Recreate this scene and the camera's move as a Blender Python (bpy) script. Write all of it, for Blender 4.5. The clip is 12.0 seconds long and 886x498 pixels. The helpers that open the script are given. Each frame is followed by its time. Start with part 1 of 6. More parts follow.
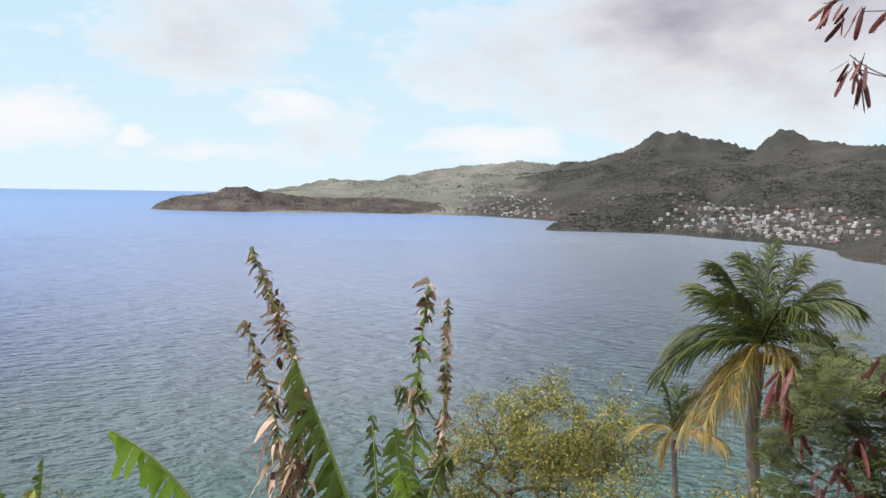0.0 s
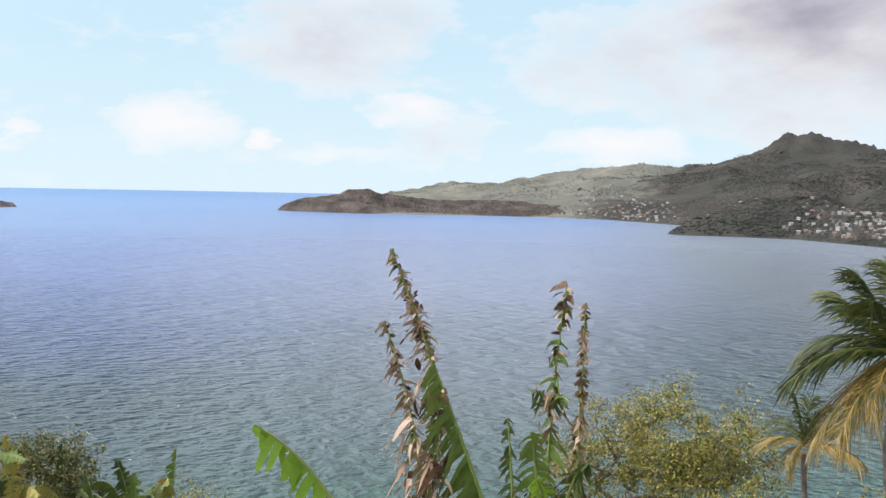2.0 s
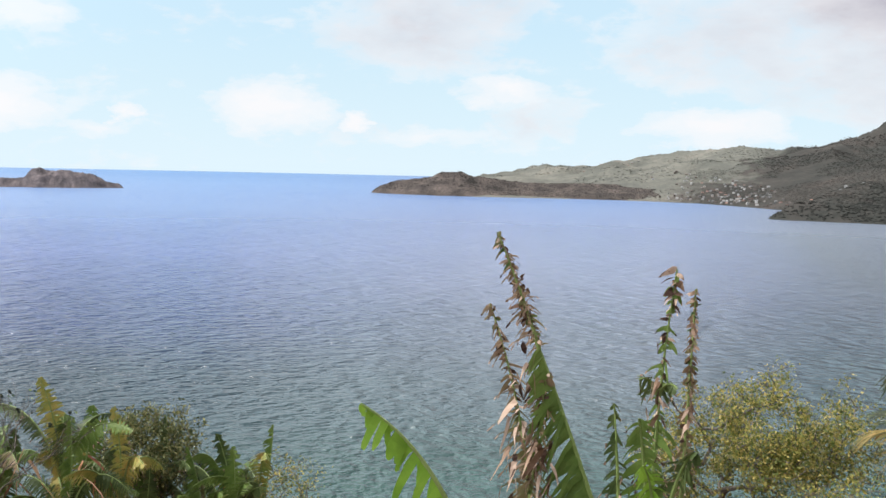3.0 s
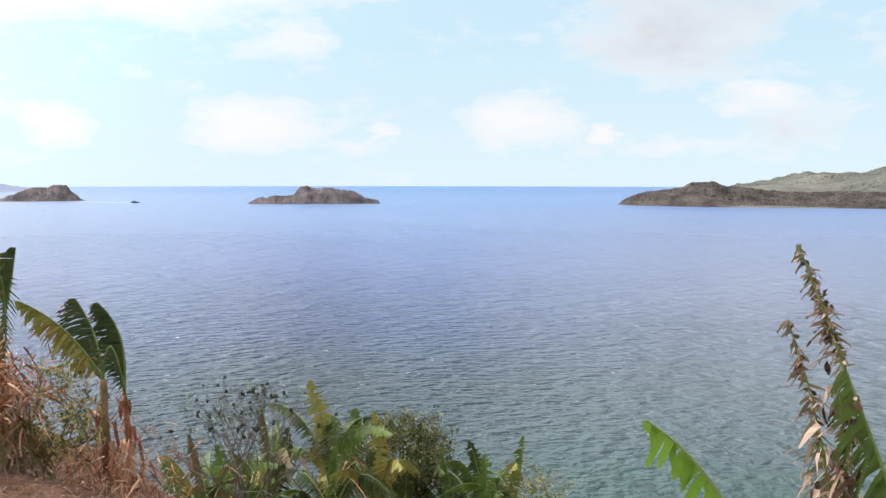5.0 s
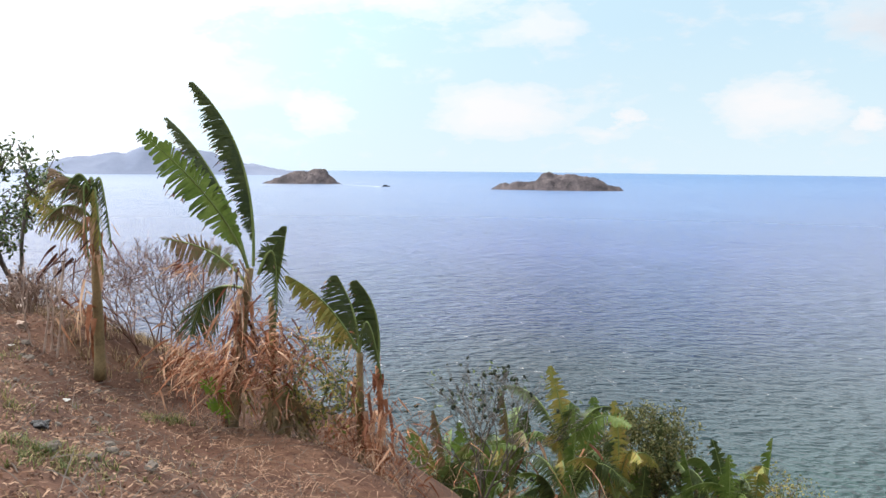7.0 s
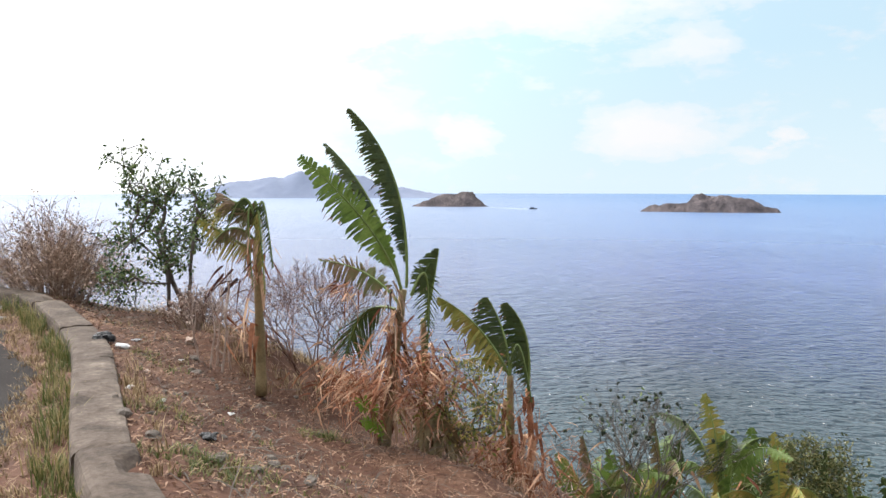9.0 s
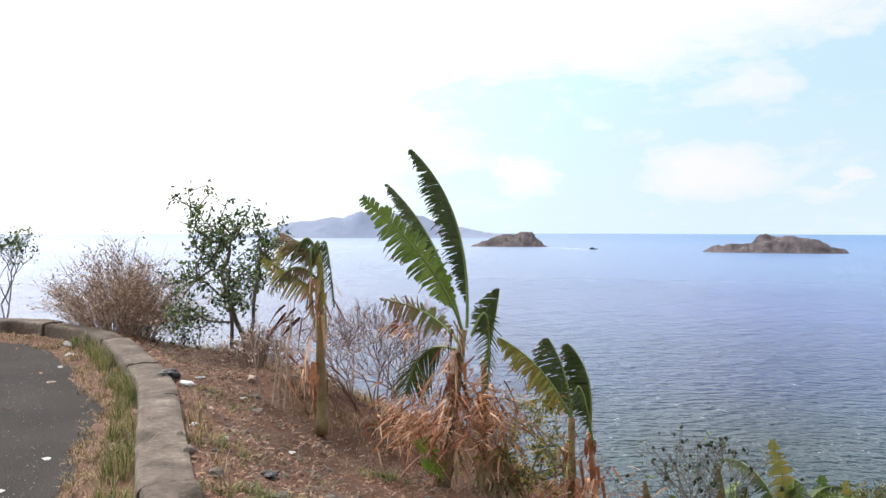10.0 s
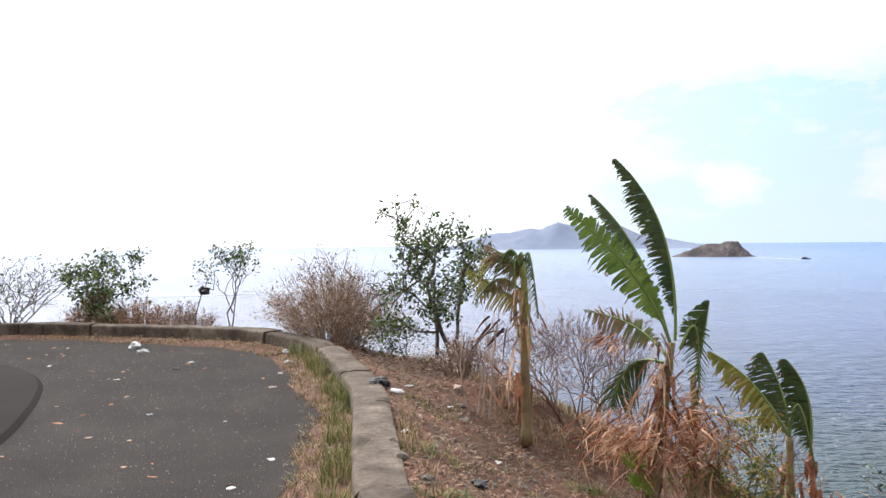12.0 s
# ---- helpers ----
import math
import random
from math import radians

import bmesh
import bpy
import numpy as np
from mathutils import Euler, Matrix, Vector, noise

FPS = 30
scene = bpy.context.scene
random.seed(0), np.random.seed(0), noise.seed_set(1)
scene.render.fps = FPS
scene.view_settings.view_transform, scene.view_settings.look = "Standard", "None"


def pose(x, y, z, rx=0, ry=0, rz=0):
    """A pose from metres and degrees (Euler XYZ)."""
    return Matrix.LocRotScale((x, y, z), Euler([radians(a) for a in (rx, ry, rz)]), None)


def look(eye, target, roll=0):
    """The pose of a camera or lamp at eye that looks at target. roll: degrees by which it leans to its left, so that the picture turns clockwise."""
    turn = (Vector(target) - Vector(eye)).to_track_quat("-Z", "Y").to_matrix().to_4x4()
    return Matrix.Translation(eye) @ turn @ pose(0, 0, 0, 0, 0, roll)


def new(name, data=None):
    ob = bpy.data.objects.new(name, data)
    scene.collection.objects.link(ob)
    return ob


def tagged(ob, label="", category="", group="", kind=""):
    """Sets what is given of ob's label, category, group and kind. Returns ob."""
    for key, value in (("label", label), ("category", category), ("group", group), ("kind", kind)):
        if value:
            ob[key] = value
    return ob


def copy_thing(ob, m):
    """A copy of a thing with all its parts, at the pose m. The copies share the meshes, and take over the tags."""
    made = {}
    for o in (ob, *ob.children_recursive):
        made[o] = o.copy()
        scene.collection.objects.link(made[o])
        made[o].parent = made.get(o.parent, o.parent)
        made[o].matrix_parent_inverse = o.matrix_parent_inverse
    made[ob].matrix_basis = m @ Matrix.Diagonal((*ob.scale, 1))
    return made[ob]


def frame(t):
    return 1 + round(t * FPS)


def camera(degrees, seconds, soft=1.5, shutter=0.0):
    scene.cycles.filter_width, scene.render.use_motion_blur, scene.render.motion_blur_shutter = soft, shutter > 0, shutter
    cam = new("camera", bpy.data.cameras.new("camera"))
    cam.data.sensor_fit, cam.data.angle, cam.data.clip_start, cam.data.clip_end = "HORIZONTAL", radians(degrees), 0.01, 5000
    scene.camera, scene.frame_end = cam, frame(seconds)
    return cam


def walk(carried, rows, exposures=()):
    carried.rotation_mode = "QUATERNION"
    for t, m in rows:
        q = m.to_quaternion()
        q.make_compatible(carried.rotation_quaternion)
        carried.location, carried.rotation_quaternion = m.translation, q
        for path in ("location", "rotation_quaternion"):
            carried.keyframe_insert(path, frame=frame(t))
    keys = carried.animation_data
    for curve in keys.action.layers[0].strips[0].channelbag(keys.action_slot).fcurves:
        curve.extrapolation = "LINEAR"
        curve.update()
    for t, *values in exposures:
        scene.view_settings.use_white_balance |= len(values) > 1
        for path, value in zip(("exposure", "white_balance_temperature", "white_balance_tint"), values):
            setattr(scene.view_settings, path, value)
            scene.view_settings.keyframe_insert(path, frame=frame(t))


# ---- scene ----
# ---- the camera: held at arm's length by somebody turning on the spot ----
EYE = (0.0, 0.0, 1.6)
ARM = 0.26


STANCE = [0.0]


def held(yaw):
    """Where the camera is held by somebody who faces that way."""
    a = radians(yaw)
    return Vector(EYE) + ARM * Vector((-math.sin(a), math.cos(a) - 1, 0))


def at(az, el, d):
    """A place by its bearing from the lookout, as seen facing STANCE: degrees to the left of +y, degrees up, metres along the ground."""
    a = radians(az)
    return held(STANCE[0]) + Vector((-math.sin(a) * d, math.cos(a) * d, d * math.tan(radians(el))))


def view(yaw, pitch, roll):
    a, e = radians(yaw), radians(pitch)
    way = Vector((-math.sin(a) * math.cos(e), math.cos(a) * math.cos(e), math.sin(e)))
    eye = held(yaw)
    return look(eye, eye + way, roll)


cam = camera(50.83, 12.0)
PATH = [
    (0, view(0.00, -3.98, 1.11)),
    (0.5, view(1.98, -3.85, 1.10)),
    (1, view(3.29, -3.20, 1.16)),
    (1.5, view(5.54, -3.43, 1.02)),
    (2, view(7.31, -3.97, 1.24)),
    (2.5, view(9.60, -4.40, 1.39)),
    (3, view(12.95, -5.15, 1.36)),
    (3.2, view(15.05, -5.60, 1.33)),
    (4.8, view(26.48, -5.16, 0.06)),
    (5, view(28.08, -4.56, 0.07)),
    (5.5, view(31.60, -3.64, -0.26)),
    (6, view(34.44, -3.30, -0.53)),
    (6.5, view(38.40, -4.67, -0.98)),
    (7, view(42.82, -5.46, 0.52)),
    (7.5, view(46.87, -4.94, 0.11)),
    (7.7, view(48.91, -5.24, -0.47)),
    (9.3, view(52.77, -3.12, -0.29)),
    (9.5, view(53.59, -2.09, -0.65)),
    (10, view(55.48, -1.67, 0.05)),
    (10.5, view(55.69, -1.05, -0.48)),
    (11, view(57.39, -0.56, -0.34)),
    (11.5, view(61.34, -0.68, -0.49)),
    (12, view(67.59, -0.91, -0.65)),
]
walk(cam, PATH)

# ---- light: a bright, half-clouded sky with the sun veiled ahead on the seaward side ----
SUN_AZ, SUN_EL = 112.0, 48.0
sun_dir = Vector((-math.sin(radians(SUN_AZ)) * math.cos(radians(SUN_EL)),
                  math.cos(radians(SUN_AZ)) * math.cos(radians(SUN_EL)), math.sin(radians(SUN_EL))))
sun = new("sun", bpy.data.lights.new("sun", "SUN"))
sun.data.energy, sun.data.angle, sun.data.color = 2.4, radians(10), (1.0, 0.95, 0.87)
sun.matrix_world = look(sun_dir * 100, (0, 0, 0))
scene.view_settings.exposure = 0.0


class Nodes:
    """A short hand for building node trees."""

    def __init__(self, tree):
        self.tree = tree
        tree.nodes.clear()

    def add(self, kind, props=None, **sockets):
        n = self.tree.nodes.new("ShaderNode" + kind)
        for k, v in (props or {}).items():
            setattr(n, k, v)
        for k, v in sockets.items():
            self.put(n.inputs[k.replace("_", " ")] if not k.startswith("i") or not k[1:].isdigit() else n.inputs[int(k[1:])], v)
        return n

    def put(self, socket, v):
        if isinstance(v, bpy.types.NodeSocket):
            self.tree.links.new(v, socket)
        else:
            socket.default_value = v

    def math(self, op, a, b=0.0, clamp=False):
        return self.add("Math", {"operation": op, "use_clamp": clamp}, i0=a, i1=b).outputs[0]

    def noise(self, vec, scale, detail=4.0, rough=0.55, warp=0.0):
        return self.add("TexNoise", Vector=vec, Scale=scale, Detail=detail, Roughness=rough, Distortion=warp).outputs["Fac"]

    def ramp(self, fac, *stops, ease="LINEAR"):
        n = self.add("ValToRGB", Fac=fac)
        n.color_ramp.interpolation = ease
        el = n.color_ramp.elements
        while len(el) < len(stops):
            el.new(0.5)
        for e, (pos, c) in zip(el, stops):
            e.position, e.color = pos, (*c, 1) if isinstance(c, tuple) else (c, c, c, 1)
        return n.outputs["Color"]

    def mix(self, fac, a, b, blend="MIX"):
        n = self.add("Mix", {"data_type": "RGBA", "blend_type": blend})
        self.put(n.inputs[0], fac)
        self.put(n.inputs[6], a if isinstance(a, bpy.types.NodeSocket) else (*a, 1))
        self.put(n.inputs[7], b if isinstance(b, bpy.types.NodeSocket) else (*b, 1))
        return n.outputs[2]


def make_sky():
    world = bpy.data.worlds.new("sky")
    scene.world = world
    world.use_nodes = True
    n = Nodes(world.node_tree)
    way = n.add("TexCoord").outputs["Generated"]
    xyz = n.add("SeparateXYZ", Vector=way).outputs
    up = n.math("MAXIMUM", xyz[2], 0.0)
    sky = n.add("TexSky", {"sky_type": "NISHITA", "sun_disc": False, "sun_elevation": radians(SUN_EL),
                           "sun_rotation": radians(-SUN_AZ), "air_density": 1.0, "dust_density": 1.5, "ozone_density": 2.0})
    blue = n.add("VectorMath", {"operation": "SCALE"}, i0=sky.outputs[0], Scale=0.11).outputs[0]
    # thin milky air over the blue, whiter towards the sea's edge
    milk = n.ramp(up, (0.0, 0.9), (0.08, 0.8), (0.2, 0.78), (0.6, 0.75))
    blue = n.mix(milk, blue, (0.71, 0.95, 1.1))
    haze = n.ramp(up, (0.0, 0.75), (0.06, 0.35), (0.14, 0.0))
    blue = n.mix(haze, blue, (0.80, 0.93, 1.0))
    # clouds: a broken layer overhead, and over the sea the banks and heaps that stand there
    low = n.math("ADD", up, 0.3)
    plane = n.add("CombineXYZ", X=n.math("DIVIDE", xyz[0], low), Y=n.math("DIVIDE", xyz[1], low), Z=3.3).outputs[0]
    heap = n.add("Mapping", Vector=way, Scale=(1.0, 1.0, 2.3)).outputs[0]
    bank = n.noise(plane, 1.3, 4.0, 0.5, 0.2)
    puff = n.noise(heap, 7.5, 6.0, 0.52, 0.1)
    curl = n.noise(heap, 22.0, 6.0, 0.6, 0.2)
    glow = n.add("VectorMath", {"operation": "DOT_PRODUCT"}, i0=way, i1=tuple(sun_dir)).outputs["Value"]
    glow = n.math("MULTIPLY", n.math("SUBTRACT", glow, 0.1, True), 1.1, True)
    # bearing and elevation in degrees, frayed by noise
    bearing = n.math("MULTIPLY", n.math("ARCTAN2", n.math("MULTIPLY", xyz[0], -1.0), xyz[1]), 57.2958)
    rise = n.math("MULTIPLY", n.math("ARCSINE", xyz[2]), 57.2958)
    fray = n.add("TexNoise", Vector=heap, Scale=9.0, Detail=5.0, Roughness=0.6).outputs["Color"]
    fray = n.add("VectorMath", {"operation": "MULTIPLY_ADD"}, i0=fray, i1=(11.0, 4.4, 0.0), i2=(-5.5, -2.2, 0.0)).outputs[0]
    fine = n.add("TexNoise", Vector=heap, Scale=16.0, Detail=6.0, Roughness=0.65).outputs["Color"]
    fine = n.add("VectorMath", {"operation": "MULTIPLY_ADD"}, i0=fine, i1=(5.0, 2.4, 0.0), i2=(-2.5, -1.2, 0.0)).outputs[0]
    spot = n.add("VectorMath", {"operation": "ADD"}, i0=n.add("CombineXYZ", X=bearing, Y=rise, Z=0.0).outputs[0], i1=fine).outputs[0]
    spread = n.add("VectorMath", {"operation": "ADD"}, i0=spot, i1=fray).outputs[0]

    def clouds(where, forms):
        """How deep a direction lies in any of the clouds (bearing, elevation, half width, half height, density)."""
        deep = None
        for az, el, a, b, dense in forms:
            off = n.add("VectorMath", {"operation": "MULTIPLY_ADD"}, i0=where, i1=(1 / a, 1 / b, 0.0), i2=(-az / a, -el / b, 0.0)).outputs[0]
            inside = n.math("SUBTRACT", 1.0, n.add("VectorMath", {"operation": "LENGTH"}, i0=off).outputs["Value"], True)
            inside = n.math("MULTIPLY", inside, dense)
            deep = inside if deep is None else n.math("MAXIMUM", deep, inside)
        return deep

    heaps = clouds(spot, [(23.6, 3.3, 4.4, 2.1, 1.0), (18.6, 2.5, 1.1, 0.65, 0.9), (9.7, 4.45, 3.8, 1.1, 0.7), (39.6, 2.9, 5.4, 2.0, 0.95), (31.9, 2.65, 0.95, 0.55, 0.8),
                          (50.5, 2.8, 2.3, 1.5, 0.75), (-2.8, 2.6, 5.6, 1.5, 0.8), (37.4, 8.0, 3.6, 1.5, 0.5), (33.0, 1.9, 4.0, 0.7, 0.35), (14.0, 1.6, 7.0, 0.8, 0.3)])
    shaded = clouds(spread, [(14.4, 8.2, 9.2, 4.2, 0.62), (7.8, 3.1, 4.2, 2.4, 0.4), (-4.6, 7.2, 8.2, 4.8, 0.6), (-18.0, 11.5, 18.0, 10.5, 1.4), (-48.0, 14.0, 27.0, 22.0, 1.2), (80.5, 3.6, 4.5, 1.8, 0.5)])
    sunward = clouds(spread, [(53.0, 14.0, 27.0, 6.2, 1.6), (36.0, 13.6, 12.0, 3.4, 1.2), (88.0, 7.0, 34.0, 16.0, 2.0), (58.0, 4.4, 9.0, 2.6, 0.35)])
    deep = n.math("MAXIMUM", n.math("MAXIMUM", heaps, shaded), sunward)
    grain = n.math("ADD", n.math("MULTIPLY", n.math("SUBTRACT", puff, 0.5), 0.6), n.math("MULTIPLY", n.math("SUBTRACT", curl, 0.5), 0.75))
    seen = n.ramp(n.math("ADD", deep, grain), (0.02, 0.0), (0.2, 0.42), (0.4, 0.72), (0.8, 1.0), ease="EASE")
    # the broken layer overhead
    cover = n.math("ADD", n.math("MULTIPLY", bank, 0.5), n.math("MULTIPLY", puff, 0.72))
    cover = n.math("ADD", cover, n.math("MULTIPLY", n.math("MULTIPLY", glow, glow), 0.42))
    cover = n.math("ADD", cover, n.math("MULTIPLY", up, 0.12))
    over = n.math("MULTIPLY", n.ramp(cover, (0.53, 0.0), (0.65, 0.75), (0.82, 1.0), ease="EASE"), n.ramp(up, (0.24, 0.0), (0.36, 1.0)))
    mask = n.math("MAXIMUM", seen, over)
    shade = n.noise(n.add("VectorMath", {"operation": "ADD"}, i0=heap, i1=(0.0, 0.0, 0.09)).outputs[0], 6.0, 4.0, 0.5, 0.1)
    grey = n.math("MULTIPLY", n.math("SUBTRACT", shade, 0.45, True), 0.9)
    grey = n.math("ADD", n.math("MULTIPLY", grey, 0.6), n.math("MULTIPLY", n.math("SUBTRACT", shaded, 0.05, True), n.math("ADD", n.math("MULTIPLY", puff, 1.8), -0.3)))
    grey = n.math("SUBTRACT", grey, n.math("MULTIPLY", heaps, 0.6), True)
    grey = n.math("MULTIPLY", grey, 1.05, True)
    cloud = n.mix(grey, (0.955, 0.96, 0.985), (0.43, 0.415, 0.5))
    both = n.mix(mask, blue, cloud)
    # brighter round the veiled sun
    lit = n.math("ADD", 1.0, n.math("MULTIPLY", n.math("POWER", glow, 3.0), 5.2))
    both = n.add("VectorMath", {"operation": "SCALE"}, i0=both, Scale=lit).outputs[0]
    bg = n.add("Background", Color=both, Strength=1.0)
    n.add("OutputWorld", Surface=bg.outputs[0])


make_sky()

# ---- materials ----
def surface(name, colours, scale, rough=0.9, bump=0.3, fine=None, spec=0.3, space="Object", warp=0.3, depth=0.02,
            island=0.0, each=0.0, through_light=0.0, metal=0.0, coarse=0.4):
    """Mottled paint, soil, bark or leaf: colours from dark to light over two scales of noise, with relief."""
    m = bpy.data.materials.new(name)
    m.use_nodes = True
    n = Nodes(m.node_tree)
    vec = n.add("TexCoord").outputs["Object"]
    if space == "World":
        vec = n.add("NewGeometry").outputs["Position"]
    fine = fine or scale * 7
    a, b = n.noise(vec, scale, 4, 0.6, warp), n.noise(vec, fine, 4, 0.65)
    wide = 0.65 if coarse else 0.22
    fac = n.math("ADD", n.math("MULTIPLY", a, wide), n.math("MULTIPLY", b, 1 - wide))
    if island:
        r = n.add("NewGeometry").outputs["Random Per Island"]
        fac = n.math("ADD", fac, n.math("MULTIPLY", n.math("SUBTRACT", r, 0.5), island))
    if each:
        r = n.add("ObjectInfo").outputs["Random"]
        fac = n.math("ADD", fac, n.math("MULTIPLY", n.math("SUBTRACT", r, 0.5), each))
    k = len(colours) - 1
    col = n.ramp(fac, *[(0.3 + 0.4 * i / max(k, 1), c) for i, c in enumerate(colours)])
    rel = n.math("ADD", n.math("MULTIPLY", a, coarse), n.math("MULTIPLY", b, 0.6))
    nb = n.add("Bump", Strength=bump, Distance=depth, Height=rel)
    p = n.add("BsdfPrincipled", Base_Color=col, Roughness=rough, Normal=nb.outputs[0], Metallic=metal)
    p.inputs["Specular IOR Level"].default_value = spec
    out = p.outputs[0]
    if through_light:
        t = n.add("BsdfTranslucent", Color=col)
        out = n.add("MixShader", Fac=through_light, i1=out, i2=t.outputs[0]).outputs[0]
    n.add("OutputMaterial", Surface=out)
    return m


def sea_material():
    m = bpy.data.materials.new("sea_water")
    m.use_nodes = True
    n = Nodes(m.node_tree)
    pos = n.add("NewGeometry").outputs["Position"]
    xyz = n.add("SeparateXYZ", Vector=pos).outputs
    flat = n.add("CombineXYZ", X=xyz[0], Y=xyz[1], Z=0.0).outputs[0]
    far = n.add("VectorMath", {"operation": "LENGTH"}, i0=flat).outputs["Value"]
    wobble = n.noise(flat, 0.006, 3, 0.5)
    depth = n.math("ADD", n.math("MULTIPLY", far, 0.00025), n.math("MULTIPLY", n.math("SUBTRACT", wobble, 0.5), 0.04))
    # green over the shallows below the slope, blue over the deep, lightened for sky reflection
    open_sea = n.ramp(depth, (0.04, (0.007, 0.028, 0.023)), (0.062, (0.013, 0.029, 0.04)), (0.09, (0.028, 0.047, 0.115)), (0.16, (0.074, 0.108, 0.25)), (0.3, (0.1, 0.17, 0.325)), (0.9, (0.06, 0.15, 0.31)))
    # greyer bay: the reflection of grey cloud mixed into the water's colour
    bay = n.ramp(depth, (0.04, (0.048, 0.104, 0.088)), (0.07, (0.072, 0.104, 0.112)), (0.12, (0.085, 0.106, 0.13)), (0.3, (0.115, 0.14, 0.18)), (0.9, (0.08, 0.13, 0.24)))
    inner = n.math("ADD", n.math("MULTIPLY", xyz[0], 0.004), 0.5, True)
    # bank: bright clouds' reflection painted as a paler band off the bay's mouth
    bank = n.ramp(depth, (0.04, (0.032, 0.066, 0.06)), (0.07, (0.1, 0.122, 0.145)), (0.12, (0.16, 0.182, 0.255)), (0.25, (0.135, 0.168, 0.28)), (0.5, (0.085, 0.15, 0.3)))
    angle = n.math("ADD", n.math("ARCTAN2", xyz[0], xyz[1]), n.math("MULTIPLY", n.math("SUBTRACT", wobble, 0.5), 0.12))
    sheen_band = n.ramp(n.math("ADD", angle, 0.5), (0.02, 0.0), (0.3, 0.85), (0.5, 0.85), (0.66, 0.0))
    col = n.mix(sheen_band, n.mix(inner, open_sea, bay), bank)
    # paler, greyer colour off the point stands in for sun glare on the sea
    glare_mix = n.ramp(n.math("ADD", angle, 1.6), (0.3, 0.5), (0.6, 0.42), (0.95, 0.0))
    glare_mix = n.math("MULTIPLY", glare_mix, n.ramp(depth, (0.05, 0.0), (0.12, 1.0)))
    col = n.mix(glare_mix, col, (0.24, 0.255, 0.29))
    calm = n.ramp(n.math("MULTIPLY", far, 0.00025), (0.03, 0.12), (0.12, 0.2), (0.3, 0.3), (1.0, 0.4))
    choppy = n.ramp(n.math("MULTIPLY", far, 0.00025), (0.03, 0.42), (0.055, 0.75), (0.1, 1.0), (0.22, 0.9), (0.6, 0.25))
    wind = n.noise(n.add("Mapping", Vector=flat, Scale=(0.0012, 0.004, 1)).outputs[0], 1.0, 3, 0.5)
    # short wind waves that swing round to run in on the near shore, over a longer swell and cross ripples
    bend = n.math("ADD", far, n.math("MULTIPLY", n.math("SUBTRACT", n.noise(flat, 0.012, 2, 0.5), 0.5), 14.0))
    round_shore = n.math("ARCTAN2", xyz[0], xyz[1])
    waves = lambda run, crest, k: n.noise(n.add("CombineXYZ", X=n.math("MULTIPLY", bend, run), Y=n.math("MULTIPLY", round_shore, crest), Z=k).outputs[0], 1.0, 2, 0.55, 0.3)
    w1, w2, w4 = waves(0.42, 60.0, 0.0), waves(0.24, 40.0, 4.0), waves(0.11, 26.0, 8.0)
    w3 = n.noise(flat, 0.3, 2, 0.5, 0.4)
    h = n.math("ADD", n.math("ADD", w1, n.math("MULTIPLY", w3, 0.1)), n.math("ADD", n.math("MULTIPLY", w2, 2.0), n.math("MULTIPLY", w4, 1.6)))
    b = n.add("Bump", Strength=n.math("MULTIPLY", choppy, n.math("ADD", 0.55, n.math("MULTIPLY", wind, 0.9))), Distance=3.2, Height=h)
    p = n.add("BsdfPrincipled", Base_Color=col, Roughness=calm, Normal=b.outputs[0], IOR=1.33)
    p.inputs["Specular IOR Level"].default_value = 0.5
    n.add("OutputMaterial", Surface=p.outputs[0])
    return m


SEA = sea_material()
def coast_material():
    """Dark dry mountain woods giving way to hills behind the bay, painted hazy."""
    m = bpy.data.materials.new("wooded_and_hazy_slopes")
    m.use_nodes = True
    n = Nodes(m.node_tree)
    pos = n.add("NewGeometry").outputs["Position"]
    xyz = n.add("SeparateXYZ", Vector=pos).outputs
    a, b, c = n.noise(pos, 0.005, 4, 0.6, 0.4), n.noise(pos, 0.03, 4, 0.65), n.noise(pos, 0.14, 3, 0.6)
    fac = n.math("ADD", n.math("MULTIPLY", a, 0.5), n.math("ADD", n.math("MULTIPLY", b, 0.3), n.math("MULTIPLY", c, 0.2)))
    # dark dry woods, lowered further for the cloud shadow lying over the mountains
    woods_col = n.ramp(fac, (0.34, (0.02, 0.021, 0.019)), (0.45, (0.032, 0.0325, 0.029)), (0.56, (0.049, 0.0445, 0.04)), (0.68, (0.084, 0.063, 0.054)))
    # the air's haze over the back hills is painted in as paler tones
    hazy_hill_col = n.ramp(fac, (0.34, (0.06, 0.063, 0.056)), (0.48, (0.1, 0.1, 0.086)), (0.6, (0.15, 0.142, 0.12)), (0.7, (0.2, 0.18, 0.15)))
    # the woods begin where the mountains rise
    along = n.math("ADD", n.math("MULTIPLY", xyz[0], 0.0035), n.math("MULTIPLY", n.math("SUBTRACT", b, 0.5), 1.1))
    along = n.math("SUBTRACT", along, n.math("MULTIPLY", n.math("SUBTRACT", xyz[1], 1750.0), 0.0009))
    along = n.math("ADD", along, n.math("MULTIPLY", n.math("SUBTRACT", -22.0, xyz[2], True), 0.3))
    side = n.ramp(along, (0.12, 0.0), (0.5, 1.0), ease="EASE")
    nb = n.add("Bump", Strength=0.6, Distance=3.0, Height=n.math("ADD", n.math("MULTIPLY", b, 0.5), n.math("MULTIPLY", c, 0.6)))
    p = n.add("BsdfPrincipled", Base_Color=n.mix(side, hazy_hill_col, woods_col), Roughness=1.0, Normal=nb.outputs[0])
    p.inputs["Specular IOR Level"].default_value = 0.1
    n.add("OutputMaterial", Surface=p.outputs[0])
    return m


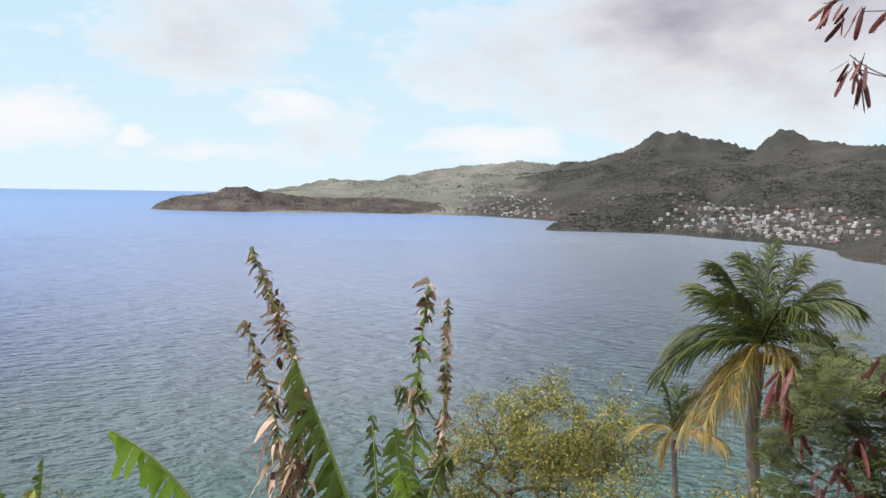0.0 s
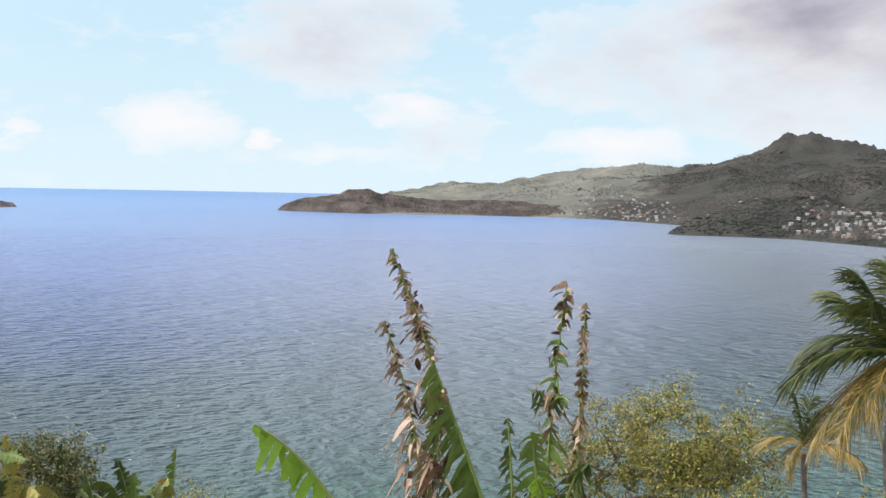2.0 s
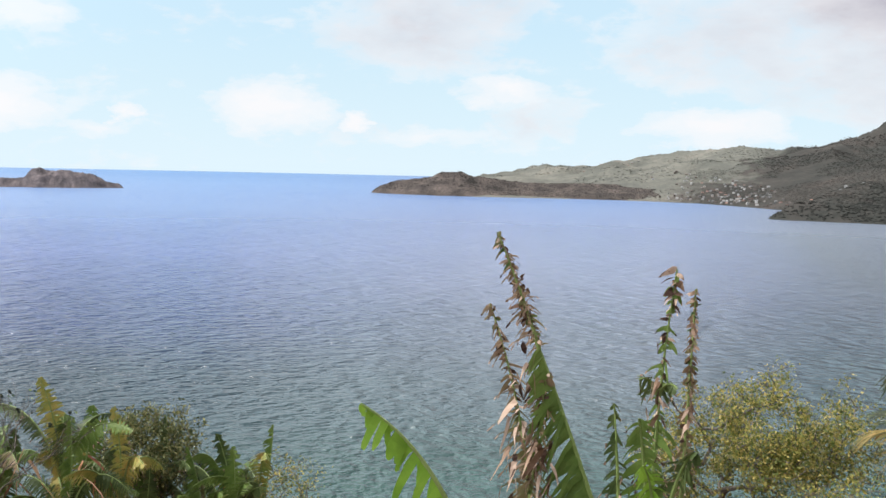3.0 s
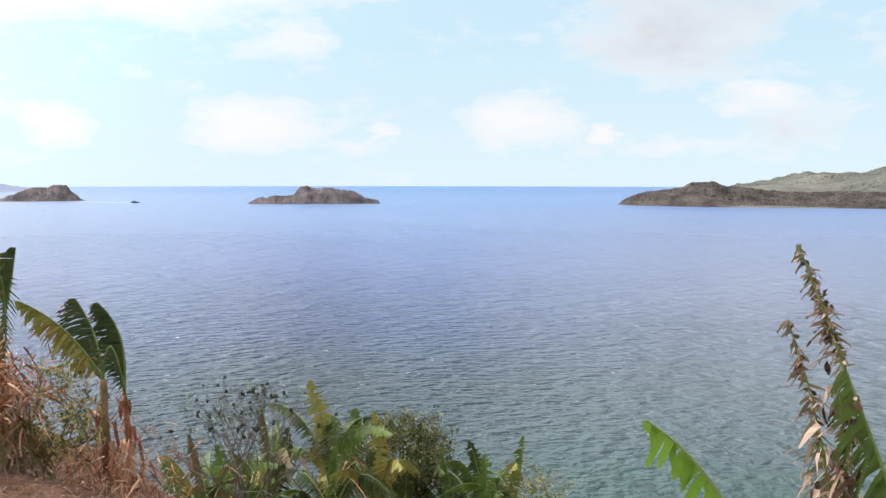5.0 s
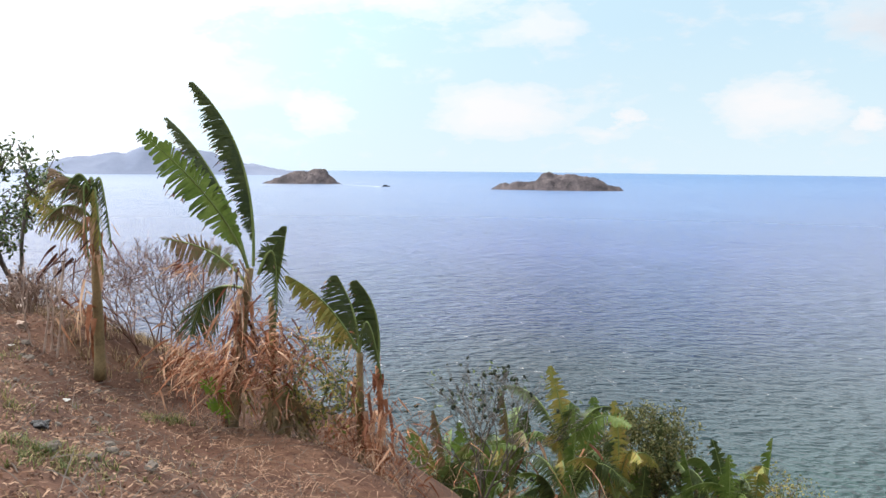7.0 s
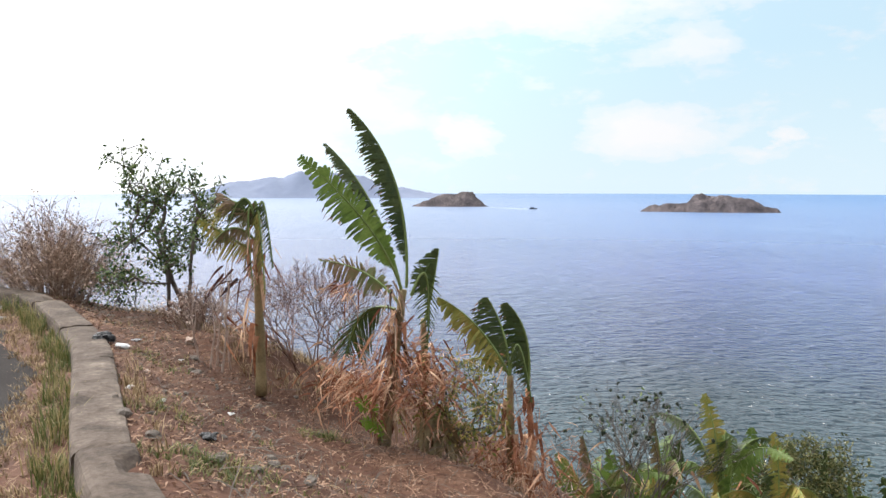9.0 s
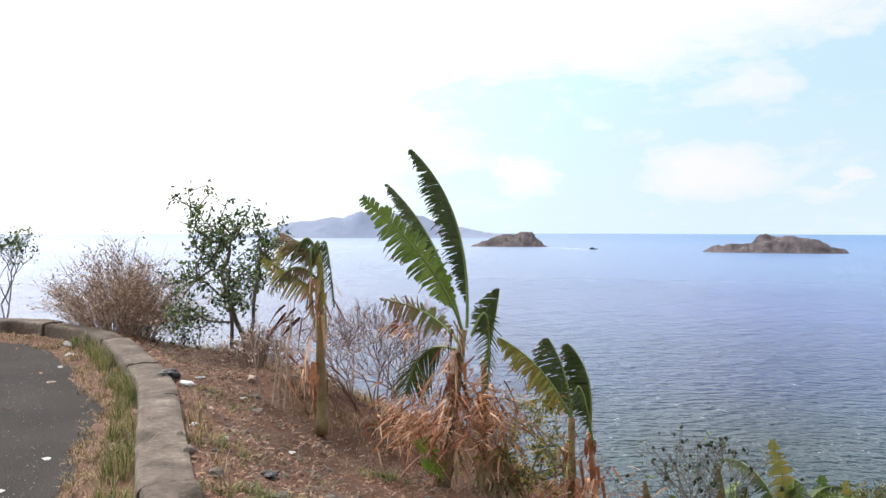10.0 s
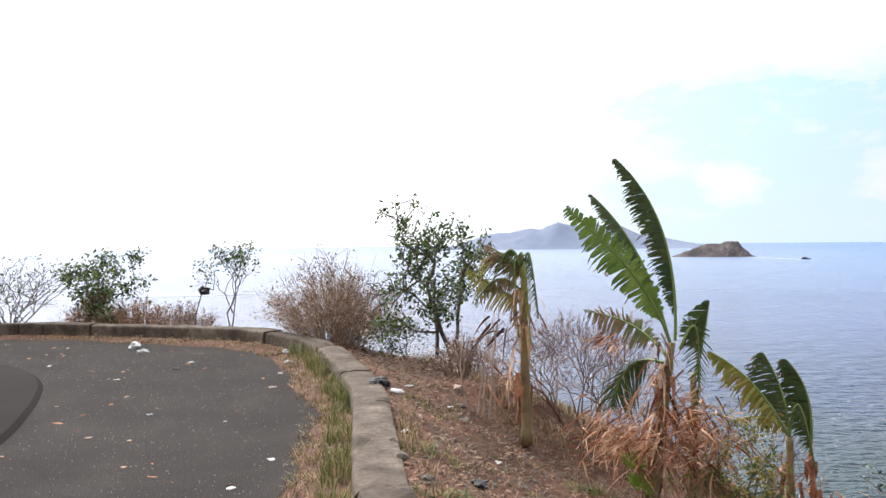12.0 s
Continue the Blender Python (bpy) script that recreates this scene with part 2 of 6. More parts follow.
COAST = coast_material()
ROCKY = surface("island_rock_and_scrub", [(0.042, 0.037, 0.039), (0.088, 0.075, 0.077), (0.15, 0.123, 0.122), (0.26, 0.217, 0.212)], 0.035, fine=0.22, bump=1.0, depth=5, space="World", spec=0.1)
# the blue haze of distance is put straight into this island's colour
DISTANT = surface("distant_hazy_hills", [(0.15, 0.18, 0.26), (0.2, 0.23, 0.31)], 0.006, bump=0.3, depth=4, space="World")
HEAD_ROCK = surface("dark_headland_rock_and_scrub", [(0.022, 0.02, 0.018), (0.048, 0.041, 0.037), (0.085, 0.069, 0.061), (0.15, 0.122, 0.108)], 0.03, fine=0.2, bump=1.0, depth=5, space="World", spec=0.1)
HEAD_CROWN = surface("dark_headland_scrub_crowns", [(0.02, 0.02, 0.017), (0.04, 0.036, 0.031), (0.07, 0.059, 0.051)], 0.03, fine=0.5, bump=0.6, depth=1, space="World", island=0.5, spec=0.1)
SCRUB_CROWN = surface("brown_scrub_crowns", [(0.046, 0.043, 0.041), (0.085, 0.075, 0.072), (0.14, 0.12, 0.114)], 0.03, fine=0.5, bump=0.6, depth=1, space="World", island=0.5, spec=0.1)
ASPHALT = surface("worn_asphalt", [(0.014, 0.0125, 0.012), (0.031, 0.0275, 0.026), (0.054, 0.048, 0.045), (0.13, 0.117, 0.108)], 1.1, fine=70, spec=0.03, bump=0.9, depth=0.006, coarse=0.0, space="World")
NEW_ASPHALT = surface("newer_brown_asphalt", [(0.016, 0.0128, 0.012), (0.028, 0.0225, 0.021)], 0.9, fine=40, spec=0.03, bump=0.3, depth=0.003, space="World", rough=0.8)
SOIL = surface("dry_red_brown_soil", [(0.042, 0.017, 0.01), (0.095, 0.043, 0.025), (0.175, 0.098, 0.06)], 1.6, fine=14, bump=0.8, depth=0.03, space="World")
CONCRETE = surface("weathered_concrete", [(0.026, 0.018, 0.013), (0.066, 0.048, 0.036), (0.125, 0.096, 0.075), (0.24, 0.195, 0.16)], 2.8, fine=26, bump=1.0, depth=0.015, space="World")

# ---- mesh helpers ----
def mesh_object(name, verts, faces, material, parent=None, label="", smooth=False):
    me = bpy.data.meshes.new(name)
    me.from_pydata([tuple(v) for v in verts], [], [tuple(f) for f in faces])
    me.materials.append(material)
    if smooth:
        me.polygons.foreach_set("use_smooth", [True] * len(me.polygons))
    me.update()
    ob = new(name, me)
    if parent:
        ob.parent = parent
    if label:
        ob["label"] = label
    return ob


def thing(name, place, label, category, group="", kind="", turn=0.0):
    ob = new(name)
    ob.empty_display_size = 0.2
    ob.matrix_world = Matrix.Translation(place) @ pose(0, 0, 0, 0, 0, turn)
    return tagged(ob, label, category, group, kind)


LATTICE = np.random.RandomState(7).rand(256, 256)


def soft_noise(x, y, octaves=4, gain=0.5):
    """Smooth value noise about 0, of unit cell, for arrays of places."""
    x, y = np.asarray(x, float), np.asarray(y, float)
    total, amp = np.zeros(np.broadcast(x, y).shape), 1.0
    for o in range(octaves):
        xi, yi = np.floor(x).astype(int), np.floor(y).astype(int)
        fx, fy = x - xi, y - yi
        fx, fy = fx * fx * (3 - 2 * fx), fy * fy * (3 - 2 * fy)
        g = lambda a, b: LATTICE[a % 256, b % 256]
        v = (g(xi, yi) * (1 - fx) + g(xi + 1, yi) * fx) * (1 - fy) + (g(xi, yi + 1) * (1 - fx) + g(xi + 1, yi + 1) * fx) * fy
        total += amp * (v - 0.5)
        x, y, amp = x * 2.03 + 17.1, y * 2.03 + 5.7, amp * gain
    return total


def grid_faces(nx, ny, keep):
    """Quads of a grid of nx times ny points (x fastest) where keep holds at all four corners or any, as given."""
    i, j = np.meshgrid(np.arange(nx - 1), np.arange(ny - 1))
    a = (j * nx + i).ravel()
    quads = np.stack([a, a + 1, a + nx + 1, a + nx], 1)
    return quads[keep[quads].any(1)]


def compact(verts, faces):
    used = np.unique(faces)
    back = np.full(len(verts), -1)
    back[used] = np.arange(len(used))
    return verts[used], back[faces]


# ---- the sea and the land across the bay ----
SEA_Z = -60.0


def make_sea():
    rings = np.r_[0, np.geomspace(40, 4970, 40)]
    around = 96
    verts, faces = [(0, 0, SEA_Z)], []
    for r in rings[1:]:
        verts += [(r * math.cos(a), r * math.sin(a), SEA_Z) for a in np.linspace(0, 2 * math.pi, around, endpoint=False)]
    for k in range(around):
        faces.append((0, 1 + k, 1 + (k + 1) % around))
    for i in range(len(rings) - 2):
        for k in range(around):
            a, b = 1 + i * around + k, 1 + i * around + (k + 1) % around
            faces.append((a, a + around, b + around, b))
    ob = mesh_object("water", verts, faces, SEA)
    return tagged(ob, "wind-rippled sea, green inshore and blue far out", "sea", kind="structure")


def ridge(nodes):
    """Nodes of (bearing, metres, elevation of the crest, metres to the foot) as x, y, height over the sea, width."""
    out = []
    for az, d, el, w in nodes:
        p = at(az, el, d)
        out.append((p.x, p.y, p.z - SEA_Z, w))
    return np.array(out)


def ridge_height(x, y, nodes, power):
    best = np.full(x.shape, -30.0)
    for a, b in zip(nodes[:-1], nodes[1:]):
        d = b[:2] - a[:2]
        t = np.clip(((x - a[0]) * d[0] + (y - a[1]) * d[1]) / (d @ d), 0, 1)
        off = np.hypot(x - a[0] - t * d[0], y - a[1] - t * d[1])
        h, w = a[2] + t * (b[2] - a[2]), a[3] + t * (b[3] - a[3])
        s = off / w
        best = np.maximum(best, np.where(s < 1, h * (1 - s ** power), -12 * (s - 1)))
    return best


HEADLAND = ridge([(17.2, 1970, -1.64, 22), (16.7, 1968, -1.2, 40), (15.4, 1960, -0.97, 60), (14.2, 1955, -0.7, 75), (13.5, 1950, -0.72, 80), (13.1, 1950, -0.38, 90), (12.0, 1950, -0.4, 90),
                  (11.5, 1950, -0.68, 80), (10.4, 1950, -0.86, 80), (8.8, 1955, -0.97, 90), (6.4, 1975, -0.88, 95), (3.0, 2010, -0.94, 140), (-3, 2100, -0.8, 250)])
BACK_HILLS = ridge([(10.1, 2900, -0.83, 160), (8.5, 2900, -0.36, 350), (6.8, 2900, 0.15, 500), (5.1, 2900, -0.09, 600), (4.5, 2900, 0.16, 600), (2.1, 2900, 0.32, 700),
                    (1.6, 2850, 0.81, 800), (-0.5, 2800, 1.06, 850), (-2.2, 2750, 1.29, 900), (-3.2, 2720, 1.28, 900), (-4.5, 2700, 1.54, 920), (-7.0, 2550, 1.31, 880)])
MOUNTAINS = ridge([(-7.0, 2550, 1.33, 860), (-8.8, 2470, 1.7, 900), (-11.3, 2400, 2.36, 1040), (-12.8, 2340, 2.85, 1050), (-14.2, 2320, 3.02, 1040), (-15.9, 2300, 3.06, 1060),
                   (-17.15, 2280, 2.89, 1080), (-18.3, 2270, 2.6, 1090), (-19.9, 2250, 2.7, 1100), (-21.4, 2240, 2.8, 1130), (-22.6, 2220, 2.82, 1150), (-23.5, 2200, 2.57, 1180), (-25.2, 2180, 2.58, 1250),
                   (-32, 2100, 2.2, 1250), (-44, 2000, 1.5, 1200)])
WEST_PEAK = ridge([(-10.9, 2350, 2.1, 120), (-11.8, 2335, 2.7, 170), (-12.2, 2330, 3.1, 220), (-12.6, 2330, 3.46, 260), (-13.4, 2330, 3.33, 280), (-14.1, 2320, 3.52, 300), (-15.2, 2310, 3.14, 300), (-16.2, 2300, 3.06, 260), (-17.2, 2290, 2.84, 200)])
EAST_PEAK = ridge([(-18.0, 2250, 2.3, 120), (-18.6, 2245, 2.75, 180), (-19.0, 2240, 3.2, 230), (-19.75, 2240, 3.65, 270), (-20.5, 2240, 3.5, 260), (-21.0, 2240, 3.15, 230), (-21.5, 2235, 2.86, 200), (-22.7, 2225, 2.78, 170), (-23.6, 2220, 2.4, 120)])
CAPE = ridge([(-6.35, 1325, -2.5, 20), (-6.6, 1345, -2.17, 45), (-7.4, 1360, -1.94, 60), (-9.5, 1400, -1.65, 100), (-12.5, 1480, -1.4, 190)])
NEAR_POINT = ridge([(-24.1, 930, -3.5, 20), (-26, 960, -3.0, 70), (-30, 1020, -2.4, 150), (-44, 1000, -2.0, 200)])


SHORE = np.array([tuple(at(az, 0, d))[:2] for az, d in [
    (17.5, 2300), (17.45, 1975), (16.6, 1925), (13.1, 1867), (8.8, 1857), (4.7, 1887), (1.2, 1877), (-2.3, 1838), (-5.0, 1730), (-7.0, 1640), (-8.3, 1500), (-7.1, 1380),
    (-6.15, 1322), (-6.9, 1300), (-10.8, 1301), (-13.5, 1292), (-15.4, 1241), (-18.3, 1175), (-21.7, 1105), (-22.9, 1040), (-23.2, 960), (-23.9, 913),
    (-25.5, 876), (-30, 850), (-46, 800)]])


def inland(x, y):
    """Metres inland of the bay's waterline; negative over the water."""
    best, sign = np.full(np.shape(x), 1e9), np.zeros(np.shape(x))
    for a, b in zip(SHORE[:-1], SHORE[1:]):
        d = b - a
        t = np.clip(((x - a[0]) * d[0] + (y - a[1]) * d[1]) / (d @ d), 0, 1)
        off = np.hypot(x - a[0] - t * d[0], y - a[1] - t * d[1])
        sign = np.where(off < best - 1e-6, np.sign(d[0] * (y - a[1]) - d[1] * (x - a[0])), sign)
        best = np.minimum(best, off)
    return best * sign


def rugged(h, x, y, much):
    lift = np.clip(h / 40, 0, 1)
    # gullies run down the slopes between rounded spurs
    n = soft_noise(x / 130, y / 130, 5) * 24 - np.abs(soft_noise(x / 230 + 40, y / 420, 4)) * 48 + 8
    return h + lift * n * much * np.clip(1.25 - h / 165, 0.06, 1)


def headland_height(x, y):
    h = ridge_height(x, y, HEADLAND, 1.05) + soft_noise(x / 45, y / 45, 4) * 3
    return np.minimum(rugged(h, x, y, 0.3), inland(x, y) * 0.8)


def back_height(x, y):
    h = np.maximum(ridge_height(x, y, BACK_HILLS, 0.62), 3 + 0.02 * inland(x, y))
    h = h - np.clip((x - 560) / 180, 0, 1) * 160
    return np.minimum(rugged(h, x, y, 1.0), inland(x, y) * 0.16 + 0.0001 * np.maximum(inland(x, y), 0) ** 2)


def mountain_height(x, y):
    h = np.maximum(ridge_height(x, y, MOUNTAINS, 0.55), ridge_height(x, y, CAPE, 1.3))
    h = np.maximum(h, np.maximum(ridge_height(x, y, WEST_PEAK, 0.85), ridge_height(x, y, EAST_PEAK, 0.85)))
    h = np.maximum(h, ridge_height(x, y, NEAR_POINT, 1.2))
    steep = np.where(y < 1560, np.interp(x, [230, 420], [0.7, 0.13]), 0.13)
    return np.minimum(rugged(h, x, y, 1.5), steep * inland(x, y) + 0.0005 * np.maximum(inland(x, y), 0) ** 2)


def coast_height(x, y):
    a, b = back_height(x, y), mountain_height(x, y)
    return (np.maximum(a, b) + 6 * np.exp(-np.abs(a - b) / 14) * np.clip(np.maximum(a, b) / 40, 0, 1))


def shore_height(x, y):
    return np.maximum(headland_height(x, y), coast_height(x, y))


def island_height(nodes, power, rough):
    return lambda x, y: ridge_height(x, y, nodes, power) + np.clip(ridge_height(x, y, nodes, power) / 12, 0, 1) * (soft_noise(x / 28, y / 28, 4) - np.abs(soft_noise(x / 15, y / 15, 3)) * 0.8 + 0.15) * rough


def land(name, height, x0, x1, y0, y1, step, material, label, category):
    xs, ys = np.arange(x0, x1, step), np.arange(y0, y1, step)
    x, y = (g.ravel() for g in np.meshgrid(xs, ys))
    h = height(x, y)
    verts = np.stack([x, y, SEA_Z + np.maximum(h, -3)], 1)
    verts, faces = compact(verts, grid_faces(len(xs), len(ys), h > -2.5))
    ob = mesh_object(name, verts.tolist(), faces.tolist(), material, smooth=True)
    return tagged(ob, label, category, kind="structure")


ISLE_A = ridge([(39.7, 1990, -1.64, 9), (39.2, 1988, -1.42, 16), (38.6, 1985, -1.36, 20), (37.8, 1985, -1.3, 24), (37.15, 1985, -1.2, 22), (36.8, 1985, -0.84, 26), (36.35, 1985, -0.62, 34),
                (35.7, 1985, -0.84, 34), (34.6, 1985, -0.9, 34), (33.5, 1988, -0.96, 28), (32.8, 1990, -1.36, 16), (32.2, 1990, -1.52, 10)])
ISLE_B = ridge([(53.55, 2340, -1.4, 12), (53.0, 2338, -1.14, 26), (51.8, 2335, -0.78, 34), (50.8, 2335, -0.66, 36), (50.1, 2335, -0.58, 34), (49.75, 2338, -0.95, 22), (49.3, 2340, -1.36, 12)])
FAR_ISLE = ridge([(68.5, 3700, -1.0, 60), (66.0, 3700, -0.6, 120), (65.34, 3700, -0.35, 90), (64.84, 3700, -0.02, 170), (63.33, 3700, 0.1, 170), (62.14, 3700, 0.36, 170), (61.63, 3700, 0.26, 170), (60.94, 3700, 0.52, 170), (60.53, 3700, 0.69, 170), (59.92, 3700, 0.51, 170), (58.54, 3700, 0.57, 170), (56.82, 3700, 0.44, 170), (55.79, 3700, -0.12, 170), (54.23, 3700, -0.35, 170), (53.02, 3700, -0.64, 170), (52.26, 3700, -0.99, 90)])


def bounds(nodes, pad):
    return nodes[:, 0].min() - pad, nodes[:, 0].max() + pad, nodes[:, 1].min() - pad, nodes[:, 1].max() + pad


make_sea()
headland = land("headland_ground", headland_height, -720, 260, 1700, 2400, 6, HEAD_ROCK, "low brown scrub-covered headland with rocky shore", "headland")
coast = land("mountain_ground", coast_height, -560, 1900, 600, 3200, 9.5, COAST, "dark wooded mountains with two humped peaks, falling to pale hazy hills", "mountains")
isle_a = land("island_ground", island_height(ISLE_A, 1.2, 7), *bounds(ISLE_A, 60), 2.5, ROCKY, "small rocky island with dry scrub in the sea", "island")
isle_b = land("island_ground", island_height(ISLE_B, 1.2, 8), *bounds(ISLE_B, 60), 2.5, ROCKY, "humped rocky island with dry scrub in the sea", "island")
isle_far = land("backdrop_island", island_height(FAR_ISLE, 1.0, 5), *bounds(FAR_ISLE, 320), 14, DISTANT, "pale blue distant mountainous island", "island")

# ---- the road, its low wall and the slope below ----
WALL = np.array([(14, -3.5), (8, -1.2), (0, 0.6), (-2.6, 0.98), (-4.3, 1.3), (-4.95, 1.43), (-5.8, 1.68), (-7.25, 2.12), (-8.3, 2.42), (-9.2, 2.6), (-10.1, 2.74), (-11.4, 2.93), (-12.5, 2.97),
                 (-13.3, 2.82), (-14.2, 2.5), (-14.95, 1.75), (-15.6, 1.05), (-16.4, 0.2), (-17.2, -1.0), (-17.9, -3.5), (-18.6, -10)])


def smooth_line(points, rounds=3):
    p = np.array(points, float)
    for _ in range(rounds):
        p = np.concatenate([p[:1], np.stack([p[:-1] * 0.75 + p[1:] * 0.25, p[:-1] * 0.25 + p[1:] * 0.75], 1).reshape(-1, p.shape[1]), p[-1:]])
    return p


WALL_LINE = smooth_line(WALL)


def beyond_wall(x, y):
    """Metres past the wall's middle line towards the sea; negative on the road."""
    best, sign = np.full(np.shape(x), 1e9), np.zeros(np.shape(x))
    for a, b in zip(WALL_LINE[:-1], WALL_LINE[1:]):
        d = b - a
        t = np.clip(((x - a[0]) * d[0] + (y - a[1]) * d[1]) / (d @ d), 0, 1)
        off = np.hypot(x - a[0] - t * d[0], y - a[1] - t * d[1])
        cross = (x - a[0]) * d[1] - (y - a[1]) * d[0]
        sign = np.where(off < best, np.sign(cross), sign)
        best = np.minimum(best, off)
    return best * sign


def ground_height(x, y):
    s = beyond_wall(x, y)
    fall = np.interp(s, [0, 0.3, 2, 4, 7, 12, 30, 95, 400], [0.19, 0.15, -0.27, -1.25, -3.2, -7.5, -20, -62, -66])
    # the slope drops away sooner under the banana plants
    sooner = np.interp(s, [0, 0.3, 1, 1.85, 2.7, 3.3, 4, 7, 12, 30, 95, 400], [0.19, 0.15, -0.2, -0.7, -0.98, -1.22, -1.8, -3.7, -7.5, -20, -62, -66])
    near = np.clip((x + 9.6) / 1.3, 0, 1)
    fall = fall * (1 - near) + sooner * near
    bumps = soft_noise(x / 1.6, y / 1.6, 4) * np.clip(s, 0, 1) * 0.22 + soft_noise(x / 7 + 9, y / 7, 3) * np.clip(s - 1.5, 0, 6) * 0.25
    verge = 0.52 + soft_noise(x / 1.1, y / 1.1, 4) * 0.26
    road_side = np.clip((s + verge) * 0.22, -0.05, 0.05) + soft_noise(x / 0.25, y / 0.25, 2) * 0.02
    bank = np.clip(-s - 16, 0, 60) * 0.55
    return np.where(s > 0, fall + bumps, road_side + bank)


def make_ground():
    xs = np.r_[np.geomspace(260, 18, 24) * -1, np.arange(-17.6, 2.0, 0.11), np.geomspace(2.2, 240, 32)]
    ys = np.r_[np.geomspace(90, 5, 14) * -1, np.arange(-4.6, 9.0, 0.11), np.geomspace(9.3, 240, 32)]
    x, y = (g.ravel() for g in np.meshgrid(xs, ys))
    z = ground_height(x, y)
    ob = mesh_object("ground", np.stack([x, y, z], 1).tolist(), grid_faces(len(xs), len(ys), np.ones(len(x), bool)).tolist(), SOIL, smooth=True)
    return tagged(ob, "dry red-brown soil slope falling from the road to the sea", "slope", kind="structure")


def make_road():
    pts = [tuple(p) for p in WALL_LINE]
    verts = [(x, y, 0.0) for x, y in pts] + [(-18.6, -30, 0.0), (14, -30, 0.0)]
    ob = mesh_object("road", verts, [tuple(range(len(verts)))], ASPHALT)
    return tagged(ob, "worn dark grey asphalt road bending round a hairpin", "road", kind="structure")


def make_wall():
    """A low broad parapet of cast lengths: flat trowelled top, upright faces, open cracks and broken edges."""
    rng = random.Random(3)
    whole = tagged(new("wall_parapet"), "low weathered concrete parapet beside the road", "wall", kind="structure")
    line = smooth_line(WALL, 4)
    seg = np.r_[0, np.cumsum(np.hypot(*np.diff(line, axis=0).T))]
    prof = [(-0.17, -0.3), (-0.168, 0.0), (-0.165, 0.14), (-0.16, 0.2), (-0.15, 0.222), (-0.125, 0.231), (-0.06, 0.234), (0.0, 0.236), (0.06, 0.234), (0.115, 0.23), (0.145, 0.222), (0.158, 0.19), (0.16, 0.0), (0.17, -0.5)]
    m = len(prof)
    start = 0.0
    while start < seg[-1] - 0.3:
        end = min(start + rng.choice((0.5, 0.9, 1.4, 2.0, 2.6)) * rng.uniform(0.85, 1.15), seg[-1])
        gap = rng.choice((0.004, 0.006, 0.012))
        s = np.linspace(start + gap, end - gap, max(8, int((end - start) / 0.05)))
        px, py = np.interp(s, seg, line[:, 0]), np.interp(s, seg, line[:, 1])
        tx, ty = np.gradient(px), np.gradient(py)
        k = np.hypot(tx, ty)
        nx, ny = ty / k, -tx / k
        dz, du, tilt, lean = rng.uniform(-0.016, 0.008), rng.uniform(-0.012, 0.012), rng.uniform(-0.01, 0.01), rng.uniform(-0.1, 0.06)
        slant = [rng.uniform(-0.12, 0.12), rng.uniform(-0.12, 0.12)]
        bite = rng.uniform(start, end) if rng.random() < 0.6 else -9.0
        verts, faces = [], []
        for i in range(len(s)):
            edge = min(i, len(s) - 1 - i)
            run = (s[i] - start) / (end - start)
            for u, z in prof:
                w = float(soft_noise(px[i] * 5 + u * 9, py[i] * 5 + z * 9, 5)) * 0.013
                shift = (slant[0] * (1 - run) ** 3 + slant[1] * run ** 3) * u * 2
                top = z > 0.13
                rim = max(0.0, abs(u) - 0.1) / 0.06
                chip = max(0.0, 0.01 - 0.006 * edge) * rng.uniform(0.1, 1.4) + rim * 0.02 * max(0.0, float(soft_noise(px[i] * 3 + 50 * (u > 0), py[i] * 3, 4)) + 0.05)
                # a bite broken out of the outer edge
                gone = max(0.0, 1 - abs(s[i] - bite) / 0.17) * (1 if u > 0.03 else 0) * min(1.0, max(0.0, u - 0.03) / 0.05) * 0.09
                uu = u + du + w * 0.7 - (0.03 * rim * max(0.0, w * 70) if u > 0 else 0)
                verts.append((px[i] + nx[i] * uu + tx[i] / k[i] * shift, py[i] + ny[i] * uu + ty[i] / k[i] * shift, z + (dz + w + tilt * (s[i] - start) + lean * u * 0.6 - chip - gone if top else 0)))
        for i in range(len(s) - 1):
            for j in range(m - 1):
                a = i * m + j
                faces.append((a, a + 1, a + m + 1, a + m))
        faces += [tuple(range(m)), tuple(range((len(s) - 1) * m, len(s) * m))]
        mesh_object("wall_segment", verts, faces, CONCRETE, whole)
        start = end


make_ground()
make_road()
make_wall()

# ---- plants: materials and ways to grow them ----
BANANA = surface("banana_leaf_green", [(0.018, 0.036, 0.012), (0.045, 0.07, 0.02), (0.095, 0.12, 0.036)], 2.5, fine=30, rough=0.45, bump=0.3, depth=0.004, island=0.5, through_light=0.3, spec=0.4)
BRIGHT = surface("fresh_leaf_yellow_green", [(0.096, 0.204, 0.024), (0.18, 0.324, 0.036), (0.288, 0.432, 0.06)], 2.5, fine=30, rough=0.45, bump=0.3, depth=0.004, island=0.4, through_light=0.4, spec=0.4)
TATTER = surface("torn_leaf_green_and_brown", [(0.045, 0.08, 0.02), (0.085, 0.12, 0.032), (0.13, 0.125, 0.048), (0.19, 0.13, 0.07), (0.32, 0.22, 0.15)], 2.5, fine=30, rough=0.6, bump=0.3, depth=0.004, island=0.6, through_light=0.25)
YELLOWING = surface("yellowing_banana_leaf", [(0.0585, 0.104, 0.0234), (0.143, 0.182, 0.039), (0.286, 0.26, 0.065), (0.338, 0.208, 0.065)], 2.5, fine=30, rough=0.55, bump=0.3, depth=0.004, island=0.7, through_light=0.3)
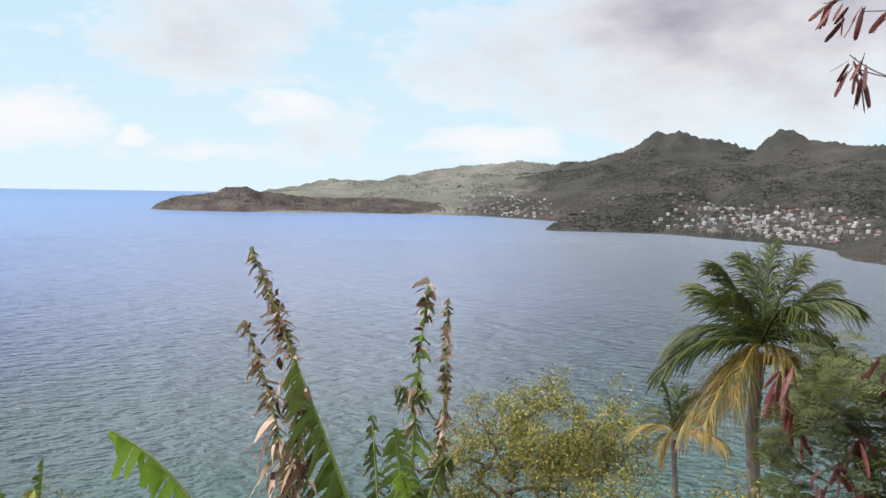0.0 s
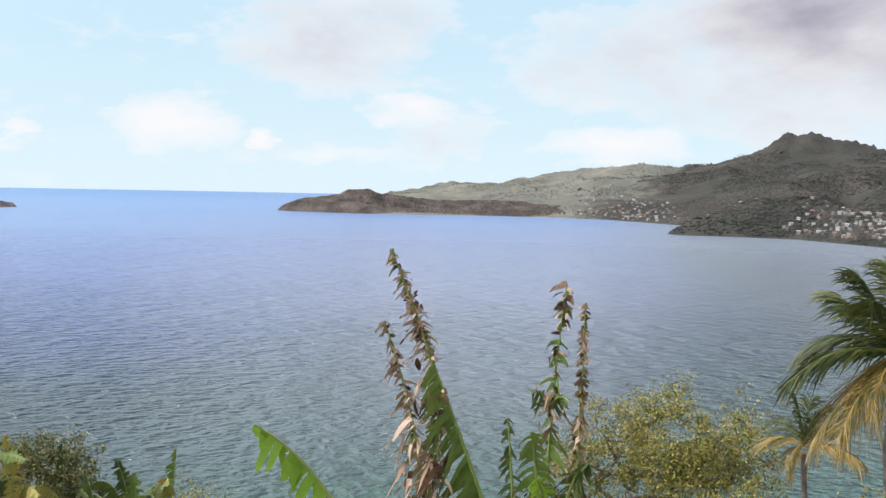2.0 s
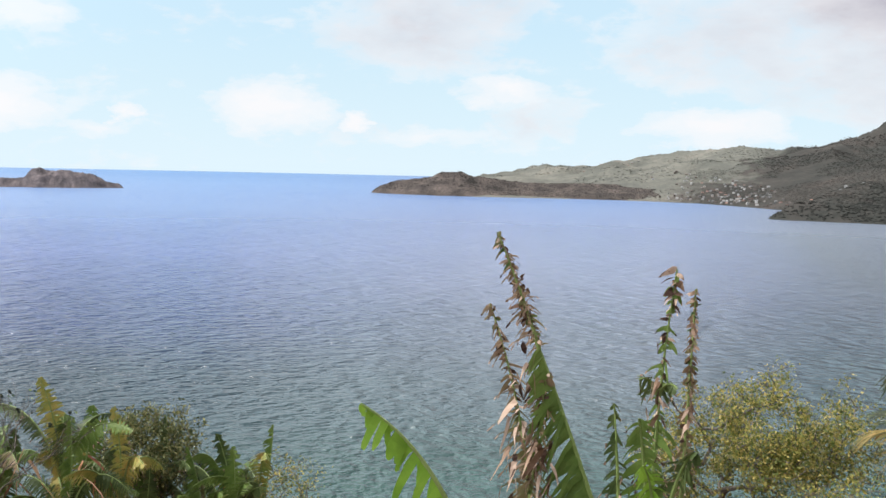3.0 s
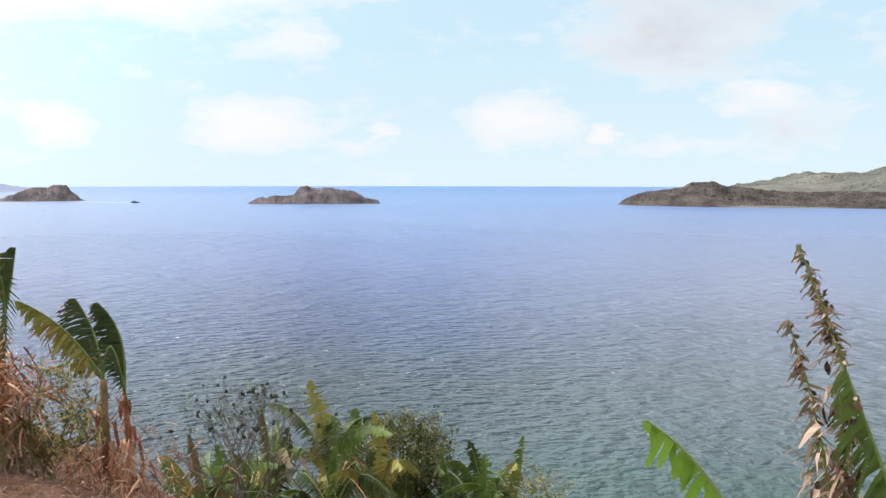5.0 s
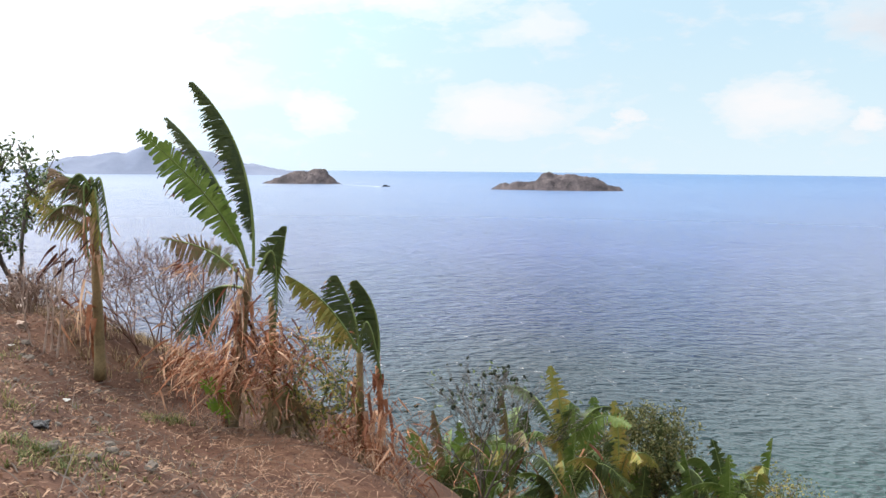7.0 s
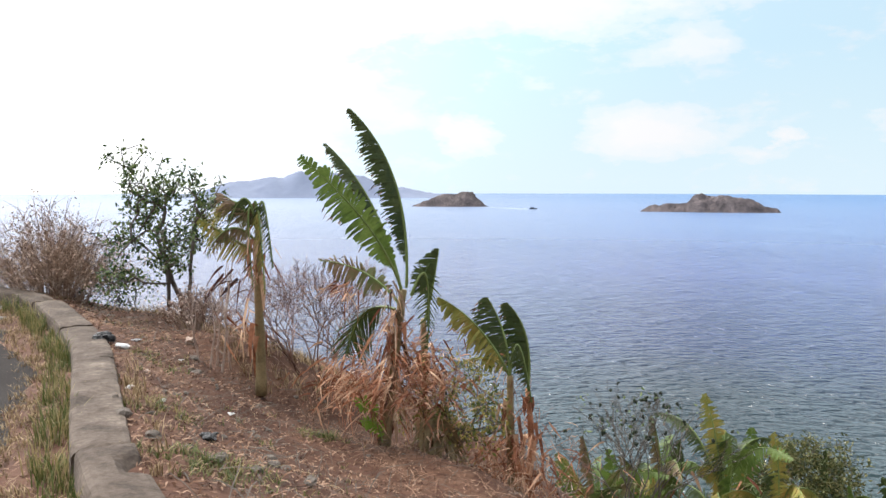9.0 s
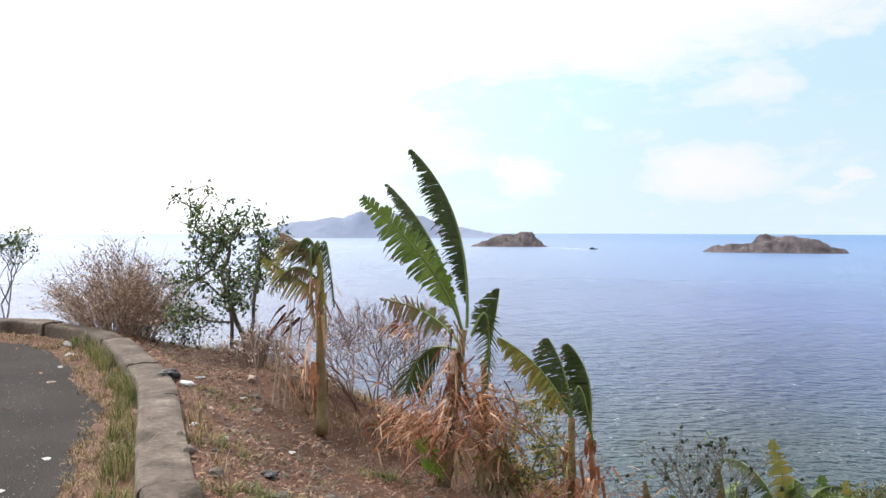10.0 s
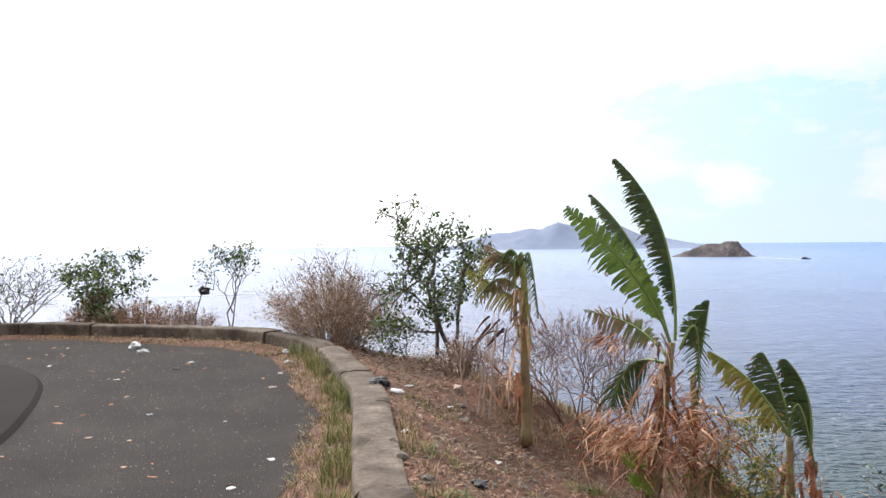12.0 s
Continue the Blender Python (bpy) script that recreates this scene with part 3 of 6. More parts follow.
DRY = surface("dead_leaf_brown", [(0.16, 0.056, 0.03), (0.34, 0.14, 0.072), (0.48, 0.235, 0.135), (0.58, 0.38, 0.25)], 3, fine=25, rough=0.85, bump=0.5, depth=0.01, island=0.6, through_light=0.15)
WITHERED = surface("withered_leaf_edge", [(0.05, 0.026, 0.018), (0.13, 0.075, 0.045), (0.26, 0.17, 0.115), (0.4, 0.29, 0.22)], 3, fine=25, rough=0.85, bump=0.4, depth=0.01, island=0.7, through_light=0.15)
# lighter copy of the banana green with sunlight already in its colour
LIT_BANANA = surface("lit_banana_leaf", [(0.042, 0.08, 0.018), (0.095, 0.15, 0.032), (0.17, 0.23, 0.058)], 2.5, fine=30, rough=0.45, island=0.4, through_light=0.35)
LITTER = surface("dull_leaf_litter", [(0.055, 0.025, 0.015), (0.12, 0.058, 0.034), (0.2, 0.112, 0.07), (0.31, 0.2, 0.135)], 3, fine=25, rough=0.9, bump=0.4, depth=0.01, island=0.6)
STEM = surface("banana_stem_sheaths", [(0.084, 0.063, 0.035), (0.224, 0.168, 0.084), (0.364, 0.266, 0.14)], 4, fine=40, rough=0.7, bump=0.6, depth=0.01)
MIDRIB = surface("green_midrib", [(0.10, 0.15, 0.04), (0.2, 0.25, 0.08)], 5, rough=0.5)
BARK = surface("grey_brown_bark", [(0.045, 0.035, 0.03), (0.10, 0.085, 0.07), (0.17, 0.15, 0.13)], 6, fine=45, rough=0.9, bump=0.6, depth=0.01)
TWIGS = surface("dry_reddish_twigs", [(0.17, 0.115, 0.095), (0.33, 0.24, 0.195), (0.5, 0.4, 0.34)], 5, rough=0.9, bump=0.2, island=0.5)
BUSH_TWIG = surface("brown_bush_twigs", [(0.17, 0.115, 0.085), (0.34, 0.24, 0.18), (0.52, 0.4, 0.31)], 5, rough=0.9, bump=0.2, island=0.5)
DARK_LEAF = surface("small_dark_green_leaves", [(0.025, 0.05, 0.016), (0.065, 0.11, 0.03), (0.14, 0.18, 0.055)], 3, rough=0.5, bump=0.2, island=0.7, through_light=0.25)
OLIVE_LEAF = surface("olive_yellow_leaves", [(0.07, 0.095, 0.018), (0.145, 0.16, 0.032), (0.25, 0.235, 0.05), (0.38, 0.3, 0.085)], 3, rough=0.5, bump=0.2, island=0.6, through_light=0.4)
FEATHER = surface("feathery_green_leaflets", [(0.026, 0.04, 0.009), (0.056, 0.073, 0.016), (0.115, 0.12, 0.034)], 3, rough=0.5, bump=0.1, island=0.6, through_light=0.35)
BUSH_LEAF = surface("dusty_bush_leaves", [(0.045, 0.06, 0.018), (0.105, 0.112, 0.0375), (0.18, 0.165, 0.06)], 3, rough=0.7, bump=0.2, island=0.7, through_light=0.2)
PALM = surface("palm_leaflets", [(0.016, 0.028, 0.009), (0.042, 0.06, 0.014), (0.1, 0.11, 0.026)], 3, rough=0.45, bump=0.2, island=0.6, through_light=0.3)
PALM_OLD = surface("yellowing_palm_leaflets", [(0.1, 0.1, 0.025), (0.23, 0.18, 0.04), (0.33, 0.21, 0.07)], 3, rough=0.5, bump=0.2, island=0.7, through_light=0.3)
PALM_TRUNK = surface("grey_palm_trunk", [(0.06, 0.05, 0.043), (0.115, 0.1, 0.088), (0.19, 0.17, 0.15)], 4, fine=30, rough=0.9, bump=0.5, depth=0.01)
POD = surface("red_brown_seed_pods", [(0.035, 0.01, 0.01), (0.085, 0.024, 0.022), (0.16, 0.055, 0.045)], 6, rough=0.5, bump=0.2, island=0.5, through_light=0.1)
RED_TWIG = surface("dark_reddish_twigs", [(0.12, 0.068, 0.054), (0.25, 0.155, 0.12), (0.4, 0.28, 0.23)], 5, rough=0.9, bump=0.2, island=0.5)
RUST = surface("rusty_bush_twigs", [(0.16, 0.085, 0.05), (0.3, 0.18, 0.11), (0.42, 0.28, 0.18)], 5, rough=0.9, bump=0.2, island=0.5)
SEED = surface("dark_seed_clusters", [(0.008, 0.012, 0.008), (0.03, 0.04, 0.02)], 8, rough=0.9, bump=0.5, island=0.4)
GRASS = surface("verge_grass", [(0.06, 0.085, 0.02), (0.14, 0.15, 0.05), (0.3, 0.24, 0.11)], 1.2, rough=0.7, island=0.6, through_light=0.3, space="World")
STRAW = surface("dry_straw_grass", [(0.13, 0.085, 0.045), (0.27, 0.19, 0.1), (0.42, 0.32, 0.19)], 2, rough=0.8, island=0.7, through_light=0.2)


class Shape:
    """Collects the vertices and faces of one mesh."""

    def __init__(self):
        self.v, self.f = [], []

    def add(self, verts, faces):
        k = len(self.v)
        self.v += [tuple(p) for p in verts]
        self.f += [tuple(i + k for i in f) for f in faces]

    def tube(self, points, radii, sides=6, cap=True):
        pts = [Vector(p) for p in points]
        verts, faces = [], []
        t = (pts[1] - pts[0]).normalized()
        u = t.orthogonal().normalized()
        for i, p in enumerate(pts):
            t = (pts[min(i + 1, len(pts) - 1)] - pts[max(i - 1, 0)]).normalized()
            u = (u - t * u.dot(t)).normalized()
            w = t.cross(u)
            for s in range(sides):
                a = 2 * math.pi * s / sides
                verts.append(p + (u * math.cos(a) + w * math.sin(a)) * radii[i])
        for i in range(len(pts) - 1):
            for s in range(sides):
                a, b = i * sides + s, i * sides + (s + 1) % sides
                faces.append((a, b, b + sides, a + sides))
        if cap:
            faces += [tuple(range(sides))[::-1], tuple(range((len(pts) - 1) * sides, len(pts) * sides))]
        self.add(verts, faces)

    def ribbon(self, points, sides, widths):
        """A strip along points, spread by the side vectors."""
        verts, faces = [], []
        for p, s, w in zip(points, sides, widths):
            verts += [p - s * w * 0.5, p + s * w * 0.5]
        for i in range(len(points) - 1):
            faces.append((2 * i, 2 * i + 1, 2 * i + 3, 2 * i + 2))
        self.add(verts, faces)

    def make(self, name, material, parent=None, label="", smooth=False):
        base = parent.matrix_world.inverted() if parent else Matrix()
        if parent and parent.parent:
            base = (parent.parent.matrix_world @ parent.matrix_basis).inverted()
        return mesh_object(name, [base @ Vector(p) for p in self.v], self.f, material, parent, label, smooth)


def bezier(a, b, c, n):
    return [a * (1 - t) ** 2 + b * 2 * t * (1 - t) + c * t * t for t in (i / n for i in range(n + 1))]


def leftward(az):
    return Vector((-math.cos(radians(az)), -math.sin(radians(az)), 0))


def toward(az):
    return Vector((math.sin(radians(az)), -math.cos(radians(az)), 0))


def banana_leaf(rng, plant, base, ctrl, tip, width, wind, fold=0.8, facing=None, ribs=60, torn=0.15, ragged=0.3, bare=0.06, slant=0.35, sag=0.25,
                material=None, name="leaf", label="", rib=0.014, shape=None, tight=1.0, wild=0.0, edge=0.3):
    """A leaf whose blade the wind has split into strips along the midrib from base over ctrl to tip."""
    base, ctrl, tip = Vector(base), Vector(ctrl), Vector(tip)
    if width > 0.12:
        ribs, tight = int(ribs * 1.6), tight * 1.4
    line = bezier(base, ctrl, tip, ribs)
    step = (tip - base).length / ribs
    normal = (facing or Vector((0, -1, 0.2))).normalized()
    blade, edges = Shape(), Shape()
    # the strips stay joined along the midrib
    spine = []
    for k, p in enumerate(line):
        along = (line[min(k + 1, ribs)] - line[max(k - 1, 0)]).normalized()
        lat = along.cross(normal).normalized()
        spine += [p - lat * rib * 0.4, p + lat * rib * 0.4]
    blade.add(spine, [(2 * k, 2 * k + 1, 2 * k + 3, 2 * k + 2) for k in range(ribs)])
    i = 0
    while i < ribs:
        many = min(rng.choice((1, 1, 2, 2)) if ribs > 24 and wild < 0.4 else 1, ribs - i)
        lo, i = i, i + many
        t = (lo + many * 0.5) / ribs
        if t < bare:
            continue
        along = (line[lo + many] - line[lo]).normalized()
        lat = along.cross(normal).normalized()
        u = (t - bare) / (1 - bare)
        full = width * (shape(u) if shape else min(1.0, 3.2 * u) ** 0.6 * min(1.0, 2.6 * (1 - u) + 0.12) ** 0.7)
        for side in (-1, 1):
            if rng.random() < torn:
                continue
            out = (lat * side * (1 - fold) + wind * fold + normal * rng.uniform(-0.12, 0.12) + along * (slant + rng.uniform(-0.09, 0.09)) + Vector((rng.uniform(-1, 1), rng.uniform(-1, 1), rng.uniform(-1, 0.6))) * wild).normalized()
            size = full * (1 - ragged * rng.random() ** 1.5)
            drop = Vector((0, 0, -1)) * sag * size * rng.uniform(0.4, 1.7)
            p0 = line[lo].lerp(line[lo + many], 0.5) + normal * 0.002 * side
            pts = [p0 + out * size * k + drop * k * k + normal * side * 0.03 * size * math.sin(3 * k) for k in (0.35, 0.7, 0.88, 1.0)]
            w = step * many * min(tight, 1.15) * rng.uniform(0.85, 1.05) * (1 + wild * rng.uniform(-0.8, 1.0))
            end = w * rng.uniform(0.2, 0.65)
            j = len(blade.v)
            for p, wide in zip(pts, (w * rng.uniform(0.98, 1.06), w * rng.uniform(0.78, 1.0), w * rng.uniform(0.55, 0.85), end * 0.8)):
                blade.v += [tuple(p - along * wide * 0.5), tuple(p + along * wide * 0.5)]
            a, b = 2 * lo + (side > 0), 2 * (lo + many) + (side > 0)
            blade.f += [(a, b, j + 1, j), (j, j + 1, j + 3, j + 2), (j + 2, j + 3, j + 5, j + 4), (j + 4, j + 5, j + 7, j + 6)]
            if rng.random() < edge:
                # a withered fringe hangs from the strip's end
                for _ in range(1 if many == 1 else 2):
                    q = pts[3] + along * rng.uniform(-0.4, 0.4) * end
                    L = size * rng.uniform(0.12, 0.4)
                    way = (out * 0.6 + Vector((rng.gauss(0, 0.3), rng.gauss(0, 0.3), -0.7))).normalized()
                    edges.ribbon([pts[2].lerp(q, 0.8), q + way * L * 0.5, q + way * L], [along, (along + normal * rng.uniform(-0.8, 0.8)).normalized(), along], [end * 0.7 + 0.002, end * 0.6 + 0.003, 0.002])
    leaf = blade.make(name, material or BANANA, plant, label)
    if edges.v:
        tagged(edges.make("withered_edge", WITHERED, leaf, "withered brown leaf edge"), kind="stuff")
    stalk = Shape()
    k = len(line)
    stalk.tube(line, [rib * (1.15 - 0.95 * i / k) for i in range(k)], 5)
    stalk.make("midrib", MIDRIB if (material or BANANA) is not DRY else DRY, leaf)
    return leaf


def banana_stem(rng, plant, base, top, radius, material=None, name="pseudostem", flakes=10):
    """A fleshy stem of wrapped leaf sheaths with dry flaps peeling off it."""
    base, top = Vector(base), Vector(top)
    n = 14
    sway = Vector((rng.uniform(-1, 1), rng.uniform(-1, 1), 0)) * radius * 0.6
    pts = [base.lerp(top, i / n) + sway * math.sin(i * 0.55) for i in range(n + 1)]
    rad = [radius * (1.25 - 0.55 * i / n) * rng.uniform(0.93, 1.07) for i in range(n + 1)]
    s = Shape()
    s.tube(pts, rad, 9)
    stem = s.make(name, material or STEM, plant, smooth=True)
    if flakes:
        d = Shape()
        for _ in range(flakes):
            i = rng.randrange(1, n)
            a = rng.uniform(0, 6.28)
            out = Vector((math.cos(a), math.sin(a), 0))
            side = Vector((-out.y, out.x, 0))
            size = rng.uniform(0.12, 0.4)
            p = pts[i] + out * rad[i] * 0.9
            d.ribbon([p, p + out * size * 0.2 + Vector((0, 0, 0.1 * size)), p + out * size * 0.32 - Vector((0, 0, size * 0.5)), p + out * size * 0.3 - Vector((0, 0, size))],
                     [side] * 4, [0.05, 0.06, 0.045, 0.01])
        tagged(d.make("dry_sheath", DRY, stem, "dry brown peeling leaf sheath"), kind="stuff")
    return stem


def dead_leaves(rng, plant, centre, spread, count, length, lean=None, name="dead_leaf_skirt", material=None, thin=1.0):
    """Brown leaves that hang or lie crumpled round a stem."""
    s = Shape()
    centre = Vector(centre)
    for _ in range(count):
        p = centre + Vector((rng.gauss(0, spread[0]), rng.gauss(0, spread[1]), rng.gauss(0, spread[2])))
        a = rng.uniform(0, 6.28)
        way = Vector((math.cos(a), math.sin(a), rng.uniform(-1.3, 0.35))).normalized()
        if lean:
            way = (way + lean).normalized()
        size = length * rng.uniform(0.4, 1.2)
        side = way.cross(Vector((rng.uniform(-1, 1), rng.uniform(-1, 1), rng.uniform(-1, 1)))).normalized()
        bow = Vector((rng.uniform(-0.3, 0.3), rng.uniform(-0.3, 0.3), -0.35)) * size
        pts = [p + way * size * k + bow * k * k for k in (0, 0.3, 0.6, 1.0)]
        turn = [side.lerp(way.cross(side), k * rng.uniform(0, 0.9)).normalized() for k in (0, 0.4, 0.7, 1)]
        w = (0.004 + 0.026 * rng.random() ** 2) * thin
        s.ribbon(pts, turn, [w, w * 1.3, w, w * 0.3])
    return tagged(s.make(name, material or DRY, plant, "crumpled red-brown dead banana leaves"), kind="stuff")


def branching(rng, roots, tips, step, jitter, reach=0.25):
    """Nodes (place, parent) of a tree that reaches each tip from the nearest limb so far."""
    pos = [np.array(p, float) for p, _ in roots]
    par = [q for _, q in roots]
    order = sorted(tips, key=lambda p: np.linalg.norm(np.array(p) - pos[-1]))
    ends = []
    for tip in order:
        tip = np.array(tip, float)
        allp = np.array(pos)
        d = np.linalg.norm(allp - tip, axis=1) + reach * np.maximum(0, allp[:, 2] - tip[2] + 0.15)
        k = int(d.argmin())
        a = pos[k]
        n = max(1, int(np.linalg.norm(tip - a) / step))
        last = k
        bend = np.array([rng.uniform(-1, 1), rng.uniform(-1, 1), rng.uniform(-0.2, 0.9)]) * jitter * np.linalg.norm(tip - a)
        for i in range(1, n + 1):
            t = i / n
            p = a + (tip - a) * t + bend * math.sin(math.pi * t) * 0.6 + np.array([rng.gauss(0, 1) for _ in range(3)]) * step * 0.08
            pos.append(p)
            par.append(last)
            last = len(pos) - 1
        ends.append(last)
    return pos, par, ends


def limbs(pos, par, thin, grow=0.42, most=1.0, sides=4):
    """Tapering limbs for the nodes."""
    load = [0] * len(pos)
    kids = [0] * len(pos)
    for i in range(len(pos) - 1, -1, -1):
        load[i] = max(load[i], 1)
        if par[i] >= 0:
            load[par[i]] += load[i]
            kids[par[i]] += 1
    r = [min(most, thin * l ** grow) for l in load]
    s = Shape()
    for i, q in enumerate(par):
        if q < 0:
            continue
        a, b = Vector(pos[q]), Vector(pos[i])
        if (b - a).length < 1e-5:
            continue
        r0 = min(r[q], r[i] * 1.5)
        s.tube([a, b], [r0, r[i]], sides if r[i] < 0.03 else 7, cap=kids[i] == 0)
    return s


def leaflets(rng, spots, count, spread, size, droop=0.3, wind=None, slim=0.45):
    """Small pointed leaves, folded along the midrib, round each spot."""
    s = Shape()
    for p in spots:
        p = Vector(p)
        for _ in range(count):
            q = p + Vector((rng.gauss(0, 1), rng.gauss(0, 1), rng.gauss(0, 1))) * spread
            way = Vector((rng.uniform(-1, 1), rng.uniform(-1, 1), rng.uniform(-1, 0.8) - droop))
            if wind:
                way += wind
            way.normalize()
            side = way.cross(Vector((rng.uniform(-1, 1), rng.uniform(-1, 1), rng.uniform(0.2, 1)))).normalized()
            lift = way.cross(side) * 0.15
            L = size * rng.uniform(0.6, 1.25)
            w = L * slim
            a, b, c = q, q + way * L * 0.5 + lift * L * 0.3, q + way * L
            s.add([a, b + side * w * 0.5 + lift * L * 0.4, c, b - side * w * 0.5 + lift * L * 0.4, b], [(0, 1, 4), (1, 2, 4), (0, 4, 3), (4, 2, 3)])
    return s


def forking_shrub(name, seed, base, height, lean, stems, levels, label, category, material, thick=0.012, splay=0.5, spread=0.45, ratio=0.74, leaf=None, leaf_size=0.05, leaf_share=0.3, per_tip=2):
    """A bare shrub whose stems fork again and again into fine, nearly straight twigs."""
    rng = random.Random(seed)
    base = Vector(base)
    ob = thing(name, base, label, category)
    s, tips = Shape(), []
    first = height * (1 - ratio) / (1 - ratio ** levels)

    def grow(p, way, length, radius, left):
        bend = Vector((rng.gauss(0, 0.06), rng.gauss(0, 0.06), rng.gauss(0.03, 0.04))) * length
        q = p + way * length * rng.uniform(0.75, 1.2)
        end = radius * 0.68
        s.tube([p, p.lerp(q, 0.5) + bend, q], [radius, (radius + end) / 2, end], 5 if radius > 0.006 else 3, cap=False)
        if left == 1:
            tips.append(q)
            return
        for k in range(rng.choice((2, 2, 3))):
            turn = Vector((rng.gauss(0, spread), rng.gauss(0, spread), rng.gauss(0.08, spread * 0.6)))
            grow(q if k else p.lerp(q, rng.uniform(0.7, 1.0)), (way + turn).normalized(), length * ratio, max(end, 0.0021), left - 1)

    for _ in range(stems):
        a = rng.uniform(0, 6.28)
        way = (Vector((math.cos(a) * splay, math.sin(a) * splay, 1.0)) + Vector(lean)).normalized()
        grow(base + Vector((math.cos(a), math.sin(a), 0)) * 0.05 - Vector((0, 0, 0.1)), way, first, thick, levels)
    floor = Vector((base.x, base.y, ground_at(base.x, base.y) - 0.1))
    if base.z > floor.z + 0.4:
        s.tube([floor, floor.lerp(base, 0.5) + Vector((0.05, 0.03, 0)), base], [thick * 1.8, thick * 1.5, thick * 1.1], 7)
    tagged(s.make("brushwood", material, ob), kind="stuff")
    if leaf:
        tagged(leaflets(rng, [t for t in tips if rng.random() < leaf_share], per_tip, leaf_size * 0.8, leaf_size).make("foliage", leaf, ob), kind="stuff")
    return ob, tips, rng


def in_crown(rng, centre, radii, n, hollow=0.35):
    """Places in an uneven egg-shaped crown, more of them near its outside."""
    out = []
    ph = [rng.uniform(0, 6.28) for _ in range(3)]
    while len(out) < n:
        v = Vector((rng.gauss(0, 1), rng.gauss(0, 1), rng.gauss(0, 1))).normalized()
        a = math.atan2(v.y, v.x)
        k = 1.2 * rng.uniform(hollow, 1) ** 0.6 * (0.8 + 0.2 * math.sin(3 * a + ph[0]) + 0.14 * math.sin(5 * v.z + 2 * a + ph[1]))
        out.append((centre[0] + v.x * radii[0] * k, centre[1] + v.y * radii[1] * k, centre[2] + v.z * radii[2] * k))
    return out


def ground_at(x, y):
    return float(ground_height(np.array([x]), np.array([y]))[0])


def on_ground(az, d):
    p = at(az, 0, d)
    return Vector((p.x, p.y, ground_at(p.x, p.y)))


def fan_bush(name, seed, base, reach, height, stems, label, material, leaf_spots=0, foot_out=0.4, twigs=(6, 12), splay=0.5, thick=1.0):
    """A dry bush: a dense fan of fine stems that fork as they rise."""
    rng = random.Random(seed)
    base = Vector(base)
    ob = thing(name, base, label, "bush")
    s, tips = Shape(), []
    for _ in range(stems):
        a, lean = rng.uniform(0, 6.28), rng.random() ** 0.6
        out = Vector((math.cos(a) * reach[0], math.sin(a) * reach[1], 0)) * lean
        h = height * (1 - 0.6 * lean ** 2) * rng.uniform(0.45, 1.1)
        foot = base + out * foot_out - Vector((0, 0, 0.08))
        top = base + out * rng.uniform(0.8, 1.15) + Vector((0, 0, h))
        line = bezier(foot, foot.lerp(top, 0.5) + out * -0.12 + Vector((rng.gauss(0, 0.05), rng.gauss(0, 0.05), 0.08)), top, 5)
        s.tube(line, [k * thick for k in (0.006, 0.005, 0.004, 0.0032, 0.0024, 0.0014)], 3, cap=False)
        for _ in range(rng.randrange(*twigs)):
            k = rng.randrange(1, 5)
            p = line[k].lerp(line[k + 1], rng.random())
            way = ((line[k + 1] - line[k]).normalized() + Vector((rng.gauss(0, splay), rng.gauss(0, splay), rng.gauss(0.1, 0.35)))).normalized()
            L = height * rng.uniform(0.1, 0.3)
            q = p + way * L
            s.tube([p, p.lerp(q, 0.5) + Vector((0, 0, 0.015)), q], [0.0035 * thick, 0.0026 * thick, 0.0012 * thick], 3, cap=False)
            tips.append(q)
            if rng.random() < 0.7:
                e = p.lerp(q, 0.5) + (way + Vector((rng.gauss(0, 0.6), rng.gauss(0, 0.6), rng.gauss(0, 0.4)))).normalized() * L * 0.5
                s.tube([p.lerp(q, 0.5), e], [0.0024, 0.001], 3, cap=False)
                tips.append(e)
    tagged(s.make("brushwood", material, ob), kind="stuff")
    if leaf_spots:
        tagged(leaflets(rng, [t for t in tips if rng.random() < leaf_spots], 2, 0.03, 0.045).make("dry_leaves", material, ob), kind="stuff")
    return ob


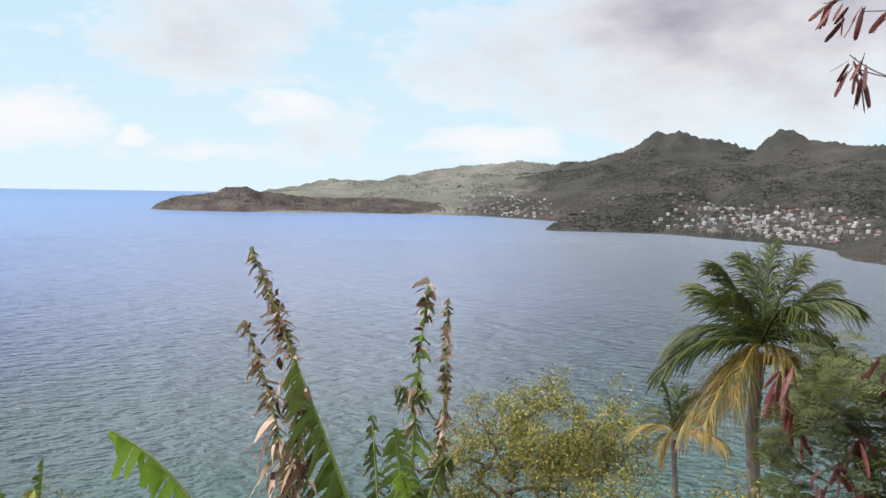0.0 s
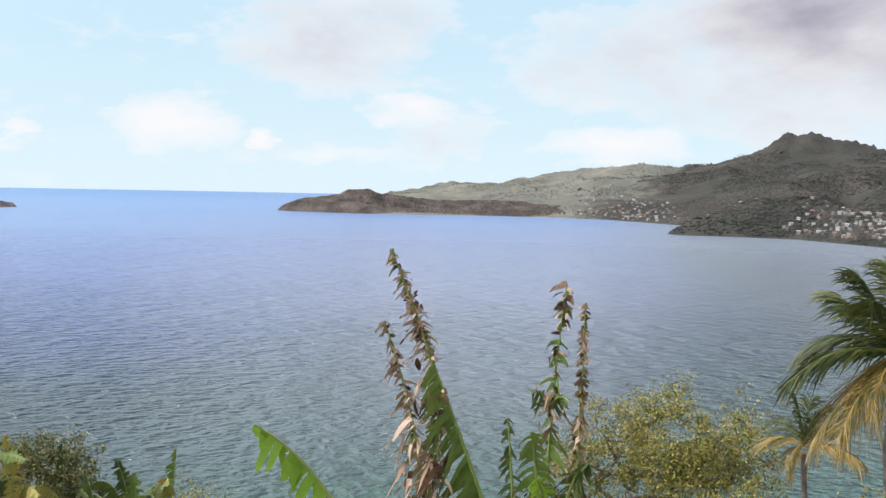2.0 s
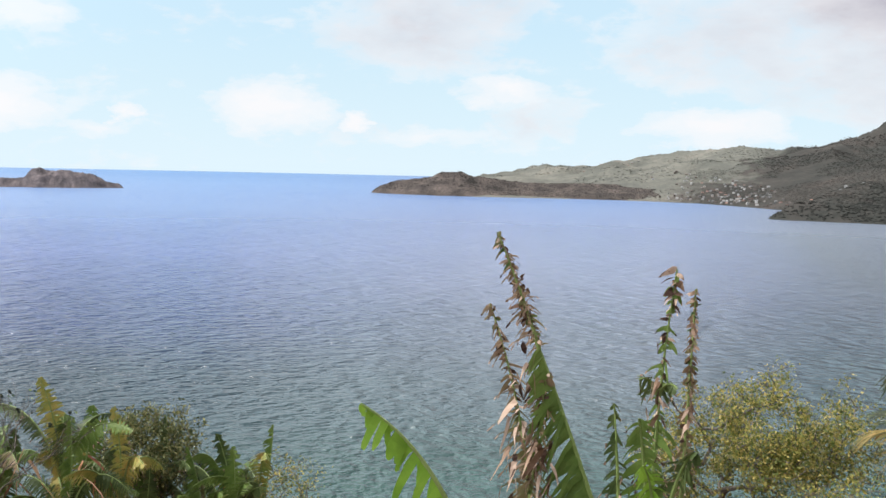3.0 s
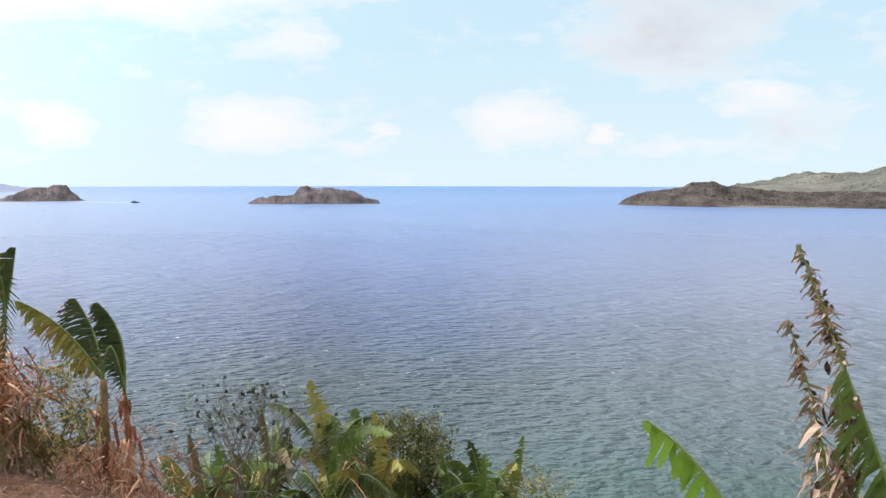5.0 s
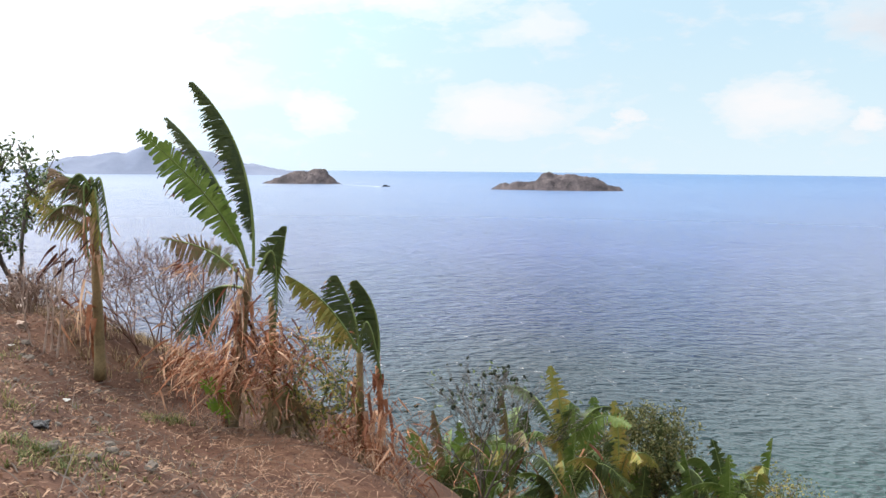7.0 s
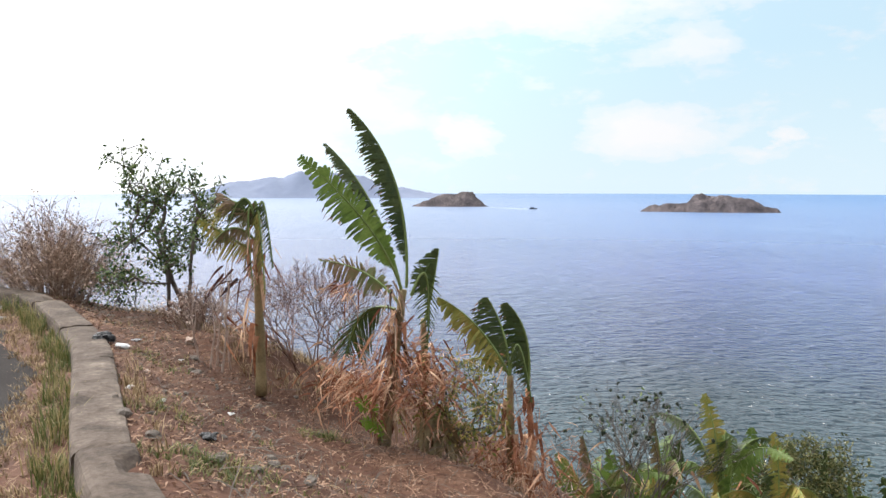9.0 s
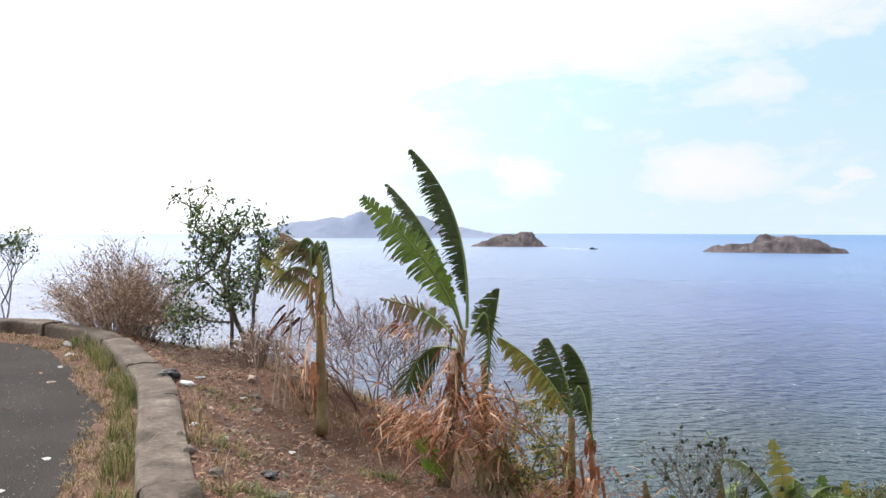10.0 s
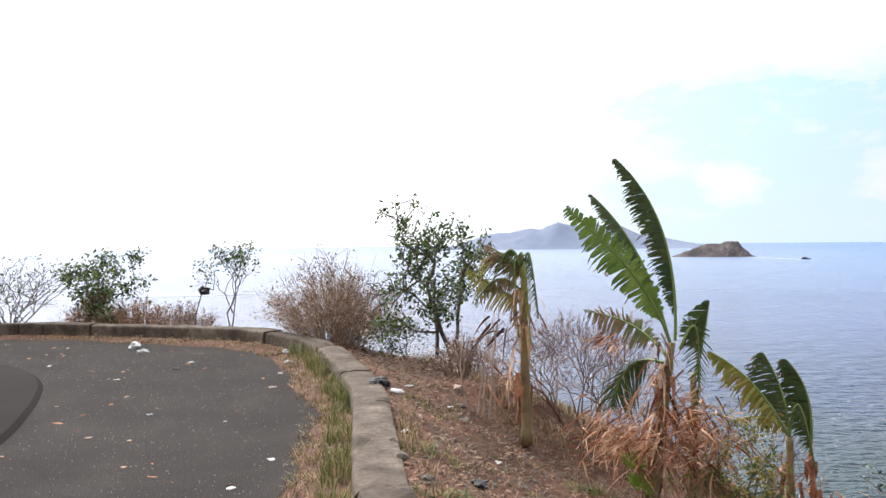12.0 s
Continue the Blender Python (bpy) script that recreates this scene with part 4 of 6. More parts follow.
def tree(name, seed, base, centre, radii, tips, label, category, material, leaf=0.06, per_tip=6, spread=0.08, step=0.16, thin=0.004, trunk_to=0.45,
         stems=1, jitter=0.18, bark=None, wind=None, hollow=0.3, most=0.14, slim=0.45, leafy=1.0, sides=4, group="", foliage="foliage", top=None, clumps=0):
    rng = random.Random(seed)
    base, centre = Vector(base), Vector(centre)
    base.z = ground_at(base.x, base.y)
    ob = thing(name, base, label, category, group)
    roots = []
    for k in range(stems):
        off = Vector((rng.uniform(-1, 1), rng.uniform(-1, 1), 0)) * (0.12 * stems ** 0.5 if stems > 1 else 0)
        goal = base.lerp(top or centre, trunk_to) + (Vector((rng.uniform(-1, 1) * radii[0], rng.uniform(-1, 1) * radii[1], 0)) * 0.35 if stems > 1 else Vector())
        n = 6
        for i in range(n + 1):
            p = (base + off - Vector((0, 0, 0.15))).lerp(goal, i / n) + Vector((rng.gauss(0, 1), rng.gauss(0, 1), 0)) * 0.015
            roots.append((tuple(p), len(roots) - 1 if i else -1))
    goals = in_crown(rng, centre, radii, tips, hollow)
    if clumps:
        # leaves gather in clumps round the ends of the main limbs
        heart = in_crown(rng, centre, [r * 0.78 for r in radii], clumps, 0.55)
        goals = [p for q in heart for p in in_crown(rng, q, [r * rng.uniform(0.18, 0.32) for r in radii], tips // clumps, 0.3)]
    pos, par, ends = branching(rng, roots, goals, step, jitter)
    limbs(pos, par, thin, most=most, sides=sides).make("trunk", bark or BARK, ob)
    if per_tip:
        spots = [pos[e] for e in ends if rng.random() < leafy]
        spots += [pos[par[e]] for e in ends if rng.random() < leafy * 0.6]
        tagged(leaflets(rng, spots, per_tip, spread, leaf, wind=wind, slim=slim).make(foliage, material, ob), kind="stuff")
    return ob, pos, ends, rng

# ---- the banana plants on the slope ----
STANCE[0] = 67.6


def tall_banana():
    rng = random.Random(11)
    az, d = 55.0, 8.6
    foot = on_ground(55.3, d)
    ob = thing("banana_plant", foot, "tall green banana plant with wind-torn upright leaves", "banana plant", "banana plants on the slope")
    banana_stem(rng, ob, foot, at(54.1, -6.6, d), 0.05, flakes=22)
    banana_stem(rng, ob, on_ground(52.9, d + 0.5), at(52.8, -8.4, d + 0.4), 0.042, flakes=8)
    wind = leftward(az) + Vector((0, 0, -0.12))
    face = toward(az)
    banana_leaf(rng, ob, at(53.9, -6.5, d + 0.1), at(53.5, 0.9, d + 0.2), at(57.3, 4.4, d + 0.3), 0.2, wind, 0.88, face, 84, 0.06, 0.4, 0.1, 0.12, label="upright leaf combed into narrow strips")
    banana_leaf(rng, ob, at(54.3, -6.3, d + 0.15), at(55.6, -0.5, d + 0.35), at(58.8, 2.3, d + 0.6), 0.15, wind, 0.9, face, 76, 0.1, 0.3, 0.12, 0.2)
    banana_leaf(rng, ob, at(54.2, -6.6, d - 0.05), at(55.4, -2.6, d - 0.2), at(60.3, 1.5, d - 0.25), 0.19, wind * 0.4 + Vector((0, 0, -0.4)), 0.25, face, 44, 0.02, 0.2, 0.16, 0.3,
                material=LIT_BANANA)
    banana_leaf(rng, ob, at(53.6, -7.0, d), at(52.2, -3.0, d), at(52.6, -10.3, d + 0.1), 0.16, wind * 0.5 + Vector((0, 0, -0.3)), 0.5, face, 40, 0.1, 0.2, 0.1, 0.1)
    banana_leaf(rng, ob, at(52.8, -8.6, d + 0.4), at(52.2, -6.6, d + 0.4), at(51.9, -4.1, d + 0.4), 0.24, wind, 0.9, face, 34, 0.1, 0.35, 0.35, 0.35, label="narrow curled banana leaf")
    banana_leaf(rng, ob, at(54.4, -7.4, d + 0.1), at(56.2, -5.0, d + 0.3), at(59.2, -4.8, d + 0.5), 0.17, Vector((0, 0, -1)), 0.4, face, 44, 0.1, 0.35, 0.1, 0.3, material=TATTER)
    banana_leaf(rng, ob, at(54.6, -7.8, d + 0.3), at(57.0, -7.0, d + 0.6), at(57.6, -10.6, d + 0.7), 0.33, wind * 0.3 + Vector((0, 0, -1)), 0.45, face, 40, 0.06, 0.25, 0.12, 0.2)
    dead_leaves(rng, ob, at(54.9, -9.4, d - 0.02), (0.07, 0.07, 0.2), 60, 0.35, Vector((0, 0, -0.8)))
    dead_leaves(rng, ob, at(56.4, -12.2, d - 0.02), (0.3, 0.2, 0.14), 900, 0.19, leftward(az) * 0.3, thin=0.6)
    dead_leaves(rng, ob, at(52.8, -12.0, d + 0.02), (0.22, 0.16, 0.2), 900, 0.18, Vector((0, 0, 0.05)), thin=0.6)
    dead_leaves(rng, ob, at(54.8, -9.6, d - 0.07), (0.05, 0.05, 0.3), 80, 0.22, Vector((0, 0, -0.9)), material=WITHERED, thin=0.9)
    dead_leaves(rng, ob, at(52.2, -15.4, d), (0.1, 0.1, 0.14), 60, 0.4, Vector((0, 0, -0.9)), material=STEM, thin=2.2)
    dead_leaves(rng, ob, at(57.8, -6.4, d + 0.3), (0.14, 0.1, 0.04), 60, 0.2, leftward(az) * 0.6, "hanging_dead_leaf", thin=0.5)
    for k, (a, e, l) in enumerate([(55.9, -14.6, 0.22), (56.3, -13.4, 0.2)]):
        banana_leaf(rng, ob, at(a - 0.5, e - 1.2, d - 0.15), at(a - 0.3, e + 0.5, d - 0.15), at(a + 0.8, e, d - 0.2), 0.09, Vector((0, 0, -0.6)), 0.3, face, 10, 0.0, 0.1, 0.1, 0.3, material=BRIGHT, name="shoot_leaf", rib=0.006)
    return ob


def small_banana():
    rng = random.Random(12)
    az, d = 47.5, 9.0
    foot = on_ground(47.3, d)
    ob = thing("banana_plant", foot, "smaller banana plant with torn arching leaves", "banana plant", "banana plants on the slope")
    crown = at(47.5, -11.8, d)
    banana_stem(rng, ob, foot, crown, 0.045, flakes=14)
    banana_stem(rng, ob, on_ground(46.1, d + 0.2), at(46.3, -12.6, d + 0.2), 0.036, material=DRY, name="dead_pseudostem")
    wind = leftward(az) + Vector((0, 0, -0.2))
    face = toward(az)
    banana_leaf(rng, ob, crown, at(49.3, -8.3, d), at(51.9, -7.1, d + 0.1), 0.2, Vector((0, 0, -1)) + leftward(az) * 0.5, 0.55, face, 48, 0.1, 0.4, 0.1, 0.25, material=YELLOWING)
    banana_leaf(rng, ob, crown, at(47.6, -9.0, d + 0.1), at(48.9, -7.1, d + 0.15), 0.3, wind, 0.75, face, 48, 0.08, 0.35, 0.1, 0.2)
    banana_leaf(rng, ob, at(46.4, -12.8, d + 0.2), at(45.9, -9.0, d + 0.2), at(47.7, -7.4, d + 0.2), 0.25, wind, 0.75, face, 48, 0.1, 0.4, 0.05, 0.2)
    banana_leaf(rng, ob, crown, at(47.1, -7.4, d), at(46.1, -13.4, d - 0.1), 0.17, wind * 0.6 + Vector((0, 0, -0.3)), 0.6, face, 44, 0.1, 0.3, 0.1, 0.15)
    banana_leaf(rng, ob, crown, at(48.6, -10.2, d), at(50.4, -11.0, d + 0.1), 0.12, Vector((0, 0, -1)), 0.5, face, 20, 0.15, 0.5, 0.1, 0.2, material=YELLOWING)
    dead_leaves(rng, ob, at(47.6, -14.6, d), (0.14, 0.14, 0.26), 220, 0.2, Vector((0, 0, -0.4)), thin=0.5)
    dead_leaves(rng, ob, at(47.2, -17.3, d - 0.3), (0.42, 0.3, 0.2), 800, 0.22, Vector((0, 0, -0.1)), thin=0.6)
    return ob


def drooping_banana():
    rng = random.Random(13)
    az, d = 63.0, 9.2
    foot = on_ground(62.8, d)
    ob = thing("banana_plant", foot, "banana plant with a bare tan stem and drooping ragged leaves", "banana plant", "banana plants on the slope")
    crown = at(62.9, -2.9, d)
    banana_stem(rng, ob, foot, crown, 0.046, flakes=8)
    wind = leftward(az) + Vector((0, 0, -0.2))
    face = toward(az)
    banana_leaf(rng, ob, at(63.0, -4.2, d), at(64.2, -3.6, d), at(66.3, -2.2, d + 0.1), 0.2, Vector((0, 0, -1)) + leftward(az) * 0.4, 0.45, face, 44, 0.08, 0.4, 0.05, 0.3, material=YELLOWING)
    banana_leaf(rng, ob, crown, at(63.4, -1.6, d), at(65.1, -0.7, d + 0.1), 0.2, wind, 0.7, face, 36, 0.12, 0.5, 0.1, 0.2, material=TATTER)
    banana_leaf(rng, ob, crown, at(62.6, 1.4, d), at(62.0, -5.2, d - 0.1), 0.2, wind * 0.6 + Vector((0, 0, -0.6)), 0.7, face, 48, 0.06, 0.4, 0.1, 0.1)
    banana_leaf(rng, ob, crown, at(63.8, 0.9, d), at(63.2, -6.4, d - 0.15), 0.2, Vector((0, 0, -1)) + leftward(az) * 0.4, 0.7, face, 40, 0.1, 0.5, 0.1, 0.1, material=TATTER)
    banana_leaf(rng, ob, crown, at(64.6, 0.6, d + 0.1), at(65.6, -3.0, d + 0.2), 0.24, wind + Vector((0, 0, -0.6)), 0.7, face, 40, 0.12, 0.5, 0.1, 0.1, material=YELLOWING)
    banana_leaf(rng, ob, crown, at(62.9, 0.6, d), at(62.5, -6.8, d - 0.2), 0.15, Vector((0, 0, -1)) + leftward(az) * 0.2, 0.6, face, 40, 0.1, 0.5, 0.1, 0.1, material=YELLOWING)
    banana_leaf(rng, ob, at(63.0, -3.6, d), at(64.6, -1.6, d), at(65.9, -4.4, d), 0.14, Vector((0, 0, -1)) + leftward(az) * 0.3, 0.6, face, 40, 0.12, 0.5, 0.1, 0.1, material=TATTER)
    banana_leaf(rng, ob, crown, at(63.6, 1.2, d + 0.05), at(64.9, -3.6, d), 0.22, wind + Vector((0, 0, -0.8)), 0.75, face, 44, 0.08, 0.4, 0.1, 0.1)
    banana_leaf(rng, ob, crown, at(62.9, 1.5, d + 0.05), at(63.7, -5.4, d + 0.1), 0.18, wind + Vector((0, 0, -1.0)), 0.75, face, 44, 0.08, 0.4, 0.1, 0.1, material=TATTER)
    dead_leaves(rng, ob, at(63.1, -4.6, d - 0.02), (0.06, 0.05, 0.13), 44, 0.2, Vector((0, 0, -1.0)), thin=0.8)
    dead_leaves(rng, ob, at(64.0, -5.6, d), (0.1, 0.1, 0.1), 22, 0.26, leftward(az) * 0.8 + Vector((0, 0, -0.3)), "hanging_dead_leaf",
                surface("dark_red_dead_leaf", [(0.05, 0.018, 0.014), (0.12, 0.05, 0.035), (0.2, 0.1, 0.07)], 3, rough=0.8, island=0.6))
    dead_leaves(rng, ob, at(63.8, -8.6, d + 0.2), (0.12, 0.12, 0.1), 60, 0.22, Vector((0, 0, -0.4)), thin=0.7)
    return ob


def scraps_along(rng, plant, a, b, c, count, size, material):
    """Curled bits of blade that still cling to a stripped midrib."""
    line = bezier(Vector(a), Vector(b), Vector(c), 60)
    s = Shape()
    for _ in range(count):
        k = int(60 * rng.uniform(0.08, 0.995))
        along = (line[k] - line[k - 1]).normalized()
        turn = Vector((rng.gauss(0, 1), rng.gauss(0, 0.6), rng.gauss(-0.25, 0.5)))
        out = (turn - along * turn.dot(along) * 0.6).normalized()
        L, w = size * rng.uniform(0.35, 1.2), size * rng.uniform(0.25, 0.7)
        side = (along + Vector((rng.gauss(0, 0.4), rng.gauss(0, 0.4), rng.gauss(0, 0.4)))).normalized()
        curl = out.cross(side).normalized() * L * rng.choice((-0.5, 0.5)) + Vector((0, 0, -0.25 * L))
        pts = [line[k], line[k] + out * L * 0.4 + curl * 0.1, line[k] + out * L * 0.75 + curl * 0.5, line[k] + out * L * 0.85 + curl * 1.1]
        s.ribbon(pts, [side] * 4, [w * 0.6, w, w * 0.8, w * 0.2])
    return tagged(s.make("leaf_scrap", material, plant, "curled torn scrap of banana leaf"), kind="stuff")


def tattered_banana(seed, label, leaves, base, thick):
    """Leaves that the wind has stripped to a midrib with scraps."""
    rng = random.Random(seed)
    ob = thing("banana_plant", base, label, "banana plant", "banana plants on the slope")
    crown = Vector(base).lerp(Vector(leaves[0][0]), 0.75)
    banana_stem(rng, ob, base, crown, thick, flakes=0)
    for b, c, t, width, fold, torn, ragged, mat, ribs, loose in leaves:
        banana_leaf(rng, ob, b, c, t, width, leftward(8) * 0.5 + Vector((0, 0, -0.5)), fold, toward(8) + Vector((0, 0, 0.1)), ribs, torn, ragged, 0.02, 0.15, 0.5, material=mat,
                    rib=0.004, tight=0.95, wild=loose, edge=0.5, shape=lambda u: 0.3 + 0.75 * (1 - u) ** 0.8)
        if loose > 0.7:
            scraps_along(rng, ob, b, c, t, 46, 0.014, mat)
            scraps_along(rng, ob, b, c, t, 60, 0.014, WITHERED)
    return ob, rng


STANCE[0] = 2.0
d = 1.6
b1, rng1 = tattered_banana(21, "young banana plant with leaves stripped to brown-edged tatters", [
    (at(4.5, -21, d), at(7.5, -13.4, d), at(8.6, -11.0, d), 0.085, 0.85, 0.04, 0.35, LIT_BANANA, 60, 0.18),
    (at(8.6, -11.1, d), at(9.6, -8.0, d), at(11.4, -4.0, d), 0.038, 0.15, 0.2, 0.75, TATTER, 60, 0.8),
    (at(8.7, -22, d + 0.04), at(9.1, -15.0, d + 0.04), at(11.7, -8.4, d + 0.04), 0.06, 0.5, 0.18, 0.75, TATTER, 80, 0.75),
    (at(9.1, -22, d), at(8.7, -18.0, d), at(8.1, -12.4, d), 0.05, 0.4, 0.18, 0.7, TATTER, 46, 0.75)], on_ground(8.5, d), 0.017)
dead_leaves(rng1, b1, at(9.8, -15.5, d - 0.02), (0.012, 0.012, 0.06), 34, 0.04, Vector((-0.3, 0, -0.8)), "dead_leaf_scrap", WITHERED, 0.4)
dead_leaves(rng1, b1, at(8.1, -17.5, d - 0.02), (0.012, 0.01, 0.025), 24, 0.045, Vector((0, 0, -0.8)), "dead_leaf_scrap", WITHERED, 0.4)
dead_leaves(rng1, b1, at(9.75, -7.6, d), (0.003, 0.003, 0.02), 16, 0.018, Vector((-0.3, 0, -0.2)), "dead_leaf_scrap", WITHERED, 0.4)
b2, rng2 = tattered_banana(22, "young banana plant with thin wind-stripped upright leaves", [
    (at(1.4, -22, d), at(1.5, -14.0, d), at(0.5, -5.9, d), 0.045, 0.2, 0.45, 0.65, LIT_BANANA, 44, 0.75),
    (at(-0.3, -22, d + 0.06), at(-0.6, -14.0, d + 0.06), at(-0.7, -7.0, d + 0.06), 0.024, 0.3, 0.12, 0.6, TATTER, 66, 0.75),
    (at(3.2, -22, d), at(3.5, -18.0, d), at(3.9, -14.1, d), 0.036, 0.6, 0.1, 0.4, BANANA, 50, 0.3),
    (at(1.5, -22, d - 0.06), at(2.1, -16.5, d - 0.06), at(2.5, -14.9, d - 0.1), 0.05, 0.3, 0.05, 0.3, LIT_BANANA, 40, 0.3),
    (at(0.9, -22, d - 0.06), at(-0.1, -16.6, d - 0.06), at(-1.1, -16.6, d - 0.1), 0.05, 0.5, 0.05, 0.4, BANANA, 30, 0.3),
    (at(1.3, -22, d - 0.06), at(1.3, -18.6, d - 0.06), at(2.1, -17.6, d - 0.1), 0.05, 0.3, 0.05, 0.3, BRIGHT, 26, 0.3),
    (at(1.4, -13.4, d), at(1.8, -12.2, d), at(2.5, -12.6, d - 0.03), 0.03, 0.3, 0.05, 0.3, BANANA, 12, 0.3),
    (at(1.3, -13.4, d), at(0.8, -12.3, d), at(0.2, -13.0, d - 0.03), 0.03, 0.3, 0.05, 0.3, BANANA, 12, 0.3)], on_ground(1.6, d), 0.016)
dead_leaves(rng2, b2, at(1.4, -13.2, d - 0.02), (0.008, 0.008, 0.03), 16, 0.03, Vector((0, 0, -1)), "dead_leaf_scrap", WITHERED, 0.4)
dead_leaves(rng2, b2, at(-0.6, -13.0, d + 0.04), (0.002, 0.002, 0.05), 26, 0.02, Vector((0, 0, -0.6)), "dead_leaf_scrap", WITHERED, 0.4)
dead_leaves(rng2, b2, at(0.62, -6.8, d), (0.002, 0.002, 0.012), 18, 0.022, Vector((-0.4, 0, -0.4)), "dead_leaf_scrap", WITHERED, 0.4)


def bright_leaf_plant():
    rng = random.Random(23)
    d = 1.75
    base = on_ground(12, d)
    ob = thing("banana_plant", base, "young banana plant with a broad bright yellow-green leaf", "banana plant", "banana plants on the slope")
    banana_stem(rng, ob, base, at(11.5, -24, d), 0.025, flakes=3)
    banana_leaf(rng, ob, at(11.5, -24, d), at(14.2, -17.0, d), at(18.9, -14.6, d), 0.085, Vector((-0.5, 0.1, -1)), 0.6, toward(14) + Vector((0, 0, 0.9)), 20, 0.14, 0.6, 0.1, 0.2, 0.35, material=BRIGHT, wild=0.28, tight=1.0, edge=0.0, rib=0.006)
    return ob


def banana_clump():
    """A thicket of low banana plants further down the slope."""
    rng = random.Random(31)
    tips = [(45.0, -16.4), (43.4, -15.3), (41.8, -16.0), (39.2, -13.9), (37.6, -15.2), (36.2, -12.5), (34.6, -15.0), (33.4, -14.2), (32.2, -14.4), (31.0, -17.0),
            (29.3, -15.0), (28.0, -16.9), (26.3, -16.2), (25.3, -17.0), (22.9, -15.8), (40.4, -17.6), (35.4, -17.4), (30.2, -18.0)]
    for k, (az, el) in enumerate(tips):
        d = 18.6 + rng.uniform(-1.4, 2.0)
        foot_az = az + rng.uniform(-1.6, 1.2) + (1.2 if az < 24 else 0)
        base = on_ground(foot_az, d)
        ob = thing("banana_plant", base, "low banana plant with short ragged green leaves in a thicket", "banana plant", "banana thicket below the road")
        crown = at(foot_az, el - 6.0, d)
        banana_stem(rng, ob, base, crown, 0.11, flakes=4)
        for j in range(7 if k % 2 else 6):
            if j == 0:
                tip = at(az, el, d)
                ctrl = at((az + foot_az) / 2 - 0.4, el - 2.2, d)
            else:
                da = rng.uniform(-4.2, 4.2)
                tip = at(foot_az + da, el - rng.uniform(0.8, 4.6), d + rng.uniform(-1.4, 1.4))
                ctrl = at(foot_az + da * 0.3, el - rng.uniform(0.2, 2.6), d)
            mat = YELLOWING if (k == 5 and j == 0) or rng.random() < 0.14 else rng.choice((TATTER, LIT_BANANA, LIT_BANANA, BANANA, BANANA))
            banana_leaf(rng, ob, crown, ctrl, tip, rng.uniform(0.2, 0.29), leftward(az) * 0.6 + Vector((0, 0, -0.5)), rng.uniform(0.35, 0.75), toward(az) + Vector((0, 0, 0.2)), 56, 0.1, 0.5, 0.08, 0.25, 0.35, material=mat, rib=0.022)
        if rng.random() < 0.5:
            dead_leaves(rng, ob, crown, (0.5, 0.5, 0.45), 36, 0.9, Vector((0, 0, -0.6)), thin=2.0)


STANCE[0] = 67.6
for plant in (tall_banana(), small_banana(), drooping_banana()):
    plant.matrix_world = Matrix.Translation((0.02, 0.03, 0.0)) @ plant.matrix_world
STANCE[0] = 6.0
bright_leaf_plant()
STANCE[0] = 38.4
banana_clump()

# ---- trees and bushes ----
STANCE[0] = 50.0
# bare-branched shrub with dark seed heads rising out of the banana thicket
seed_bush, ends, rng = forking_shrub("seed_bush", 41, at(40.2, -20.5, 16.9), 3.0, (0.0, 0.0, 0), 6, 6, "leafless grey shrub with dark round seed heads", "bush", BARK, 0.022, 0.75, 0.36, leaf=DARK_LEAF, leaf_size=0.1, leaf_share=0.1, per_tip=3)
heads = Shape()
for e in ends:
    if rng.random() < 0.12:
        p, r = Vector(e), rng.uniform(0.012, 0.03)
        for _ in range(4):
            q = p + Vector((rng.gauss(0, 1), rng.gauss(0, 1), rng.gauss(0, 1))) * r * 0.5
            heads.tube([q - Vector((0, 0, r)), q - Vector((0, 0, r * 0.4)), q + Vector((0, 0, r * 0.4)), q + Vector((0, 0, r))], [r * 0.3, r * 0.8, r * 0.8, r * 0.3], 6)
tagged(heads.make("seed_head", SEED, seed_bush), kind="stuff")

STANCE[0] = 38.4
tree("round_bush", 42, on_ground(30.4, 20.5), at(30.4, -17.0, 20.3), (1.15, 1.1, 0.9), 480, "dense rounded dusty olive bush", "bush", BUSH_LEAF, leaf=0.09, per_tip=16, spread=0.09, step=0.2, hollow=0.6)
tree("low_bush", 43, on_ground(22.5, 22), at(22.3, -19.3, 22), (1.2, 1.0, 0.76), 140, "sparse low shrub with small yellow-green leaves", "bush", OLIVE_LEAF, leaf=0.085, per_tip=5, spread=0.13, step=0.26, thin=0.005)
STANCE[0] = 0.0
tree("yellow_green_tree", 44, on_ground(-7.6, 36), at(-6.4, -15.7, 36), (4.9, 3.8, 3.2), 520, "airy tree with small yellow-green leaves", "tree", OLIVE_LEAF, leaf=0.14, per_tip=30, spread=0.2,
     step=0.36, thin=0.016, trunk_to=0.8, most=0.16, slim=0.5, stems=4, jitter=0.12, hollow=0.2, clumps=40)
tree("slender_shrub", 45, on_ground(-11.6, 15), at(-11.0, -18.6, 15), (0.9, 0.8, 0.7), 120, "thin shrub with sparse olive leaves", "bush", OLIVE_LEAF, leaf=0.08, per_tip=6, spread=0.12, step=0.2, thin=0.005)
STANCE[0] = 67.6
tree("dark_leaved_tree", 46, at(67.3, -8.15, 12.0), at(67.7, -2.5, 12.0), (1.12, 0.95, 0.92), 330, "small tree with sparse glossy dark green leaves", "tree", DARK_LEAF, leaf=0.072, per_tip=9, spread=0.06, leafy=0.7,
     step=0.13, thin=0.006, stems=3, trunk_to=0.9, most=0.05, clumps=40, hollow=0.15, jitter=0.06, wind=Vector((-0.3, -0.1, 0)))
